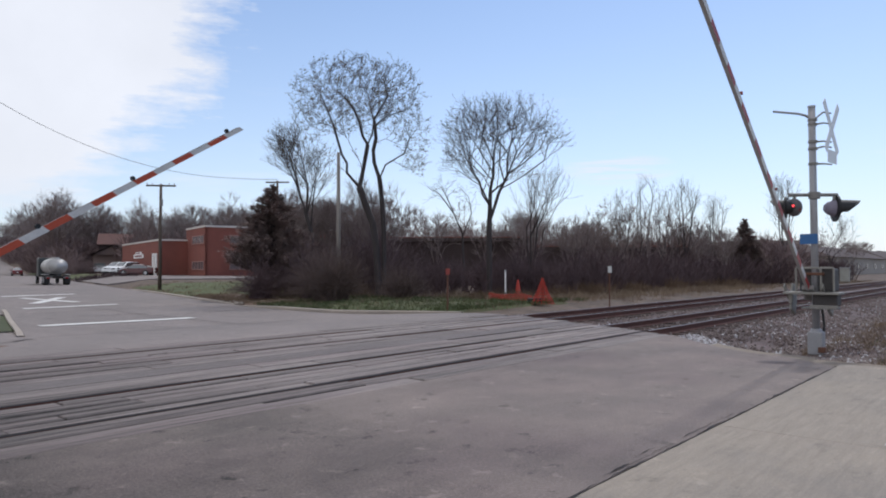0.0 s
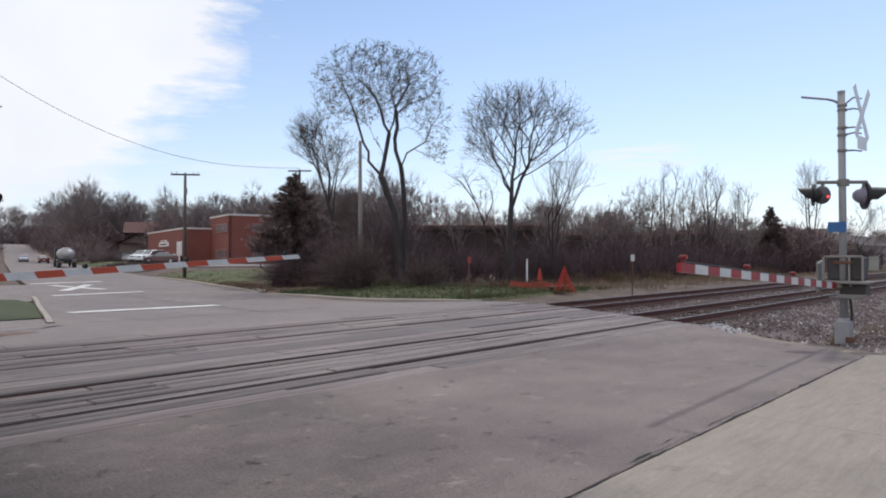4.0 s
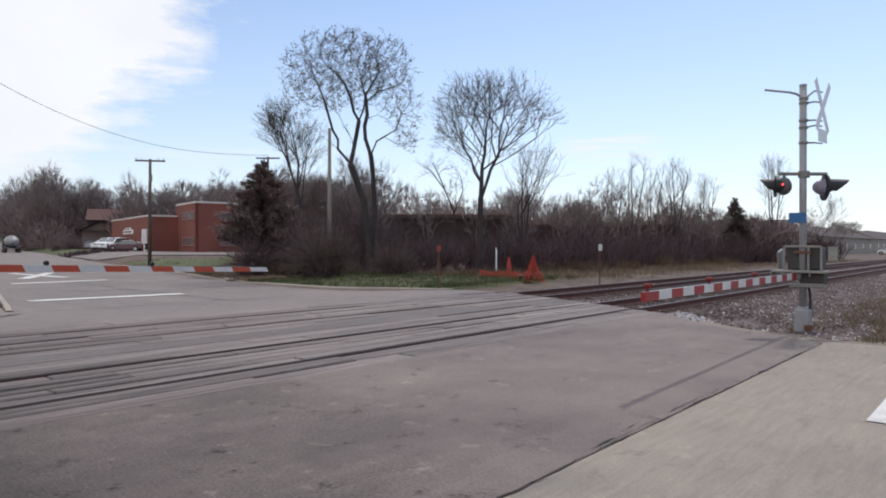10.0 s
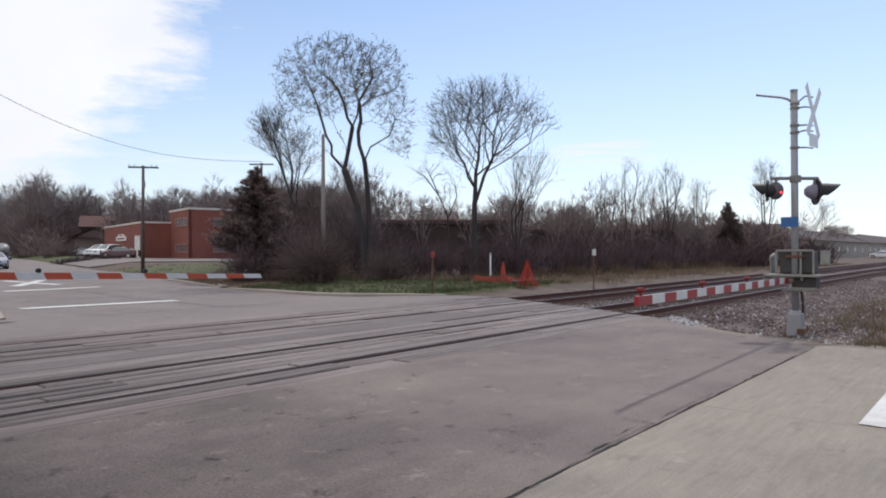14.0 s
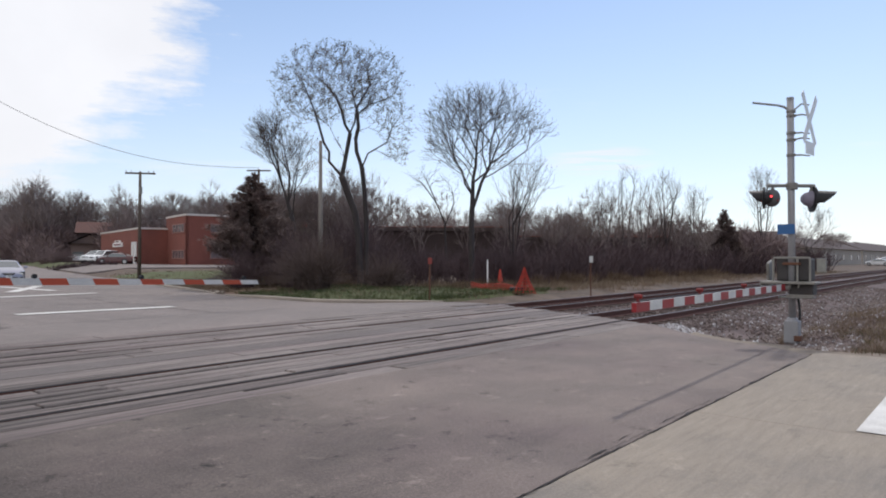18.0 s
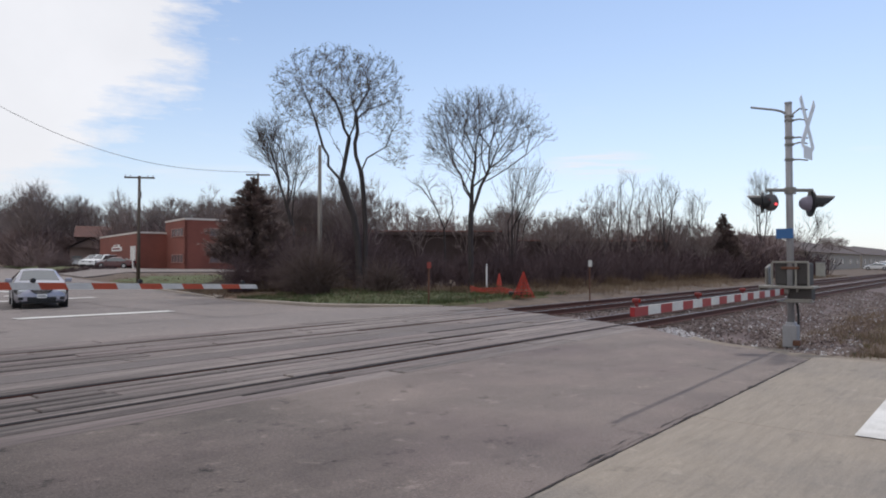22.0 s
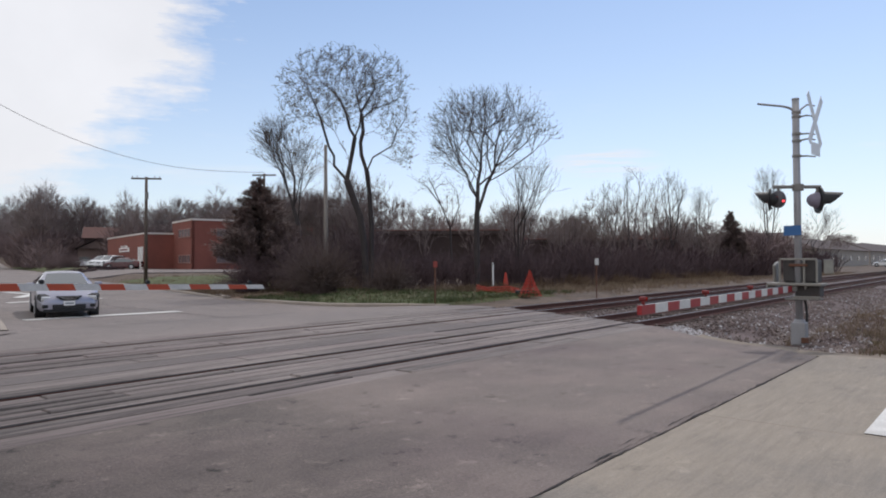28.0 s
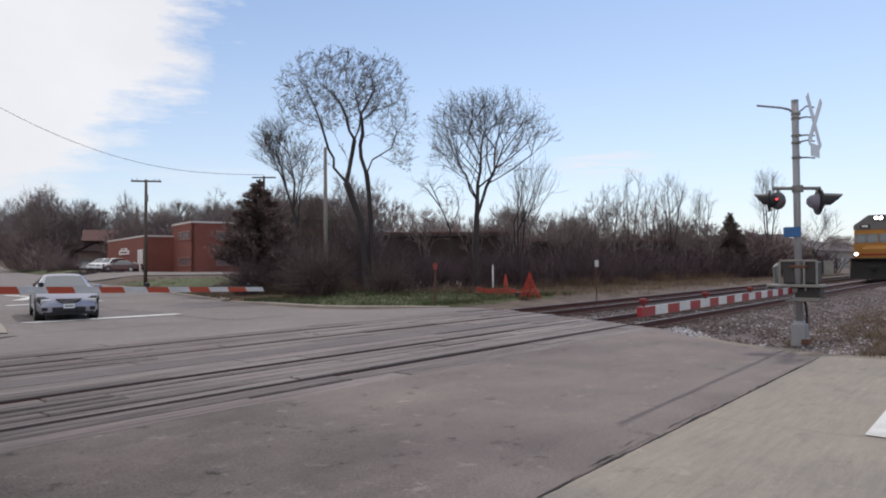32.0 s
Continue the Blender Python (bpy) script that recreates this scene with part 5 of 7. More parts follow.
def build_brush():
    rng = random.Random(77)
    kinds = [brush_kind(100 + i, (2.5, 2.9, 2.2, 3.2)[i], 2.6, 12, "dense leafless brown brush in a thicket", "thicket behind the tracks", thick=1.35) for i in range(4)]
    spots, far = [], []
    x = 33.0
    while x < 99:
        for y in (21.4, 22.8, 24.4, 26.2):
            p = (x + rng.uniform(-.8, .8), y - min(3.0, max(0, x - 42) * 0.05) + rng.uniform(-.8, .8), rng.uniform(0.75, 1.2))
            (spots if x < 58 else far).append(p)
        x += 1.1 if x < 58 else 1.6
    scatter(kinds, spots, rng)
    joined("far_thicket", [shrub_mesh(120 + i, 3.7, 3.4, 22, 2, 2.5) for i in range(4)], far, rng, "brush", "dense brown thicket running along the line")
    tallk = [brush_kind(160 + i, 4.8, 3.4, 17, "tall tangled brown scrub beside the street", "scrub beside the street", thick=1.4) for i in range(3)]
    spots = []
    for _ in range(44):
        l, d = rng.uniform(-11.0, 3.5), rng.uniform(36.5, 46)
        if l < -8.5 and d > 41 or l > -3.2 and rng.random() < 0.75:
            continue
        p = DEP * d + LAT * l
        spots.append((p.x, p.y, rng.uniform(0.7, 1.1) * (0.8 if l < -8 else 0.6 if l > -3.2 else 1.0)))
    scatter(tallk, spots, rng)
    spots = []
    for _ in range(46):
        p = DEP * rng.uniform(38.5, 47) + LAT * rng.uniform(-4.5, 6.5)
        spots.append((p.x, p.y, rng.uniform(0.75, 1.05)))
    scatter([brush_kind(180 + i, 2.9, 2.8, 15, "dense leafless brown brush in a thicket", "thicket behind the tracks", thick=1.3) for i in range(2)], spots, rng)
    low = [brush_kind(140 + i, 1.1, 1.9, 20, "low tangle of dry brown weeds", "weeds before the thicket", "weed") for i in range(3)]
    spots = []
    for _ in range(60):
        x = rng.uniform(27, 62)
        y = 20.3 - min(3.0, max(0, x - 42) * 0.05) + rng.uniform(-1.4, 1.6)
        if abs(x - 30.3) < 1.6 and y < 22.2:
            continue
        spots.append((x, y, rng.uniform(0.5, 1.0)))
    for _ in range(36):
        l, d = rng.uniform(-10.5, -4.5), rng.uniform(35, 46)
        p = DEP * d + LAT * l
        if p.x > right_edge(p.y) + 1.5:
            spots.append((p.x, p.y, rng.uniform(0.6, 1.1)))
    for _ in range(14):
        spots.append((rng.uniform(24.8, 28.4), rng.uniform(18.8, 21.5), rng.uniform(0.35, 0.6)))
    scatter(low, spots, rng)
    dome_bush("bush", (20.95, 24.95, 0.0), 2.8, 5.0, 950, 401, "bushy", "large rounded brown leafless bush beside the kerb")
    dome_bush("bush", (23.6, 23.0, 0.0), 1.9, 3.4, 420, 402, "bushy", "spreading tan bush behind the verge")
    dome_bush("bush", (22.6, 28.2, 0.05), 3.6, 4.6, 420, 403, "brush", "tall brown thicket beside the cedar")
    dome_bush("bush", (20.3, 29.6, 0.05), 2.3, 3.8, 340, 404, "brush", "brown brush at the foot of the cedar")
    for k, (az, d, h, w) in enumerate(((68.6, 118, 3.4, 5.0), (67.9, 119, 2.6, 4.2), (66.4, 117, 2.4, 3.6), (69.3, 121, 4.0, 5.0))):
        bx_, by_ = d * math.cos(radians(az)), d * math.sin(radians(az))
        dome_bush("bush", (bx_, by_, ground_z(bx_, by_)), h, w, 260, 420 + k, "farbrush", "brown leafless bush before a tan house")


def conifer(at, h, w, seed, label):
    """A ragged cedar: many short sprays on drooping boughs."""
    rng = random.Random(seed)
    root = tagged(empty("cedar", Matrix.Translation(at)), label, "tree")
    V, F = [], []
    tube(V, F, [(0, 0, 0), (0.03, 0, h * 0.5), (0, 0.02, h * 0.99)], [0.14, 0.08, 0.015], 6)
    V2, F2 = [], []
    n = int(h * 58)
    for i in range(n):
        z = h * (0.16 + 0.82 * (i / n) ** 1.05)
        a = rng.uniform(0, 6.283)
        R = w * 0.5 * (1 - z / h) * rng.uniform(0.5, 1.12) + 0.10
        tipp = Vector((R * math.cos(a), R * math.sin(a), z + 0.25 * R + rng.uniform(-.15, .2)))
        base = Vector((0, 0, z))
        tube(V, F, [base, base.lerp(tipp, 0.5) - Vector((0, 0, 0.05)), tipp], [0.022, 0.014, 0.006], 3)
        for _ in range(int(10 + 30 * R)):
            k = rng.random() ** 0.5
            c = base.lerp(tipp, k) + Vector((rng.uniform(-1, 1), rng.uniform(-1, 1), rng.uniform(-.6, .8))) * 0.16 * (0.2 + R * 0.5)
            for _ in range(3):
                d = Vector((math.cos(a) + rng.uniform(-1, 1), math.sin(a) + rng.uniform(-1, 1), rng.uniform(-.3, 1.0))).normalized() * rng.uniform(0.14, 0.42) * (0.28 + 0.5 * min(1.0, R))
                s = d.cross(Vector((rng.uniform(-1, 1), rng.uniform(-1, 1), 1))).normalized() * 0.026
                b0 = len(V2)
                V2 += [c - s, c + s, c + d]
                F2.append((b0, b0 + 1, b0 + 2))
    link("trunk", V, F, M["bark"], root)
    ob = link("foliage", V2, F2, M["cedar"], root)
    ob["kind"] = "stuff"
    return root


def build_far_trees():
    """Bare woods behind the buildings and along the far side of the line."""
    rng = random.Random(55)
    kinds = []
    for i in range(6):
        r, h = (3.6, 3.2, 4.2, 2.8, 3.4, 2.4)[i], (9.4, 8.6, 8.8, 9.6, 7.6, 8.0)[i]
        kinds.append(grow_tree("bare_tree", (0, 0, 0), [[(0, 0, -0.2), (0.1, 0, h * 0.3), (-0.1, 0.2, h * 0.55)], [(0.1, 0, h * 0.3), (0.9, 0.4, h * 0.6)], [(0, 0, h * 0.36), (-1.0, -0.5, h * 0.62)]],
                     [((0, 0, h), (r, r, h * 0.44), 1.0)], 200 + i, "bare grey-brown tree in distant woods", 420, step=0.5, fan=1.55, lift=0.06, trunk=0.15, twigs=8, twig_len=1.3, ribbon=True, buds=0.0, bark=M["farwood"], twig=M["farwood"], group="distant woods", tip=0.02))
    spots = []

    def polar(d, az, s):
        # keep the works, its yard and the house behind it clear
        if 55.5 < az < 64.6 and d < 129:
            d = rng.uniform(130, 160)
        elif 64.6 <= az < 69.3 and d < 158:
            d = rng.uniform(160, 185)
        x, y = d * math.cos(radians(az)), d * math.sin(radians(az))
        if left_edge(y) - 4 < x < right_edge(y) + 3:
            if y < 140:
                return
            x = right_edge(y) + rng.uniform(3.5, 9) if x > (left_edge(y) + right_edge(y)) / 2 - 3 else left_edge(y) - rng.uniform(5, 14)
        spots.append((x, y, s * (1.0 if d < 129 else 1.12)))

    for _ in range(125):
        polar(rng.uniform(112, 160), rng.uniform(46, 72), rng.uniform(0.74, 0.94))
    for _ in range(18):
        polar(rng.uniform(145, 172), rng.uniform(69.8, 71.6), rng.uniform(0.9, 1.05))
    for _ in range(40):
        polar(rng.uniform(240, 350), rng.uniform(70.5, 84), rng.uniform(0.9, 1.4))
    for _ in range(46):
        polar(rng.uniform(78, 130), rng.uniform(15, 46), rng.uniform(0.42, 0.62))
    for _ in range(42):
        polar(rng.uniform(60, 84), rng.uniform(17, 42), rng.uniform(0.36, 0.56))
    for _ in range(34):
        polar(rng.uniform(72, 98), rng.uniform(25, 46), rng.uniform(0.48, 0.64))
    for _ in range(16):
        polar(rng.uniform(150, 300), rng.uniform(8.5, 13), rng.uniform(0.5, 0.7))
    for _ in range(34):
        y = rng.uniform(118, 250)
        x = right_edge(y) + rng.uniform(3.5, 20)
        if 62 < math.degrees(math.atan2(y, x)) < 69.8 and y < 165:
            x += 26
        spots.append((x, y, rng.uniform(0.75, 1.0) * (0.72 if y < 155 else 1.0)))
    for _ in range(46):
        y = rng.uniform(185, 330)
        spots.append((left_edge(y) - rng.uniform(7, 45), y, rng.uniform(0.8, 1.15)))
    for _ in range(34):
        l = rng.uniform(-15, -5)
        p = DEP * rng.uniform(47, 58) + LAT * l
        spots.append((p.x, p.y, rng.uniform(0.36, 0.46) * (1.25 if l < -5 else 1.0)))
    for _ in range(22):
        spots.append((rng.uniform(100, 146), rng.uniform(428, 470), rng.uniform(1.2, 1.8)))
    scatter(kinds, [p for p in spots if p[1] < 185], rng)
    # the farthest woods as one mass
    V, F = [], []
    for x, y, s in [p for p in spots if p[1] >= 185]:
        m = Matrix.Translation((x, y, ground_z(x, y) - 0.03)) @ Matrix.Rotation(rng.uniform(0, 6.28), 4, "Z") @ Matrix.Scale(s, 4)
        for ob in kinds[rng.randrange(len(kinds))].children:
            b0 = len(V)
            V += [m @ v.co for v in ob.data.vertices]
            F += [tuple(b0 + i for i in f.vertices) for f in ob.data.polygons]
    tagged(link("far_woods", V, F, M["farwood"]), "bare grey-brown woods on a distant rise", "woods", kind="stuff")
    spots = []
    for _ in range(30):
        y = rng.uniform(150, 230)
        spots.append((right_edge(y) + rng.uniform(4, 16), y, rng.uniform(0.9, 1.4)))
    for _ in range(45):
        y = rng.uniform(185, 320)
        spots.append((left_edge(y) - rng.uniform(9, 45), y, rng.uniform(1.0, 1.6)))
    for _ in range(24):
        spots.append((rng.uniform(100, 146), rng.uniform(424, 450), rng.uniform(1.9, 2.8)))
    for _ in range(190):
        polar(rng.uniform(106, 155), rng.uniform(46, 72.3), rng.uniform(0.9, 1.5))
    for _ in range(70):
        polar(rng.uniform(78, 125), rng.uniform(14, 46), rng.uniform(0.7, 1.1))
    for _ in range(40):
        polar(rng.uniform(240, 330), rng.uniform(70.5, 84), rng.uniform(1.0, 1.7))
    for _ in range(60):
        polar(rng.uniform(142, 165), rng.uniform(69.5, 72.2), rng.uniform(0.8, 1.5))
    for _ in range(150):
        polar(rng.uniform(80, 100), rng.uniform(14.5, 46), rng.uniform(0.70, 1.12))
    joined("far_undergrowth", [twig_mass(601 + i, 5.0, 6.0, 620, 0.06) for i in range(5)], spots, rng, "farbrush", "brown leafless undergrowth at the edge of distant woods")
    # low clipped hedge along the yard
    hd = [brush_kind(620 + i, 1.1, 2.2, 30, "low brown hedge along the yard", "hedge along the yard", "brush", "hedge_bush", 2, 1.6) for i in range(2)]
    scatter(hd, [(32.6 + i * 0.62 + rng.uniform(-.2, .2), 84.0 - i * 0.1, rng.uniform(0.8, 1.05)) for i in range(11)], rng)


# ================= crossing signals =================
NEAR = Vector((14.02, 3.09, 0.0))
SIDE_LENS = ((-0.455, 2.66), (-0.335, 2.60))
PIVOT_NEAR = Vector((14.13, 3.19, 0.989))
PIVOT_FAR = Vector((3.23, 15.2, 1.077))
FAR_BASE = Vector((3.37, 15.50, 0.0))
HEADING_NEAR, HEADING_FAR = 1.64, 0.8      # degrees by which the arms lie off the tracks


def lamp_head(parent, at, face, name="signal_light", back="black", size=1.0, visor=0.38):
    """A crossing lamp: round background, housing, hood and lens, facing along face."""
    q = Vector(face).to_track_quat("Z", "Y").to_matrix().to_4x4()
    m = Matrix.Translation(at) @ q @ Matrix.Scale(size, 4)
    bm = nb()
    cyl(bm, (0, 0, -0.012), (0, 0, 0.012), 0.20, n=28)
    bmesh.ops.transform(bm, matrix=m, verts=bm.verts)
    disc = part(name, bm, M["black"], parent)
    bm = nb()
    cyl(bm, (0, 0, -0.02), (0, 0, -0.12), 0.13, 0.09, n=20)
    cyl(bm, (0, 0, -0.12), (0, 0, -0.16), 0.09, 0.05, n=20)
    bmesh.ops.transform(bm, matrix=m, verts=bm.verts)
    part("housing", bm, M[back], disc, smooth=False)
    # hood: a half tube, longest at its top
    V, F = [], []
    n = 15
    for i in range(n):
        a = radians(-25 + 230 * i / (n - 1))
        s = max(0.11, visor * (0.5 + 0.5 * math.sin(a)) ** 0.8)
        for rr in (0.128, 0.136):
            for zz in (0.012, s):
                V.append(m @ Vector((-rr * math.cos(a), rr * math.sin(a) * 1.0, zz)))
    for i in range(n - 1):
        b = i * 4
        F += [(b, b + 4, b + 5, b + 1), (b + 2, b + 3, b + 7, b + 6), (b + 1, b + 5, b + 7, b + 3)]
    link("hood", V, F, M["black"], disc)
    bm = nb()
    bmesh.ops.create_uvsphere(bm, u_segments=20, v_segments=10, radius=0.125)
    bmesh.ops.transform(bm, matrix=m @ Matrix.Translation((0, 0, 0.015)) @ Matrix.Diagonal((1, 1, 0.28, 1)), verts=bm.verts)
    part("lens", bm, M["lens_red"], disc, "unlit red lens", smooth=True)
    return disc


def gate_arm(parent, pivot, length, sign, red, near, face):
    """A striped gate arm that turns about its pivot; the arm points along sign * x. Its root is at the origin."""
    bm = nb()
    cyl(bm, (0, -0.10, 0), (0, 0.10, 0), 0.06, n=12)
    arm = part("gate_arm", bm, M["mech"], parent, "striped gate arm that swings down over the road", False)
    arm.matrix_basis = Matrix.Translation(pivot)
    n = 19 if near else 14
    x0, step = 0.32, (length - 0.32) / n
    for i in range(n):
        a, b = x0 + i * step, x0 + (i + 1) * step
        h = 0.112 - 0.016 * (i / n) if near else 0.155 - 0.05 * (i / n)
        th = 0.052 if near else 0.05
        bm = nb()
        sl = 0.035 if not near else 0.0
        V = []
        for yy in (-th / 2, th / 2):
            V += [(sign * (a + sl), yy, -h / 2), (sign * (b - 0.002 + sl), yy, -h / 2), (sign * (b - 0.002 - sl), yy, h / 2), (sign * (a - sl), yy, h / 2)]
        F = [(0, 1, 2, 3), (7, 6, 5, 4), (0, 4, 5, 1), (1, 5, 6, 2), (2, 6, 7, 3), (3, 7, 4, 0)]
        r = i % 2 == 0
        link("stripe", V, F, None, arm, mats=[M[red] if r else M["stripe_white"], M["armside"]], idx=[0, 0, 1, 0, 1, 0])
        bm.free()
    # small lamps on the arm
    for k, f in enumerate((0.985, 0.71, 0.42) if near else (0.945, 0.59, 0.30)):
        x = sign * length * f
        bm = nb()
        box(bm, (x, 0, 0.07), (0.03, 0.03, 0.05))
        cyl(bm, (x, -0.03, 0.11), (x, 0.03, 0.11), 0.026 if near else 0.05, n=14)
        lp = part("arm_light", bm, M["lampred"] if near else M["black"], arm)
        for y in ((-0.04, 0.04) if near else (0.04,)):
            bm = nb()
            cyl(bm, (x, y * 0.8 - 0.006, 0.11), (x, y * 0.8 + 0.006, 0.11), 0.022 if near else 0.04, n=14)
            part("lens", bm, M["lens_red"], lp)
    bm = nb()
    V, F = [], []
    tube(V, F, [(sign * (0.3 + (length - 0.4) * i / 8), 0.0, 0.064 - 0.004 * math.sin(i * 1.6)) for i in range(9)], [0.006] * 9, 4)
    link("cable", V, F, M["black"], arm)
    bm.free()
    # counterweight plates behind the pivot
    for yy in (-0.24, 0.40):
        bm = nb()
        box(bm, (-sign * 0.05, yy, 0.04), (0.80, 0.025, 0.10), bevel=0.01)
        box(bm, (-sign * 0.42, yy, 0.20), (0.34, 0.06, 0.56), Matrix.Rotation(radians(sign * 12), 4, "Y"), bevel=0.03)
        part("counterweight", bm, M["mechlight"], arm)
    bm = nb()
    box(bm, (sign * 0.18, 0, 0), (0.34, 0.20, 0.09), bevel=0.015)
    part("arm_bracket", bm, M["mech"], arm)
    return arm


def build_near_signal():
    root = tagged(empty("crossing_signal", Matrix.Translation(NEAR)), "galvanised railway crossing signal with crossbuck, red lamps and gate", "crossing signal", "crossing signals")
    bm = nb()
    box(bm, (0, 0, 0.16), (0.25, 0.25, 0.42), bevel=0.02)
    part("foundation", bm, M["galv"], root, "grey junction-box base on concrete")
    bm = nb()
    box(bm, (-0.12, -0.12, 0.05), (0.12, 0.12, 0.10), bevel=0.01)
    part("base_door", bm, M["rust"], root)
    bm = nb()
    cyl(bm, (0, 0, 0.3), (-0.02, 0.02, 4.5), 0.062, n=18)
    cyl(bm, (0, 0, 0.3), (0, 0, 0.42), 0.12, 0.09, n=18)
    part("mast", bm, M["galv"], root, smooth=True)
    bm = nb()
    cyl(bm, (-0.02, 0.02, 4.485), (-0.02, 0.02, 4.515), 0.066, n=16)
    part("cap", bm, M["galv"], root)
    # curved bracket that carries nothing now
    V, F = [], []
    tube(V, F, [(-0.02, 0.06, 4.30), (-0.09, 0.12, 4.345), (-0.2, 0.20, 4.365), (-0.60, 0.52, 4.385)], [0.024, 0.022, 0.02, 0.02], 6)
    link("bracket", V, F, M["galv"], root)
    # crossbuck and the small plate below it, carried on arms towards the street
    X0 = Vector((0.40, -0.22, 4.15))
    for sgn in (1, -1):
        bm = nb()
        box(bm, (0, 0, 0), (1.18, 0.008, 0.155), Matrix.Rotation(radians(sgn * 50), 4, "Y"), bevel=0.002)
        bmesh.ops.transform(bm, matrix=Matrix.Translation(X0 + Vector((0, 0.010 * sgn, 0))) @ Matrix.Rotation(radians(-5), 4, "Z"), verts=bm.verts)
        part("crossbuck_blade", bm, M["alu"], root, "white crossbuck blade seen from behind its edge")
    bm = nb()
    box(bm, (0, 0, 0), (0.50, 0.008, 0.24), bevel=0.002)
    bmesh.ops.transform(bm, matrix=Matrix.Translation((0.42, -0.22, 3.60)) @ Matrix.Rotation(radians(-5), 4, "Z"), verts=bm.verts)
    part("tracks_plate", bm, M["alu"], root, "plain pale plate below the crossbuck")
    for z, zz in ((4.25, 4.42), (4.17, 4.22), (3.85, 3.88), (3.72, 3.78), (3.44, 3.46)):
        bm = nb()
        cyl(bm, (0, 0, z), (0.22, -0.12, zz), 0.016, n=6)
        cyl(bm, (0.22, -0.12, zz), (0.42, -0.21, zz), 0.014, n=6)
        cyl(bm, (-0.01, 0.01, z - 0.02), (-0.01, 0.01, z + 0.02), 0.082, n=14)
        part("sign_bracket", bm, M["mech"], root)
    # lamp crossarm
    bm = nb()
    cyl(bm, LAT * -0.46 + Vector((0, 0, 2.87)), LAT * 0.42 + Vector((0, 0, 2.87)), 0.032, n=10)
    cyl(bm, (0, 0, 2.80), (0, 0, 2.92), 0.10, n=14)
    cyl(bm, LAT * -0.36 + Vector((0, 0, 2.87)), LAT * -0.36 + Vector((0, 0, 2.78)), 0.028, n=8)
    cyl(bm, LAT * 0.36 + Vector((0, 0, 2.87)), LAT * 0.36 + Vector((0, 0, 2.70)), 0.028, n=8)
    part("lamp_crossarm", bm, M["mech"], root)
    a = lamp_head(root, LAT * -0.52 + Vector((0, 0, 2.64)), (-0.12, 0.99, 0.02), visor=0.27)
    b = lamp_head(root, LAT * 0.385 + Vector((0, 0, 2.62)), (0.50, -0.86, -0.06), back="lilac", size=1.22, visor=0.33)
    # back-to-back housing with two small side lamps
    bm = nb()
    bmesh.ops.create_uvsphere(bm, u_segments=18, v_segments=10, radius=0.165)
    bmesh.ops.transform(bm, matrix=Matrix.Translation(LAT * -0.37 + Vector((0, 0, 2.64))) @ Matrix.Diagonal((0.85, 0.85, 1.0, 1)), verts=bm.verts)
    body = part("lamp_housing", bm, M["olive"], root, "olive-grey lamp housing", smooth=True)
    for l, z in SIDE_LENS:
        bm = nb()
        c_ = LAT * l + DEP * -0.13 + Vector((0, 0, z))
        cyl(bm, c_ + DEP * 0.06, c_, 0.030, n=14)
        part("side_lens", bm, M["lampred"], body, "small red side lens")
    # a single added glowing disc stands in for two lamps lit in turn
    bm = nb()
    cyl(bm, DEP * 0.004, DEP * -0.012, 0.020, n=14)
    global FLASH_DISC
    FLASH_DISC = part("lit_bulb", bm, M["lens_lit"], body, "glowing red disc moved between two side lenses in place of flashing lamps")
    bm = nb()
    box(bm, (-0.115, 0.075, 2.06), (0.012, 0.32, 0.185), Matrix.Rotation(radians(-12), 4, "Z"), bevel=0.003)
    pl = part("notice_plate", bm, M["blue"], root, "small blue emergency notice plate")
    # gate mechanism, its shelf and frames
    def slab(name, c_, s_, m_, bv=0.01):
        b_ = nb()
        box(b_, c_, s_, bevel=bv)
        return part(name, b_, M[m_], root)

    slab("gate_motor_box", (0.16, 0.13, 1.31), (0.34, 0.28, 0.42), "mechdark", 0.03)["label"] = "dark weathered gate motor housing"
    slab("relay_box", (0.16, -0.19, 1.31), (0.34, 0.26, 0.42), "mechdark", 0.03)
    slab("lower_housing", (0.05, -0.17, 0.94), (0.34, 0.40, 0.20), "mechdark", 0.02)
    slab("shelf", (-0.02, 0.03, 1.07), (0.50, 0.92, 0.045), "mechlight")
    slab("lower_rail", (-0.16, -0.16, 0.835), (0.06, 0.46, 0.045), "mechlight")
    slab("top_rail", (-0.06, 0.0, 1.53), (0.05, 0.62, 0.035), "mechlight")
    for y in (-0.31, -0.10, 0.31):
        slab("frame_post", (-0.06, y, 1.30), (0.045, 0.035, 0.44), "mechlight")
    slab("arm_post", (-0.10, 0.40, 0.98), (0.05, 0.06, 0.20), "mechlight")
    slab("clamp", (-0.01, 0.0, 1.42), (0.16, 0.30, 0.05), "rust")
    slab("platform", (0, -0.08, 0.80), (0.40, 0.56, 0.03), "mech")
    V, F = [], []
    tube(V, F, [(0.12, -0.05, 0.85), (0.14, -0.08, 0.7), (0.13, -0.10, 0.5), (0.10, -0.10, 0.32)], [0.022] * 4, 6)
    link("conduit", V, F, M["black"], root)
    arm = gate_arm(root, PIVOT_NEAR - NEAR, 7.39, -1, "stripe_red", True, -1)
    return arm


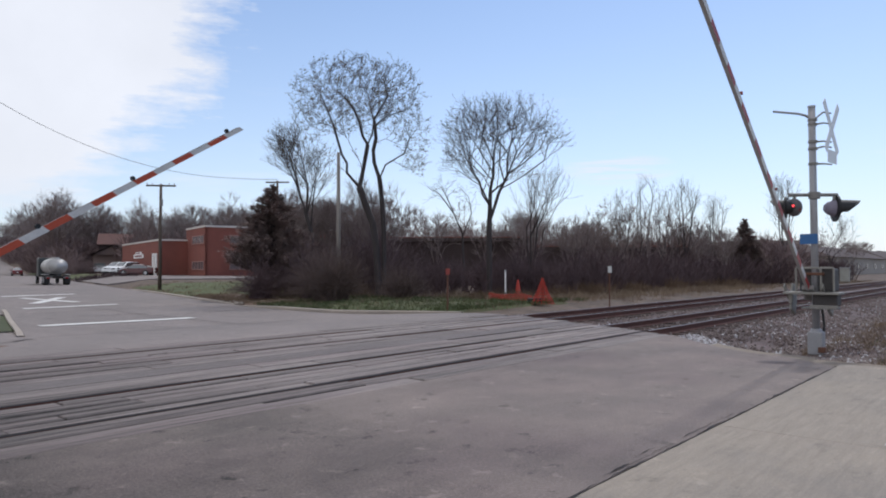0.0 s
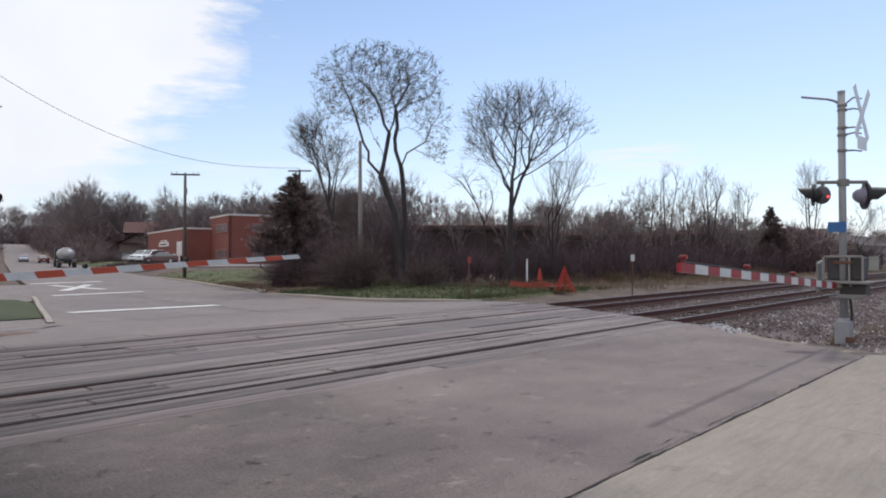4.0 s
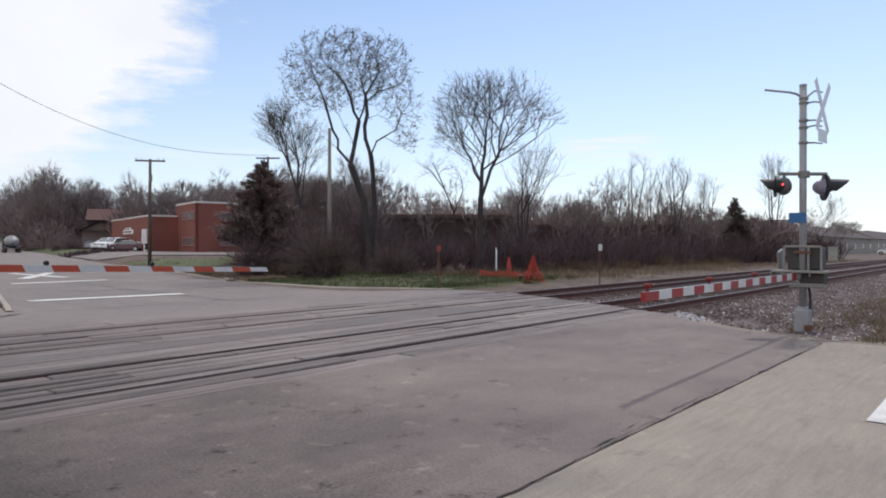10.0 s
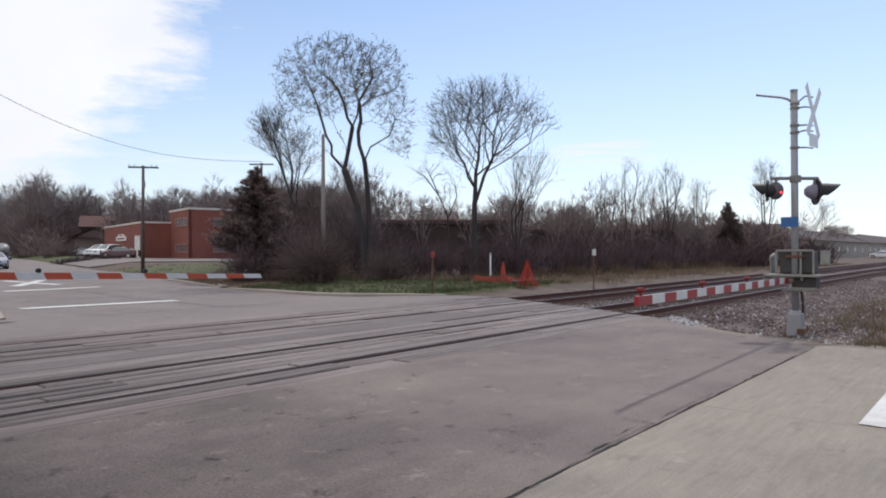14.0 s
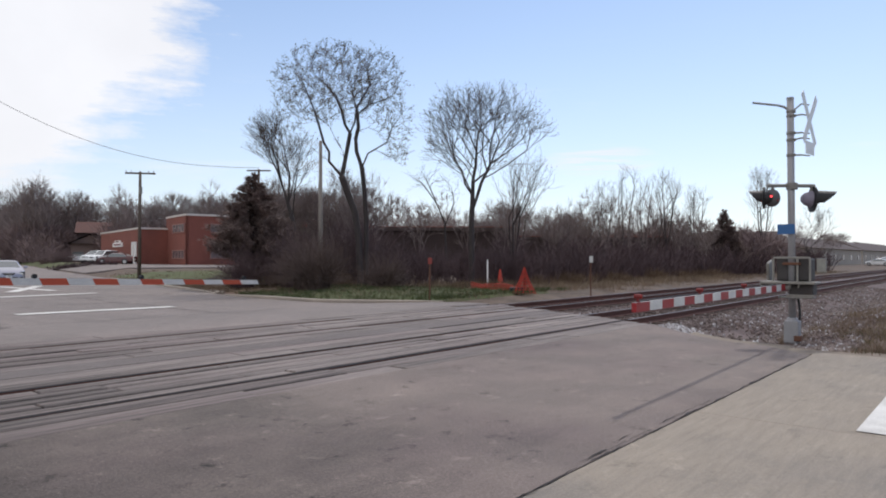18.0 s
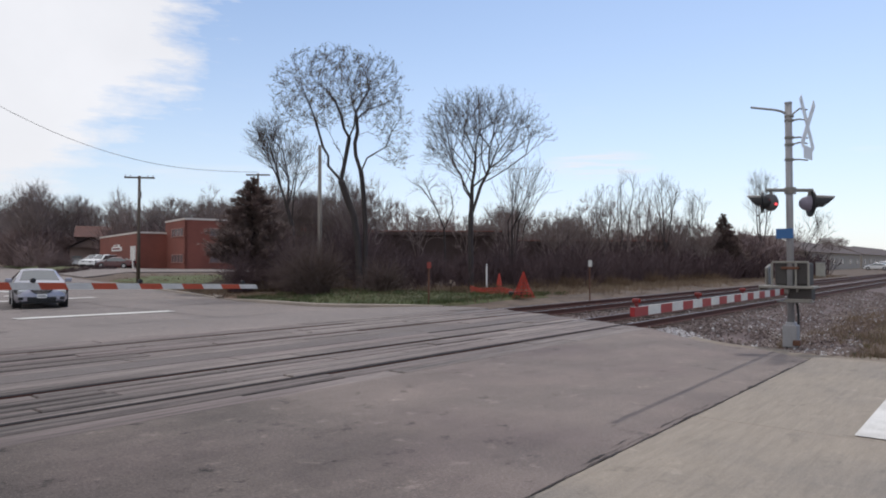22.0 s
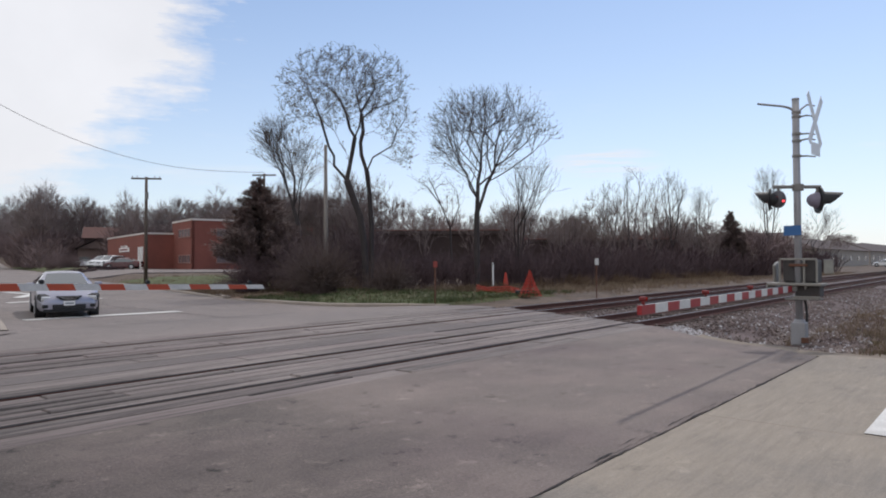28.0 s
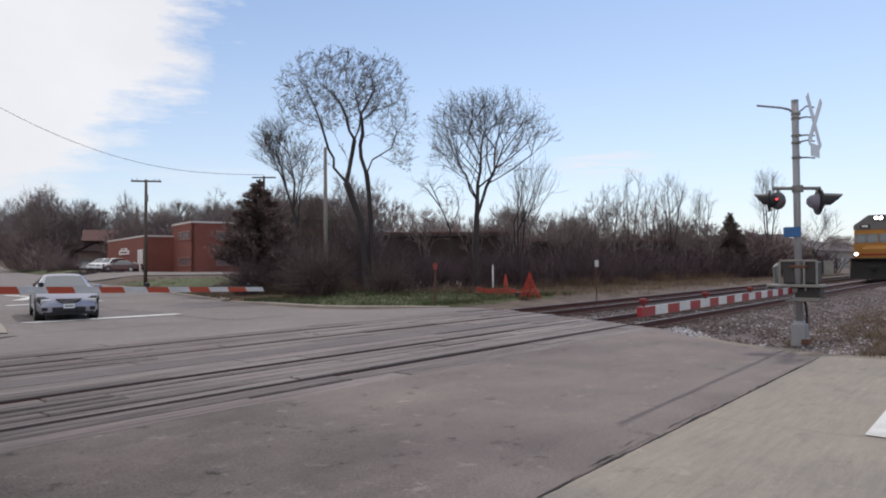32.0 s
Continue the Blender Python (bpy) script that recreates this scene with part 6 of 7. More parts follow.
def build_far_signal():
    base = FAR_BASE
    root = tagged(empty("crossing_signal", Matrix.Translation(base)), "far crossing signal with a lowered red and white gate", "crossing signal", "crossing signals")
    bm = nb()
    box(bm, (0, 0, 0.15), (0.6, 0.6, 0.40), bevel=0.03)
    part("foundation", bm, M["galv"], root)
    bm = nb()
    cyl(bm, (0, 0, 0.3), (0, 0, 4.5), 0.072, n=16)
    part("mast", bm, M["galv"], root, smooth=True)
    for sgn in (1, -1):
        bm = nb()
        box(bm, (0, 0.02 * sgn, 4.0), (1.22, 0.008, 0.225), Matrix.Rotation(radians(sgn * 45), 4, "Y"), bevel=0.002)
        bmesh.ops.translate(bm, vec=(0, 0.16, 0), verts=bm.verts)
        part("crossbuck_blade", bm, M["alu"], root)
    bm = nb()
    cyl(bm, (-0.48, 0, 2.84), (0.48, 0, 2.84), 0.03, n=10)
    part("lamp_crossarm", bm, M["mech"], root)
    V, F = [], []
    tube(V, F, [(0.05, -0.04, 4.32), (0.14, -0.04, 4.42), (0.30, -0.04, 4.44), (0.70, -0.04, 4.45)], [0.024, 0.022, 0.020, 0.020], 6)
    link("bracket", V, F, M["galv"], root)
    for x in (-0.45, 0.45):
        lamp_head(root, (x, 0.2, 2.62), (0, 1, 0))
        lamp_head(root, (x, -0.2, 2.59), (0.15, -1, 0))
    bm = nb()
    box(bm, (0.16, 0, 1.42), (0.52, 0.5, 0.72), bevel=0.04)
    part("gate_motor_box", bm, M["dullcab"], root)
    arm = gate_arm(root, PIVOT_FAR - base, 7.75, 1, "stripe_orange", False, 1)
    return arm


def post_sign(at, h, plate, material, post, label, plate_z, turn=0.0, edge=None):
    root = tagged(empty("trackside_sign", Matrix.Translation(at)), label, "sign")
    bm = nb()
    box(bm, (0, 0, h / 2 - 0.1), (0.05, 0.045, h + 0.2), bevel=0.006)
    part("post", bm, post, root)
    bm = nb()
    box(bm, (0, -0.035, plate_z), (plate[0], 0.012, plate[1]), bevel=0.004)
    bmesh.ops.rotate(bm, cent=(0, 0, 0), matrix=Matrix.Rotation(radians(turn), 3, "Z"), verts=bm.verts)
    part("plate", bm, material, root)
    return root


NEAR_ARM = build_near_signal()
FAR_ARM = build_far_signal()
# ================= poles, cables, trackside things =================


def build_poles():
    root = tagged(empty("utility_pole", pose(25.0, 49.2, -0.1)), "dark wooden utility pole with a crossarm", "utility pole")
    bm = nb()
    cyl(bm, (0, 0, 0), (0.02, 0, 7.85), 0.14, 0.095, n=10)
    part("pole", bm, M["pole"], root, smooth=True)
    bm = nb()
    box(bm, (0.02, -0.02, 7.72), (2.1, 0.10, 0.12), Matrix.Rotation(radians(-40), 4, "Z"), bevel=0.01)
    part("crossarm", bm, M["pole"], root)
    for a in (-0.95, -0.6, 0.6, 0.95):
        bm = nb()
        cyl(bm, (a * math.cos(radians(-40)), a * math.sin(radians(-40)), 7.77), (a * math.cos(radians(-40)), a * math.sin(radians(-40)), 7.92), 0.03, n=8)
        part("insulator", bm, M["galv"], root)
    bm = nb()
    cyl(bm, (0.0, -0.16, 6.2), (0.0, -0.16, 6.7), 0.10, n=12)
    part("terminal", bm, M["mech"], root)
    root = tagged(empty("utility_pole", pose(24.46, 28.50, 0.05)), "plain pale wooden pole without a crossarm", "utility pole")
    bm = nb()
    cyl(bm, (0, 0, 0), (-0.03, 0, 7.7), 0.13, 0.085, n=10)
    part("pole", bm, M["palepole"], root, smooth=True)
    root = tagged(empty("utility_pole", pose(33.23, 46.22, 0.2)), "dark utility pole half hidden by trees", "utility pole")
    bm = nb()
    cyl(bm, (0, 0, 0), (0, 0, 8.32), 0.13, 0.09, n=10)
    part("pole", bm, M["pole"], root, smooth=True)
    bm = nb()
    box(bm, (0, 0, 8.20), (1.9, 0.09, 0.11), Matrix.Rotation(radians(-50), 4, "Z"), bevel=0.01)
    part("crossarm", bm, M["pole"], root)
    V, F = [], []
    # it sags towards the pole behind the cedar and climbs out of sight over the street
    pts = []
    for i in range(25):
        x = 9.98 + 23.25 * i / 24
        pts.append((x, 50.89 - 0.2008 * (x - 9.98), 8.42 + 0.0198 * max(0.0, 28.2 - x) ** 2 * (1 + 0.0018 * max(0.0, 22 - x)) + 0.008 * max(0.0, x - 28.2) ** 2))
    tube(V, F, pts, [0.017] * len(pts), 5)
    tagged(link("cable", V, F, M["wire"]), "black overhead cable in a long sag", "cable")


def build_trackside():
    post_sign((18.75, 15.95, -0.03), 1.55, (0.15, 0.22), M["dullred"], M["rust"], "thin dark post with a small faded red plate", 1.42, -40)
    post_sign((27.15, 13.95, -0.1), 1.72, (0.18, 0.28), M["cabinet"], M["rust"], "thin steel post with a small white plate", 1.55, -35)
    root = tagged(empty("marker_post", pose(29.9, 21.4, 0.0)), "slim white plastic marker post in grass", "post")
    bm = nb()
    cyl(bm, (0, 0, -0.05), (0, 0, 1.30), 0.042, n=10)
    cyl(bm, (0, 0, 1.34), (0, 0, 1.39), 0.055, 0.02, n=10)
    part("post", bm, M["white"], root)
    # orange safety mesh round an open pit
    rng = random.Random(9)
    root = tagged(empty("safety_fence", pose(24.4, 15.9, 0.0)), "sagging orange plastic safety mesh round a dug pit", "fence")
    V, F = [], []
    apex = LAT * 0.30 + DEP * 0.25 + Vector((0, 0, 1.12))
    feet = []
    for i in range(22):
        a = 6.283 * i / 22
        feet.append(LAT * (0.30 + 0.50 * math.cos(a) + rng.uniform(-.05, .05)) + DEP * (0.25 + 0.42 * math.sin(a)))
    for p in feet:
        sag = p.lerp(apex, 0.5) - (p - apex).normalized() * 0.02 - Vector((0, 0, 0.10 + rng.uniform(0, 0.06)))
        tube(V, F, [p, sag, apex + Vector((rng.uniform(-.03, .03), rng.uniform(-.03, .03), -0.02))], [0.013, 0.012, 0.009], 4)
    for f in (0.08, 0.2, 0.32, 0.44, 0.57, 0.7, 0.83):
        ring = [p.lerp(apex, f) - Vector((0, 0, 0.35 * f * (1 - f) + rng.uniform(0, 0.02))) for p in feet]
        tube(V, F, ring + ring[:1], [0.013] * (len(ring) + 1), 4)
    # the loose end trails back along the ground
    run = [LAT * a + DEP * b for a, b in ((-1.85, 2.6), (-1.4, 1.9), (-0.95, 1.25), (-0.5, 0.75), (-0.1, 0.45))]
    for f in (0.03, 0.10, 0.17, 0.25):
        tube(V, F, [p + Vector((0, 0, 0.10 + f + 0.06 * math.sin(k * 2.1 + f * 9))) for k, p in enumerate(run)], [0.016] * len(run), 4)
    for k in range(26):
        u = k / 26 * (len(run) - 1)
        p = run[int(u)].lerp(run[int(u) + 1], u % 1)
        tube(V, F, [p + Vector((0, 0, 0.08)), p + Vector((rng.uniform(-.04, .04), 0, 0.37))], [0.012] * 2, 4)
    link("netting", V, F, M["orange"], root)
    for p, h in [(apex, 1.15)] + [(q, 0.45) for q in run[::2]]:
        bm = nb()
        cyl(bm, (p.x, p.y, -0.1), (p.x, p.y, h), 0.016, n=6)
        part("stake", bm, M["rust"], root)
    # black block added for the shade inside the open pit
    bm = nb()
    q = LAT * 0.0 + DEP * 0.50
    box(bm, (q.x, q.y, 0.12), (0.60, 0.5, 0.26), Matrix.Rotation(math.atan2(LAT.y, LAT.x), 4, "Z"), bevel=0.05)
    part("pit_cover", bm, M["black"], root)
    root = tagged(empty("safety_cone", pose(28.9, 19.9, 0.0)), "orange traffic cone standing in dry grass", "cone")
    bm = nb()
    cyl(bm, (0, 0, 0.03), (0, 0, 0.92), 0.20, 0.035, n=16)
    part("cone", bm, M["orange"], root)
    bm = nb()
    box(bm, (0, 0, 0.02), (0.5, 0.5, 0.05), bevel=0.02)
    part("base", bm, M["orange"], root)
    # relay cabinet
    root = tagged(empty("relay_cabinet", pose(84.0, 15.6, -0.25, 0, 0, 8)), "pale steel railway relay cabinet beside the track", "cabinet")
    bm = nb()
    box(bm, (0, 0, 0.95), (0.9, 0.9, 1.5), bevel=0.03)
    part("body", bm, M["dullcab"], root)
    bm = nb()
    box(bm, (0, 0, 1.74), (1.04, 1.04, 0.08), bevel=0.02)
    part("roof", bm, M["galv"], root)
    bm = nb()
    box(bm, (-0.46, 0, 0.95), (0.03, 0.7, 1.3), bevel=0.01)
    part("door", bm, M["dullcab"], root)
    bm = nb()
    box(bm, (0, 0, 0.1), (0.85, 0.85, 0.22))
    part("plinth", bm, M["kerb"], root)
    # rubble along the kerb
    rng = random.Random(13)
    for i in range(26):
        y = rng.uniform(29.0, 37)
        x = right_edge(y) + rng.uniform(0.15, 0.9)
        s = rng.uniform(0.08, 0.24)
        bm = nb()
        box(bm, (0, 0, 0), (s, s * rng.uniform(.5, 1), s * rng.uniform(.3, .6)), Euler((rng.uniform(-.4, .4), rng.uniform(-.4, .4), rng.uniform(0, 3))).to_matrix().to_4x4(), bevel=0.02)
        ob = part("rubble", bm, M["kerb"], None)
        ob.matrix_basis = pose(x, y, ground_z(x, y) + s * 0.2)
        tagged(ob, "broken lump of pale kerb concrete", "rubble", "rubble along the kerb")


# ================= buildings =================
U = Vector((math.cos(radians(75)), math.sin(radians(75)), 0))
W = Vector((math.cos(radians(-15)), math.sin(radians(-15)), 0))


def build_brick():
    root = tagged(empty("brick_building", pose(0, 0, 0)), "red brick works with a low office wing and a taller hall", "building")

    def P(c, u, w, z):
        return c + U * u + W * w + Vector((0, 0, z))

    def block(name, c, lu, lw, z0, z1, th=0.35):
        for a, b, nm in (((0, 0), (lu, 0), "wall"), ((0, 0), (0, lw), "wall"), ((lu, 0), (lu, lw), "wall"), ((0, lw), (lu, lw), "wall")):
            p, q = P(c, a[0], a[1], 0), P(c, b[0], b[1], 0)
            d = (q - p).normalized()
            n = Vector((-d.y, d.x, 0))
            mid = P(c, lu / 2, lw / 2, 0)
            if (mid - p).dot(n) < 0:
                n = -n
            V = []
            for zz in (z0, z1):
                V += [p + Vector((0, 0, zz)), q + Vector((0, 0, zz)), q + n * th + Vector((0, 0, zz)), p + n * th + Vector((0, 0, zz))]
            F = [(0, 1, 5, 4), (1, 2, 6, 5), (2, 3, 7, 6), (3, 0, 4, 7), (4, 5, 6, 7), (3, 2, 1, 0)]
            link(nm, V, F, M["mortar"], root)
            V2 = []
            for zz in (z1 + 0.002, z1 + 0.22):
                V2 += [p - n * 0.06 + Vector((0, 0, zz)), q - n * 0.06 + Vector((0, 0, zz)), q + n * (th + 0.06) + Vector((0, 0, zz)), p + n * (th + 0.06) + Vector((0, 0, zz))]
            link("coping", V2, F, M["coping"], root)
        V = [P(c, u_, w_, zz) for zz in (z1 - 0.5, z1 - 0.35) for u_, w_ in ((0.3, 0.3), (lu - 0.3, 0.3), (lu - 0.3, lw - 0.3), (0.3, lw - 0.3))]
        link("roof", V, [(0, 1, 2, 3), (4, 5, 6, 7), (0, 1, 5, 4), (1, 2, 6, 5), (2, 3, 7, 6), (3, 0, 4, 7)], M["loco_roof"], root)

    C1 = Vector((44.39, 87.67, 0))
    C2 = Vector((45.66, 78.29, 0))
    block("low", C1, 27, 14, 0.3, 5.1)
    block("tall", C2, 9.4, 26, 0.3, 6.6)

    def opening(c, u0, u1, z0, z1, side="u", glass=True, label="", nm="window", mullions=2):
        """A framed opening on the face along U (side u) or W (side w)."""
        A, N = (U, -W) if side == "u" else (W, -U)
        mid = c + A * ((u0 + u1) / 2) + Vector((0, 0, (z0 + z1) / 2))
        ang = math.atan2(A.y, A.x)
        rot = Matrix.Rotation(ang, 4, "Z")
        bm = nb()
        w_, h_ = u1 - u0, z1 - z0
        for dx, dz, sx, sz in ((0, h_ / 2, w_ + 0.2, 0.12), (0, -h_ / 2, w_ + 0.2, 0.12), (-w_ / 2, 0, 0.10, h_), (w_ / 2, 0, 0.10, h_)):
            box(bm, (dx, 0, dz), (sx, 0.14, sz))
        for k in range(1, mullions):
            box(bm, (-w_ / 2 + w_ * k / mullions, 0, 0), (0.06, 0.10, h_))
        bmesh.ops.transform(bm, matrix=Matrix.Translation(mid + N * 0.04) @ rot, verts=bm.verts)
        fr = part(nm, bm, M["white"] if nm != "window" else M["window_frame"], root, label)
        bm = nb()
        box(bm, (0, 0, 0), (w_, 0.04, h_))
        bmesh.ops.transform(bm, matrix=Matrix.Translation(mid + N * 0.025) @ rot, verts=bm.verts)
        part("pane" if glass else "leaf", bm, M["pale_glass"] if glass else M["white"], fr)

    opening(C2, 0.6, 6.0, 4.6, 5.6, "u", mullions=4)
    opening(C2, 0.6, 6.0, 1.3, 2.3, "u", mullions=4)
    opening(C2, 3, 7, 4.6, 5.6, "w", mullions=3)
    opening(C2, 3, 7, 1.3, 2.3, "w", mullions=3)
    opening(C1, 0.9, 3.6, 0.5, 3.4, "u", glass=False, nm="white_door")
    opening(C1, 9.5, 18, 1.2, 2.1, "u", mullions=5)
    bm = nb()
    mid = C1 + U * 13 + Vector((0, 0, 3.2)) - W * 0.08
    box(bm, (0, 0, 0), (7.0, 0.1, 0.62), bevel=0.02)
    box(bm, (0, 0, 0.45), (4.2, 0.1, 0.36), bevel=0.02)
    bmesh.ops.transform(bm, matrix=Matrix.Translation(mid) @ Matrix.Rotation(math.atan2(U.y, U.x), 4, "Z"), verts=bm.verts)
    sg = part("name_board", bm, M["white"], root, "white name board on brick")
    bm = nb()
    box(bm, (0, 0.06, 0.02), (5.2, 0.012, 0.2))
    box(bm, (0, 0.06, 0.45), (2.6, 0.012, 0.14))
    bmesh.ops.transform(bm, matrix=Matrix.Translation(mid) @ Matrix.Rotation(math.atan2(U.y, U.x), 4, "Z"), verts=bm.verts)
    part("text_bar", bm, M["taillamp"], sg)
    bm = nb()
    foot = C1 - U * 3.4 - W * 1.2
    cyl(bm, foot + Vector((0, 0, 0.3)), foot + U * 0.5 + Vector((0, 0, 3.0)), 0.09, n=8)
    part("leaning_pipe", bm, M["coping"], root, "pale pipe leaning on the brick")
    # the paved yard
    yard = [Vector((28.4, 66, 0)), Vector((47, 62, 0)), Vector((48.5, 76, 0)), Vector((43.6, 88, 0)), Vector((35.0, 91, 0))]
    V, F = [], []
    n_ = 10
    for j in range(n_ + 1):
        for i in range(n_ + 1):
            lo, hi = yard[0].lerp(yard[4], j / n_), yard[1].lerp(yard[2], j / n_) if j < n_ else yard[3]
            p = lo.lerp(hi, i / n_)
            V.append((p.x, p.y, ground_z(p.x, p.y) + 0.06))
    F = [(j * (n_ + 1) + i, j * (n_ + 1) + i + 1, (j + 1) * (n_ + 1) + i + 1, (j + 1) * (n_ + 1) + i) for j in range(n_) for i in range(n_)]
    m_ = n_ + 1
    rim = [i for i in range(m_)] + [j * m_ + n_ for j in range(1, m_)] + [n_ * m_ + i for i in range(n_ - 1, -1, -1)] + [j * m_ for j in range(n_ - 1, 0, -1)]
    b0 = len(V)
    V += [(V[r][0], V[r][1], V[r][2] - 0.5) for r in rim]
    F += [(rim[(i + 1) % len(rim)], rim[i], b0 + i, b0 + (i + 1) % len(rim)) for i in range(len(rim))]
    tagged(link("yard", V, F, M["road"]), "pale paved yard before the brick building", "yard", kind="structure")


def build_far_houses():
    # gabled house beyond the works
    root = tagged(empty("house", pose(54.7, 125.6, 0.1, 0, 0, -23)), "tan single-storey house with a brown gabled roof", "house")
    bm = nb()
    box(bm, (0, 0, 1.9), (5.6, 9, 3.8))
    part("wall", bm, M["house_wall"], root)
    V = [(-3.3, -5.2, 3.6), (3.3, -5.2, 3.6), (3.3, 5.2, 3.6), (-3.3, 5.2, 3.6), (0, -5.2, 5.3), (0, 5.2, 5.3)]
    link("roof", V, [(0, 4, 5, 3), (4, 1, 2, 5), (2, 3, 5), (0, 3, 2, 1)], M["roof_brown"], root)
    link("gable", [(-2.8, -4.52, 3.7), (2.8, -4.52, 3.7), (0, -4.52, 5.1)], [(0, 1, 2)], M["house_wall"], root)
    for x in (-1.7, 1.5):
        bm = nb()
        box(bm, (x, -4.52, 1.6), (1.8, 0.08, 1.2))
        part("window", bm, M["glass"], root)
    # its taller rear wing
    root = tagged(empty("house", pose(60.8, 135.0, 0.2, 0, 0, -23)), "dark two-storey house wing with a long brown roof", "house")
    bm = nb()
    box(bm, (0, 0, 2.95), (7.6, 7, 5.9))
    part("wall", bm, M["dark_wall"], root)
    link("roof", [(-4.3, -4.1, 5.7), (4.3, -4.1, 5.7), (4.3, 4.1, 5.7), (-4.3, 4.1, 5.7), (-4.0, 0, 7.9), (4.0, 0, 7.9)], [(0, 1, 5, 4), (1, 2, 5), (2, 3, 4, 5), (3, 0, 4), (0, 3, 2, 1)], M["roof_red"], root)
    bm = nb()
    box(bm, (2.4, 0.4, 7.9), (0.7, 0.7, 1.5), bevel=0.03)
    part("chimney", bm, M["brick"], root)
    # long low building behind the thicket
    for l0, l1, dep, h, lab in ((-15, 6.2, 62, 4.2, "long low brick building with shade-dark walls and a reddish roof edge"), (7.5, 25, 76, 3.8, "low brick wing with shade-dark walls behind the thicket")):
        mid = DEP * (dep + 5) + LAT * ((l0 + l1) / 2)
        root = tagged(empty("long_building", pose(mid.x, mid.y, 0.0, 0, 0, math.degrees(math.atan2(LAT.y, LAT.x)))), lab, "building")
        w_ = l1 - l0
        bm = nb()
        box(bm, (0, 0, h / 2 - 0.3), (w_, 10, h - 0.1))
        part("wall", bm, M["dark_wall"], root)
        bm = nb()
        box(bm, (0, 0, h - 0.16), (w_ + 0.6, 10.6, 0.34), bevel=0.04)
        part("roof", bm, M["roof_brown"], root)
        bm = nb()
        box(bm, (0, 0, h + 0.05), (w_ + 0.5, 10.5, 0.08))
        part("roof_edge", bm, M["brick"], root)
    # warehouses down the line
    for x, y, turn, l, w, h, lab in ((134, 38.5, -73.5, 17, 14, 6.6, "wide brown-roofed shed beyond the thicket"), (178, 35.5, 0, 62, 12, 6.2, "long brown-roofed shed down the line"), (245, 36, 0, 60, 12, 6.4, "brown-roofed low building far down the line"), (320, 42, 0, 80, 16, 7.5, "pale distant building by the railway")):
        root = tagged(empty("shed", pose(x, y, -0.2, 0, 0, turn)), lab, "building", "sheds down the line")
        bm = nb()
        box(bm, (0, 0, h * 0.3), (l, w, h * 0.6))
        part("wall", bm, M["tan_wall"], root)
        V = [(-l / 2 - .6, -w / 2 - .6, h * .6), (l / 2 + .6, -w / 2 - .6, h * .6), (l / 2 + .6, w / 2 + .6, h * .6), (-l / 2 - .6, w / 2 + .6, h * .6), (-l / 2 + 2, 0, h), (l / 2 - 2, 0, h)]
        link("roof", V, [(0, 1, 5, 4), (1, 2, 5), (2, 3, 4, 5), (3, 0, 4), (0, 3, 2, 1)], M["roof_brown"], root)
        for i in range(6):
            bm = nb()
            box(bm, (-l / 2 + l * (i + 0.5) / 6, -w / 2 - 0.03, h * 0.3), (l / 30, 0.08, h * 0.18))
            part("window", bm, M["pale_glass"], root)


# ================= vehicles =================


def wheel(parent, at, r, w):
    bm = nb()
    cyl(bm, (0, -w / 2, 0), (0, w / 2, 0), r, n=28)
    bmesh.ops.bevel(bm, geom=[e for e in bm.edges if abs(e.verts[0].co.y - e.verts[1].co.y) < 1e-4], offset=0.03, segments=2, affect="EDGES")
    ty = part("wheel", bm, M["tyre"], parent)
    ty.matrix_basis = Matrix.Translation(at)
    s = 1 if at[1] > 0 else -1
    bm = nb()
    cyl(bm, (0, s * (w / 2 - 0.02), 0), (0, s * (w / 2 + 0.008), 0), r * 0.66, n=24)
    for k in range(5):
        box(bm, (r * 0.36 * math.cos(k * 1.2566), s * (w / 2 + 0.01), r * 0.36 * math.sin(k * 1.2566)), (r * 0.6, 0.02, r * 0.13), Matrix.Rotation(-k * 1.2566, 4, "Y"))
    part("rim", bm, M["rim"], ty)
    return ty


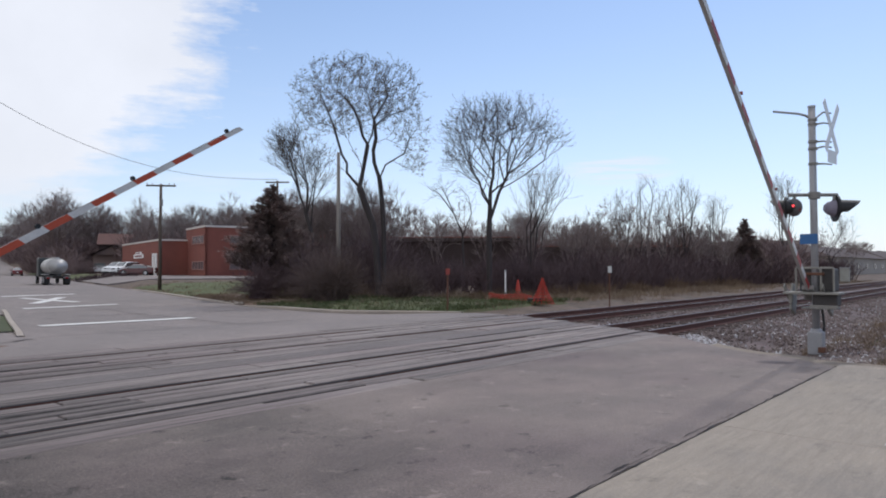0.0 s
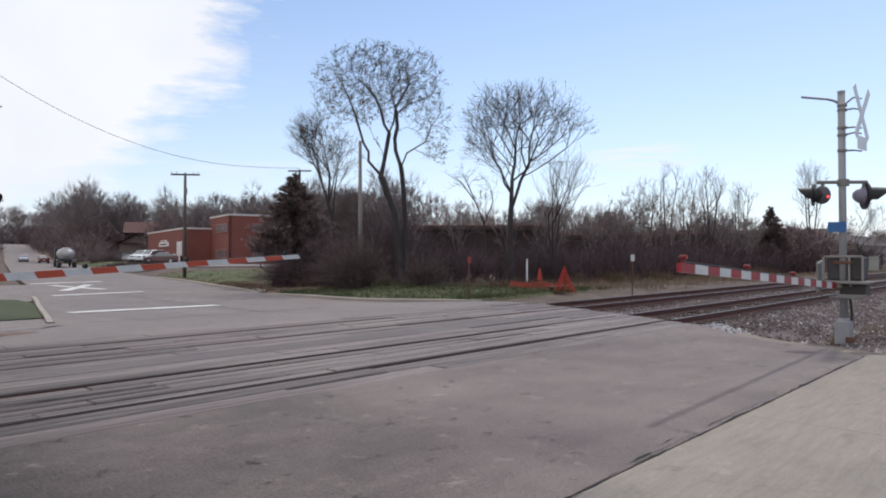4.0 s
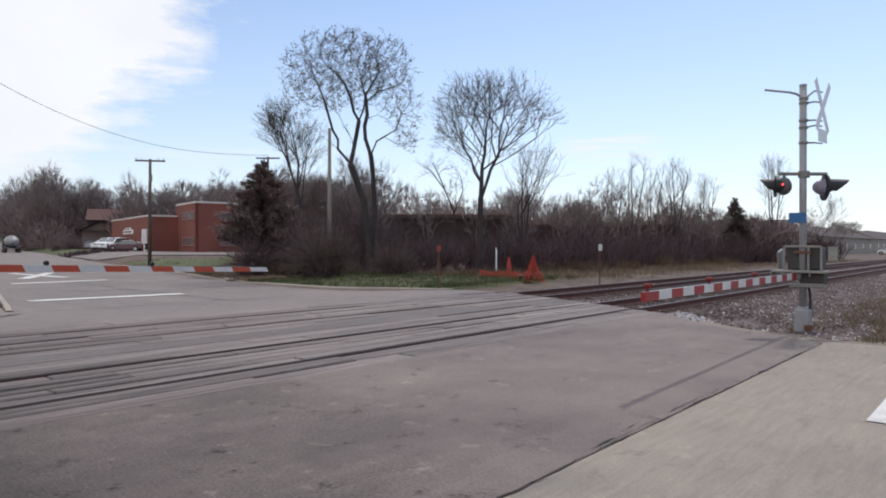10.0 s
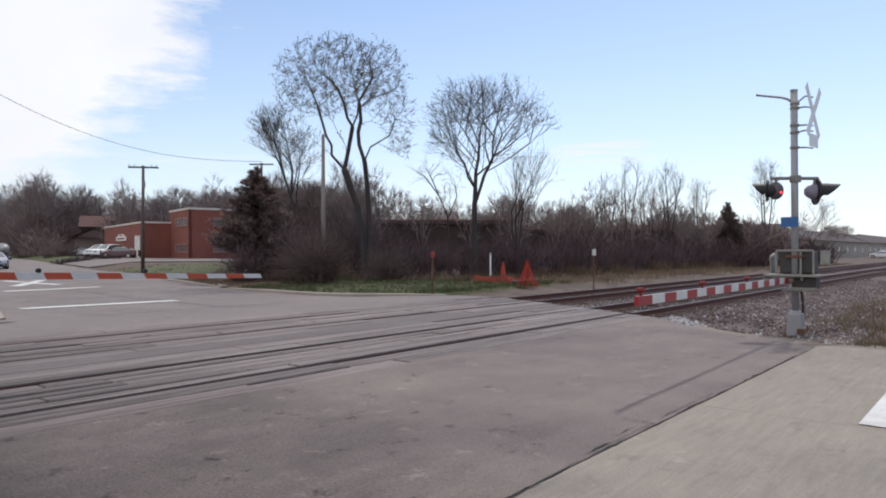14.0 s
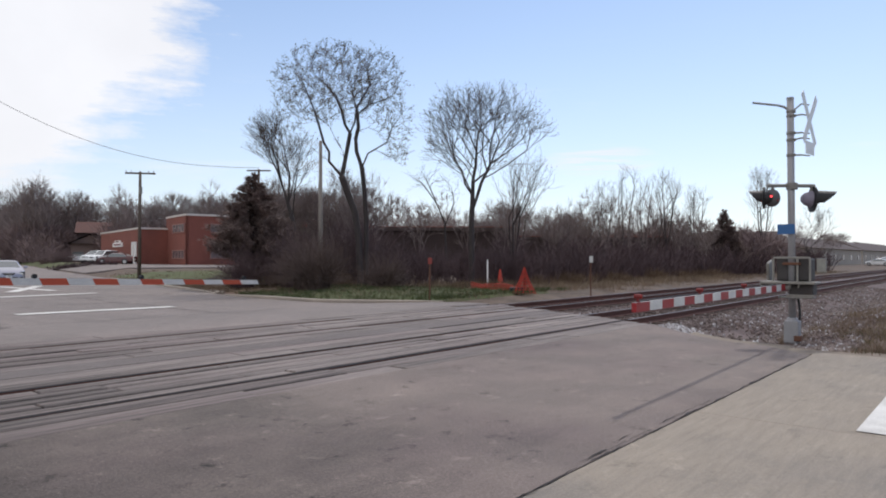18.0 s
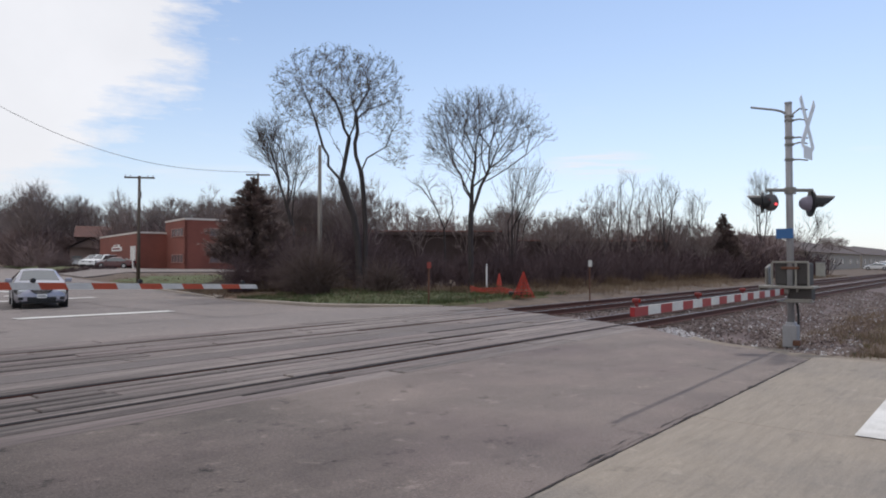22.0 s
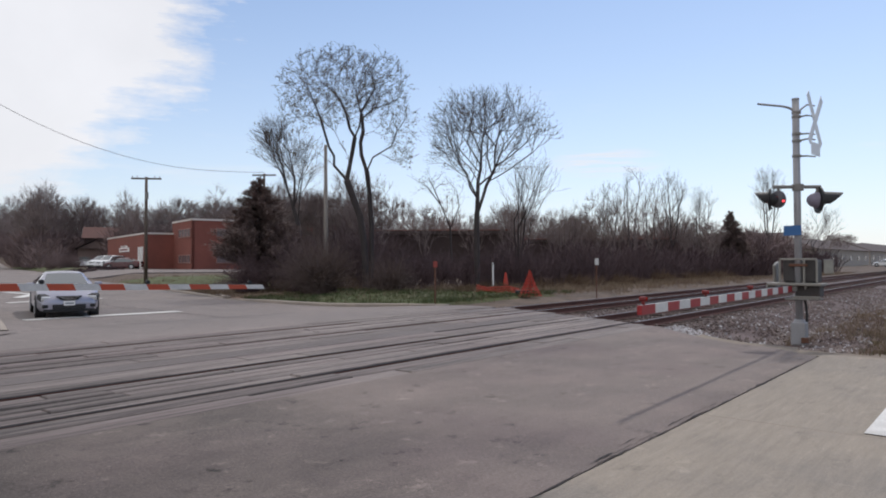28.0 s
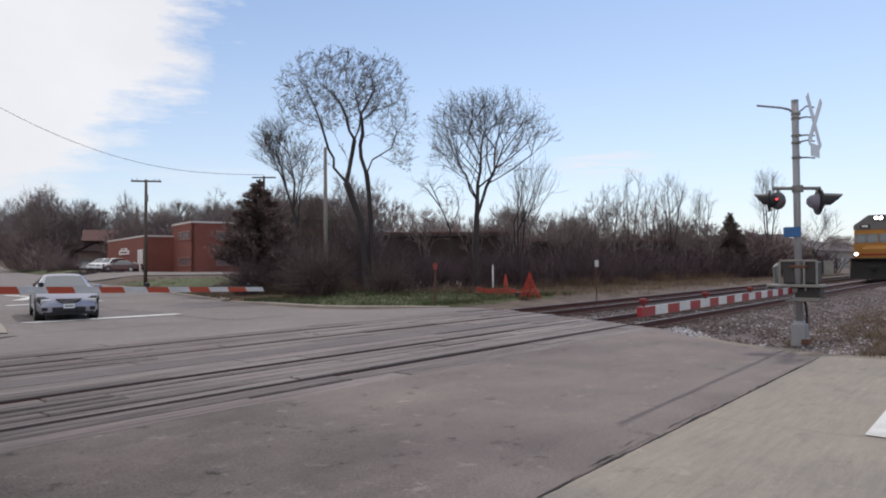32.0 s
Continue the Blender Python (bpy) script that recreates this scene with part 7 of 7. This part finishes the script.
def car(name, label, paint, kind="sedan", length=4.7, width=1.78, height=1.44, lights=True):
    """A car that faces +x, its origin on the ground below its middle."""
    root = tagged(empty(name), label, "car")
    L, hw = length / 2, width / 2
    # stations: x, top z, half width at the top, shoulder z, half width at the shoulder, sill z
    if kind == "sedan":
        st = [(-L, 0.78, 0.62, 0.70, 0.70, 0.36), (-L + 0.08, 0.98, 0.66, 0.84, 0.80, 0.28), (-L + 0.75, 1.08, 0.66, 0.92, 0.87, 0.22), (-L + 1.35, 1.36, 0.56, 0.93, 0.885, 0.20), (-0.25, height, 0.56, 0.92, 0.89, 0.19), (0.35, height - 0.02, 0.56, 0.91, 0.89, 0.19), (0.46, height - 0.065, 0.57, 0.91, 0.89, 0.19), (1.15, 0.99, 0.66, 0.88, 0.885, 0.19), (1.75, 0.88, 0.66, 0.80, 0.875, 0.20), (L - 0.22, 0.76, 0.62, 0.68, 0.82, 0.22), (L - 0.04, 0.62, 0.56, 0.54, 0.74, 0.24), (L, 0.52, 0.50, 0.44, 0.66, 0.28)]
    else:
        st = [(-L, 1.0, 0.60, 0.85, 0.72, 0.40), (-L + 0.06, 1.45, 0.58, 1.0, 0.86, 0.32), (-L + 0.5, height, 0.58, 1.05, 0.90, 0.28), (-0.4, height + 0.02, 0.60, 1.05, 0.91, 0.26), (0.4, height - 0.03, 0.60, 1.04, 0.91, 0.26), (1.15, 1.14, 0.68, 1.0, 0.90, 0.26), (1.8, 1.04, 0.66, 0.92, 0.88, 0.28), (L - 0.15, 0.94, 0.62, 0.80, 0.82, 0.30), (L, 0.72, 0.54, 0.6, 0.70, 0.34)]
    k = hw / 0.89
    rows = []
    for x, zt, wt, zs, ws, zb in st:
        cab = zt > zs + 0.2
        half = [(ws * 0.90, zb), (ws * 1.0, zb + 0.12), (ws * 1.0, (zb + zs) / 2 + 0.05), (ws * 0.985, zs), ((wt + 0.04) if cab else ws * 0.93, zt - (0.07 if cab else 0.03)), (wt * 0.9 if cab else wt, zt - 0.008), (wt * 0.45, zt + 0.012), (0, zt + 0.018)]
        rows.append([(x, y * k, z) for y, z in half] + [(x, -y * k, z) for y, z in reversed(half[:-1])])
    n = len(rows[0])
    V = [v for r in rows for v in r]
    body, panes = [], {"windscreen": [], "rear_window": [], "side_window": [], "side_window.": []}
    for i in range(len(rows) - 1):
        for j in range(n - 1):
            f = (i * n + j, (i + 1) * n + j, (i + 1) * n + j + 1, i * n + j + 1)
            upper = j in (3, n - 5)
            screen = (st[i][1] - st[i][3] > 0.2) != (st[i + 1][1] - st[i + 1][3] > 0.2) and 5 <= j <= n - 7
            sidewin = upper and (st[i][1] - st[i][3] > 0.2 or st[i + 1][1] - st[i + 1][3] > 0.2)
            if screen:
                panes["windscreen" if st[i][0] > 0 else "rear_window"].append(f)
            elif sidewin:
                panes["side_window" if j == 3 else "side_window."].append(f)
            else:
                body.append(f)
    cap0 = tuple(range(n))
    cap1 = tuple((len(rows) - 1) * n + j for j in reversed(range(n)))
    body += [cap0, cap1]
    body.append(tuple([i * n for i in range(len(rows))] + [i * n + n - 1 for i in reversed(range(len(rows)))]))
    b = link("body", V, body, paint, root, smooth=True)
    b.data.set_sharp_from_angle(angle=radians(34))
    for nm, faces in panes.items():
        used = sorted({i for f in faces for i in f})
        at = {i: q for q, i in enumerate(used)}
        link(nm.rstrip("."), [(V[i][0], V[i][1] * 1.002, V[i][2] + 0.002) for i in used], [tuple(at[i] for i in f) for f in faces], M["carglass"], root, smooth=True)
    fx, rx = L - 0.86, -L + 0.92
    r = 0.32 if kind == "sedan" else 0.36
    for x in (fx, rx):
        for s in (1, -1):
            wheel(root, (x, s * (hw - 0.10), r), r, 0.21)
            bm = nb()
            cyl(bm, (x, s * (hw - 0.28), r), (x, s * (hw + 0.003), r), r + 0.055, n=26)
            part("wheel_arch", bm, M["black"], root)
    if lights:
        zf = 0.62 if kind == "sedan" else 0.84
        for s in (1, -1):
            bm = nb()
            box(bm, (L - 0.19, s * hw * 0.68, zf + 0.02), (0.28, 0.46, 0.15), Matrix.Rotation(radians(-s * 24), 4, "Z") @ Matrix.Rotation(radians(24), 4, "Y"), bevel=0.04)
            hl = part("headlight", bm, M["headlamp"], root)
            bm = nb()
            box(bm, (L - 0.205, s * hw * 0.68, zf + 0.015), (0.27, 0.50, 0.180), Matrix.Rotation(radians(-s * 24), 4, "Z") @ Matrix.Rotation(radians(24), 4, "Y"), bevel=0.05)
            part("lamp_surround", bm, M["black"], hl)
            bm = nb()
            box(bm, (L - 0.06, s * hw * 0.66, 0.37), (0.12, 0.30, 0.11), Matrix.Rotation(radians(-s * 20), 4, "Z"), bevel=0.02)
            part("fog_recess", bm, M["black"], root)
            bm = nb()
            box(bm, (0.80, s * (hw + 0.10), 1.0), (0.13, 0.23, 0.15), bevel=0.04)
            part("door_mirror", bm, paint, root)
            bm = nb()
            box(bm, (-L + 0.03, s * hw * 0.66, 0.80), (0.10, 0.36, 0.15), bevel=0.03)
            part("tail_light", bm, M["taillamp"], root)
        bm = nb()
        # grille: five-sided
        Vg = [(L - 0.02, -0.36, zf + 0.06), (L - 0.02, 0.36, zf + 0.06), (L + 0.015, 0.24, zf - 0.06), (L + 0.02, 0, zf - 0.12), (L + 0.015, -0.24, zf - 0.06)]
        Vg += [(x - 0.08, y, z) for x, y, z in Vg]
        gr = link("grille", Vg, [(0, 1, 2, 3, 4), (9, 8, 7, 6, 5)] + [(i, (i + 1) % 5, 5 + (i + 1) % 5, 5 + i) for i in range(5)], M["black"], root)
        for q in range(3):
            box(bm, (L + 0.012, 0, zf + 0.03 - q * 0.045), (0.02, 0.56 - q * 0.14, 0.010))
        part("grille_bar", bm, M["chrome"], gr)
        bm = nb()
        box(bm, (L - 0.14, 0, 0.235), (0.30, width * 0.80, 0.09), bevel=0.03)
        part("lower_lip", bm, M["black"], root)
        bm = nb()
        box(bm, (L - 0.0, 0, 0.35), (0.08, 0.92, 0.14), bevel=0.02)
        part("air_intake", bm, M["black"], root)
        bm = nb()
        box(bm, (L + 0.035, 0, 0.455), (0.012, 0.31, 0.14), bevel=0.004)
        pl = part("number_plate", bm, M["white"], root, "plain pale number plate")
        bm = nb()
        box(bm, (L + 0.043, 0, 0.455), (0.006, 0.24, 0.05))
        part("text_bar", bm, M["loco_grey"], pl)
        bm = nb()
        box(bm, (-L - 0.005, 0, 0.62), (0.012, 0.31, 0.14), bevel=0.004)
        part("number_plate", bm, M["white"], root)
    return root


def tanker():
    """A rigid tank lorry that faces +x, its origin on the ground below its tail."""
    root = tagged(empty("tank_truck"), "dull aluminium tank truck with a dark cab, driving away", "truck")
    bm = nb()
    cyl(bm, (0.2, 0, 1.95), (5.6, 0, 1.95), 0.98, n=28)
    bmesh.ops.bevel(bm, geom=[e for e in bm.edges if abs(e.verts[0].co.x - e.verts[1].co.x) < 1e-4], offset=0.22, segments=3, affect="EDGES")
    bmesh.ops.scale(bm, vec=(1, 1.02, 0.86), space=Matrix.Translation((0, 0, -1.95)), verts=bm.verts)
    part("tank", bm, M["tank"], root, smooth=True)
    for x in (1.2, 2.9, 4.6):
        bm = nb()
        cyl(bm, (x, 0, 2.72), (x, 0, 2.92), 0.28, n=16)
        part("hatch", bm, M["tank"], root)
    bm = nb()
    box(bm, (3.6, 0, 0.86), (8.6, 0.9, 0.22), bevel=0.02)
    part("chassis", bm, M["loco_dark"], root)
    bm = nb()
    box(bm, (7.0, 0, 1.85), (1.9, 2.3, 2.1), bevel=0.15)
    box(bm, (8.4, 0, 1.35), (1.3, 1.9, 1.0), bevel=0.15)
    part("cab", bm, mat("dark_cab_paint", (0.035, 0.04, 0.042), 0.4, own=True), root)
    bm = nb()
    box(bm, (6.04, 0, 2.3), (0.03, 1.7, 0.6), bevel=0.01)
    part("rear_window", bm, M["carglass"], root)
    for s in (1, -1):
        for x in (0.7, 2.0, 8.3):
            wheel(root, (x, s * 1.0, 0.5), 0.5, 0.42 if x < 3 else 0.28)
        bm = nb()
        box(bm, (1.35, s * 1.0, 1.10), (2.6, 0.5, 0.06), bevel=0.02)
        part("mudguard", bm, M["tank"], root)
        bm = nb()
        box(bm, (-0.05, s * 0.85, 0.75), (0.08, 0.3, 0.14), bevel=0.02)
        part("tail_light", bm, M["taillamp"], root)
        bm = nb()
        box(bm, (0.05, s * 0.95, 0.45), (0.03, 0.5, 0.55))
        part("mud_flap", bm, M["black"], root)
    bm = nb()
    box(bm, (-0.02, 0, 0.80), (0.10, 2.2, 0.20), bevel=0.02)
    part("bumper", bm, M["mech"], root)
    return root


def locomotive():
    """A freight engine that faces -x, its origin at rail height below its front coupler."""
    root = tagged(empty("locomotive"), "yellow and grey freight locomotive with lit headlights", "locomotive")
    w = 1.55

    def bx(name, c, s, m_, label="", bevel=0.04, parent=None):
        bm = nb()
        box(bm, c, s, bevel=bevel)
        return part(name, bm, m_, parent or root, label)

    bx("underframe", (11.0, 0, 1.30), (20.6, 2.9, 0.42), M["loco_dark"])
    # pilot with plough
    bm = nb()
    V = [(-0.15, -1.45, 0.16), (-0.15, 1.45, 0.16), (0.25, 1.5, 1.5), (0.25, -1.5, 1.5), (0.6, -1.45, 0.16), (0.6, 1.45, 0.16), (0.6, 1.5, 1.5), (0.6, -1.5, 1.5), (-0.5, 0, 0.14), (-0.1, 0, 0.85)]
    link("pilot", V, [(0, 8, 9), (8, 1, 9), (0, 9, 3), (9, 1, 2), (9, 2, 3), (1, 5, 6, 2), (4, 0, 3, 7), (3, 2, 6, 7), (4, 5, 1, 8, 0)], M["loco_dark"], root, "black steel plough below the nose")
    bm.free()
    bx("coupler", (-0.35, 0, 0.9), (0.5, 0.28, 0.3), M["loco_dark"])
    # walkway front, steps, handrails
    bx("front_platform", (0.55, 0, 1.55), (1.3, 2.9, 0.10), M["loco_dark"])
    for s in (1, -1):
        bx("step_well", (0.75, s * 1.40, 0.95), (0.7, 0.12, 1.1), M["loco_dark"])
        for z in (0.55, 0.85, 1.15):
            bx("step", (0.75, s * 1.38, z), (0.6, 0.22, 0.04), M["loco_grey"], bevel=0.005)
        V, F = [], []
        tube(V, F, [(0.0, s * 1.42, 0.9), (0.0, s * 1.42, 2.5), (0.5, s * 1.42, 2.6), (2.0, s * 1.42, 2.6)], [0.02] * 4, 5)
        link("handrail", V, F, M["loco_yellow"], root)
    # nose
    V = [(1.0, -0.95, 1.6), (1.0, 0.95, 1.6), (0.92, 0.85, 2.25), (0.92, -0.85, 2.25), (1.35, -0.7, 2.42), (1.35, 0.7, 2.42), (2.6, -1.0, 1.6), (2.6, 1.0, 1.6), (2.6, 1.0, 2.38), (2.6, -1.0, 2.38), (2.6, -0.8, 2.52), (2.6, 0.8, 2.52)]
    link("nose", V, [(0, 1, 2, 3), (3, 2, 5, 4), (0, 3, 9, 6), (1, 7, 8, 2), (2, 8, 11, 5), (3, 4, 10, 9), (4, 5, 11, 10), (6, 9, 10, 11, 8, 7)], M["loco_yellow"], root, "yellow short nose")
    bx("nose_band", (0.955, 0, 1.86), (0.06, 1.86, 0.10), M["taillamp"], "thin red band", 0.01)
    # cab
    V = [(2.3, -w, 1.6), (2.3, w, 1.6), (2.3, w, 2.7), (2.3, -w, 2.7), (2.40, -w, 3.66), (2.40, w, 3.66)]
    n = len(V)
    V += [(5.1, y, z) for x, y, z in V]
    F = [(0, 1, 2, 3), (3, 2, 5, 4), (n + 3, n + 2, n + 1, n), (n + 4, n + 5, n + 2, n + 3), (0, 3, n + 3, n), (3, 4, n + 4, n + 3), (1, n + 1, n + 2, 2), (2, n + 2, n + 5, 5), (4, 5, n + 5, n + 4)]
    link("cab", V, F, M["loco_yellow"], root)
    V = [(2.36, -w - 0.04, 3.664), (2.36, w + 0.04, 3.664), (2.38, w + 0.04, 3.98), (2.38, -w - 0.04, 3.98), (2.44, 0.66, 4.70), (2.44, -0.66, 4.70)]
    n = len(V)
    V += [(5.2, y, z) for x, y, z in V]
    link("cab_roof", V, [(0, 1, 2, 3), (3, 2, 4, 5), (n + 3, n + 2, n + 1, n), (n + 5, n + 4, n + 2, n + 3), (0, 3, n + 3, n), (1, n + 1, n + 2, 2), (3, 5, n + 5, n + 3), (2, n + 2, n + 4, 4), (5, 4, n + 4, n + 5), (0, n, n + 1, 1)], M["loco_roof"], root, "dark grey cab roof with sloping shoulders")
    for y in (-1.12, -0.40, 0.40, 1.12):
        q = bx("windscreen", (2.33, y, 3.02), (0.06, 0.60, 0.50), M["carglass"], bevel=0.02)
        bm = nb()
        for dy, dz, sy, sz in ((0, 0.28, 0.70, 0.07), (0, -0.28, 0.70, 0.07), (-0.33, 0, 0.07, 0.56), (0.33, 0, 0.07, 0.56)):
            box(bm, (2.325, y + dy, 3.02 + dz), (0.09, sy, sz))
        part("frame", bm, M["loco_grey"], q)
    for y in (-0.86, 0.86):
        b = bx("number_board", (2.36, y, 3.90), (0.12, 0.62, 0.24), M["black"], bevel=0.02)
        bx("text_bar", (2.295, y, 3.90), (0.01, 0.40, 0.13), M["white"], bevel=0.0, parent=b)
    bx("headlight_housing", (2.36, 0, 4.47), (0.20, 0.66, 0.30), M["black"], bevel=0.04)
    for y in (-0.15, 0.15):
        bm = nb()
        cyl(bm, (2.20, y, 4.47), (2.27, y, 4.47), 0.12, n=16)
        part("headlight", bm, M["lamp_on"], root, "lit white headlight")
    for y in (-1.08, 1.08):
        bx("ditch_light_housing", (0.14, y, 1.88), (0.16, 0.30, 0.30), M["black"])
        bm = nb()
        cyl(bm, (0.02, y, 1.88), (0.07, y, 1.88), 0.11, n=16)
        part("ditch_light", bm, M["lamp_on"], root, "lit white ditch light")
    for s in (1, -1):
        bx("side_window", (3.6, s * (w + 0.01), 3.1), (1.3, 0.05, 0.55), M["carglass"], bevel=0.02)
    # long hood
    bx("long_hood", (12.4, 0, 2.95), (14.4, 1.9, 2.7), M["loco_yellow"], bevel=0.12)
    bx("hood_roof", (12.4, 0, 4.38), (14.4, 1.8, 0.24), M["loco_roof"], bevel=0.08)
    for s in (1, -1):
        bx("radiator", (18.0, s * 0.98, 3.6), (3.6, 0.12, 0.9), M["loco_grey"])
        for i in range(9):
            bx("hood_door", (6.6 + i * 1.15, s * 0.96, 2.7), (1.05, 0.04, 1.7), M["loco_yellow"], bevel=0.01)
        bx("side_stripe", (11.6, s * 1.46, 1.48), (18.5, 0.03, 0.07), M["taillamp"], bevel=0.0)
        V, F = [], []
        tube(V, F, [(5.4, s * 1.45, 2.5), (20.4, s * 1.45, 2.5)], [0.018] * 2, 5)
        for i in range(9):
            tube(V, F, [(5.6 + i * 1.8, s * 1.45, 1.5), (5.6 + i * 1.8, s * 1.45, 2.5)], [0.016] * 2, 5)
        link("handrail", V, F, M["loco_yellow"], root)
    for x in (8.0, 11.0, 16.6, 18.4):
        bm = nb()
        cyl(bm, (x, 0, 4.48), (x, 0, 4.62), 0.6, n=20)
        part("roof_fan", bm, M["loco_roof"], root)
    bx("exhaust_stack", (13.4, 0, 4.6), (0.9, 0.5, 0.3), M["black"])
    bx("horn", (5.6, 0.3, 4.75), (0.5, 0.3, 0.16), M["black"])
    bm = nb()
    cyl(bm, (8.2, 0, 0.75), (14.0, 0, 0.75), 0.62, n=18)
    bmesh.ops.scale(bm, vec=(1, 2.1, 0.9), space=Matrix.Translation((0, 0, -0.75)), verts=bm.verts)
    part("fuel_tank", bm, M["loco_dark"], root)
    for tx in (4.2, 17.8):
        tr = bx("truck_frame", (tx, 0, 0.72), (5.0, 2.5, 0.42), M["loco_dark"])
        for dx in (-1.8, 0, 1.8):
            for s in (1, -1):
                bm = nb()
                cyl(bm, (tx + dx, s * 0.68, 0.50), (tx + dx, s * 0.82, 0.50), 0.50, n=24)
                part("wheel", bm, M["rail"], tr)
                bm = nb()
                box(bm, (tx + dx, s * 1.12, 0.55), (0.5, 0.3, 0.5), bevel=0.05)
                part("axle_box", bm, M["loco_dark"], tr)
    return root


build_poles()
build_trackside()
build_brick()
build_far_houses()
SEDAN = car("sedan", "silver sedan waiting at the lowered gate", M["silver"], height=1.42)
REDCAR = car("hatchback", "small dark red car driving away", M["redcar"], "sedan", 4.3, 1.74, 1.45)
TRUCK = tanker()
TRUCK.scale = (0.88, 0.88, 0.88)
LOCO = locomotive()
LOCO.scale = (1.06, 1.06, 1.06)
for nm, lab, p_, kd, x, y, rz in (("parked_car", "white off-roader parked by the brick building", "whitecar", "suv", 43.40, 95.11, 205), ("parked_car", "white estate car parked by the brick building", "whitecar", "suv", 44.54, 100.03, 205), ("parked_car", "dark maroon sedan parked by the brick building", "maroon", "sedan", 42.16, 88.76, 128), ("parked_car", "pale car parked under distant trees", "whitecar", "sedan", 51.84, 122.60, 160), ("parked_car", "pale car parked beside a distant building", "whitecar", "sedan", 166, 20.5, 90), ("parked_car", "silver car parked beside a distant building", "silver", "sedan", 171, 19.6, 95), ("parked_car", "white off-roader parked beside a distant building", "whitecar", "suv", 178, 20.8, 88), ("parked_car", "dark maroon car parked beside a distant building", "maroon", "sedan", 186, 20.2, 92)):
    c = car(nm, lab, M[p_], kd, 4.7, 1.84, 1.75 if kd == "suv" else 1.45)
    c.matrix_basis = pose(x, y, ground_z(x, y) + 0.03, 0, 0, rz)

build_big_trees()
build_brush()
conifer((22.85, 32.3, 0.1), 6.05, 6.9, 3, "dark brown-green cedar beside the street")
conifer((68.0, 20.9, -0.05), 6.2, 5.4, 4, "dark cedar in the thicket")
build_far_trees()
build_crossing()
build_stones()


# ================= what moves =================
def on_road(x, y, yaw):
    e = 1.2
    a = radians(yaw)
    z1, z0 = ground_z(x + e * math.cos(a), y + e * math.sin(a)), ground_z(x - e * math.cos(a), y - e * math.sin(a))
    return pose(x, y, (z1 + z0) / 2, 0, -math.degrees(math.atan2(z1 - z0, 2 * e)), yaw)


def motions():
    def swing(arm, pivot, heading, sign, rows):
        walk(arm, [(t, Matrix.Translation(pivot) @ Matrix.Rotation(radians(heading), 4, "Z") @ Matrix.Rotation(radians(sign * a), 4, "Y")) for t, a in rows])

    swing(NEAR_ARM, PIVOT_NEAR - NEAR, HEADING_NEAR, 1, ((0, 32.9), (0.5, 27.9), (1.0, 23.04), (1.5, 17.6), (2.0, 12.44), (2.5, 8.2), (3.0, 5.0), (3.5, 4.2), (4.4, 2.6), (5.5, 1.7), (6.0, 1.32), (7.0, 0.6), (9.0, 0.12), (13.0, 0.18), (32.0, 0.18)))
    swing(FAR_ARM, PIVOT_FAR - FAR_BASE, HEADING_FAR, -1, ((0, 31.1), (0.5, 27.2), (1.0, 23.3), (1.5, 19.6), (2.0, 16.0), (2.5, 12.4), (3.0, 9.0), (3.5, 5.9), (4.5, 1.1), (5.5, -1.4), (7.0, -1.6), (32.0, -1.7)))
    # one added glowing disc hops between the side lenses, standing for their alternate flashing
    rows, t, k = [(0.0, 0)], 0.78, 1
    while t < 31.9:
        rows += [(t - 0.04, 1 - k), (t + 0.04, k)]
        t, k = t + 0.7925, 1 - k
    walk(FLASH_DISC, [(t, Matrix.Translation(LAT * SIDE_LENS[k][0] + DEP * -0.135 + Vector((0, 0, SIDE_LENS[k][1])))) for t, k in rows + [(32.0, rows[-1][1])]])
    back = 75 + 180
    walk(SEDAN, [(t, on_road(x, y, h)) for t, x, y, h in (
        (0, 53.5, 184, back), (2, 51.3, 176.5, back), (3.5, 48.6, 167.5, back), (5.5, 46.5, 160, back), (8, 40.0, 136, back), (11, 30.8, 102, back), (14.5, 20.6, 65, back), (16.5, 18.9, 58.0, back), (17, 18.3, 55.6, back), (18, 16.4, 49.4, back),
        (19, 14.75, 43.4, back), (20, 13.25, 38.0, back), (21, 11.6, 32.3, 254), (22, 10.9, 29.4, 253), (23, 10.4, 27.1, 253), (24, 9.9, 25.35, 253), (25, 9.78, 24.95, 253), (27, 9.78, 24.95, 253), (32, 9.78, 24.95, 253))])
    walk(REDCAR, [(t, on_road(x, y, 75)) for t, x, y in ((0, 44.0, 139), (2, 44.6, 141.5), (3.5, 45.4, 144.5), (5.5, 47.4, 152), (6.5, 50, 161.5), (8, 55.2, 180), (11, 67.5, 226), (16, 88, 302), (32, 94, 325))])
    walk(TRUCK, [(t, on_road(x, y, h)) for t, x, y, h in ((0, 25.0, 68.4, 77), (1, 27.1, 76.0, 76), (2, 28.8, 81.8, 76), (3, 30.1, 86.6, 76), (5.5, 34.0, 101.3, 75), (6, 34.4, 103.1, 75), (7, 35.0, 106.8, 75), (8, 35.7, 109.2, 75), (9, 36.4, 111.8, 75), (12, 37.2, 114.5, 75), (16, 39.8, 124, 75), (22, 49, 158, 75), (32, 74, 252, 75))])
    walk(LOCO, [(t, pose(x, TRACKS[0], 0.004)) for t, x in ((0, 60 + 32 * 5.9), (29.5, 73.6), (30.0, 70.9), (30.5, 67.9), (31.0, 64.9), (31.5, 61.9), (32.0, 58.8))])


motions()
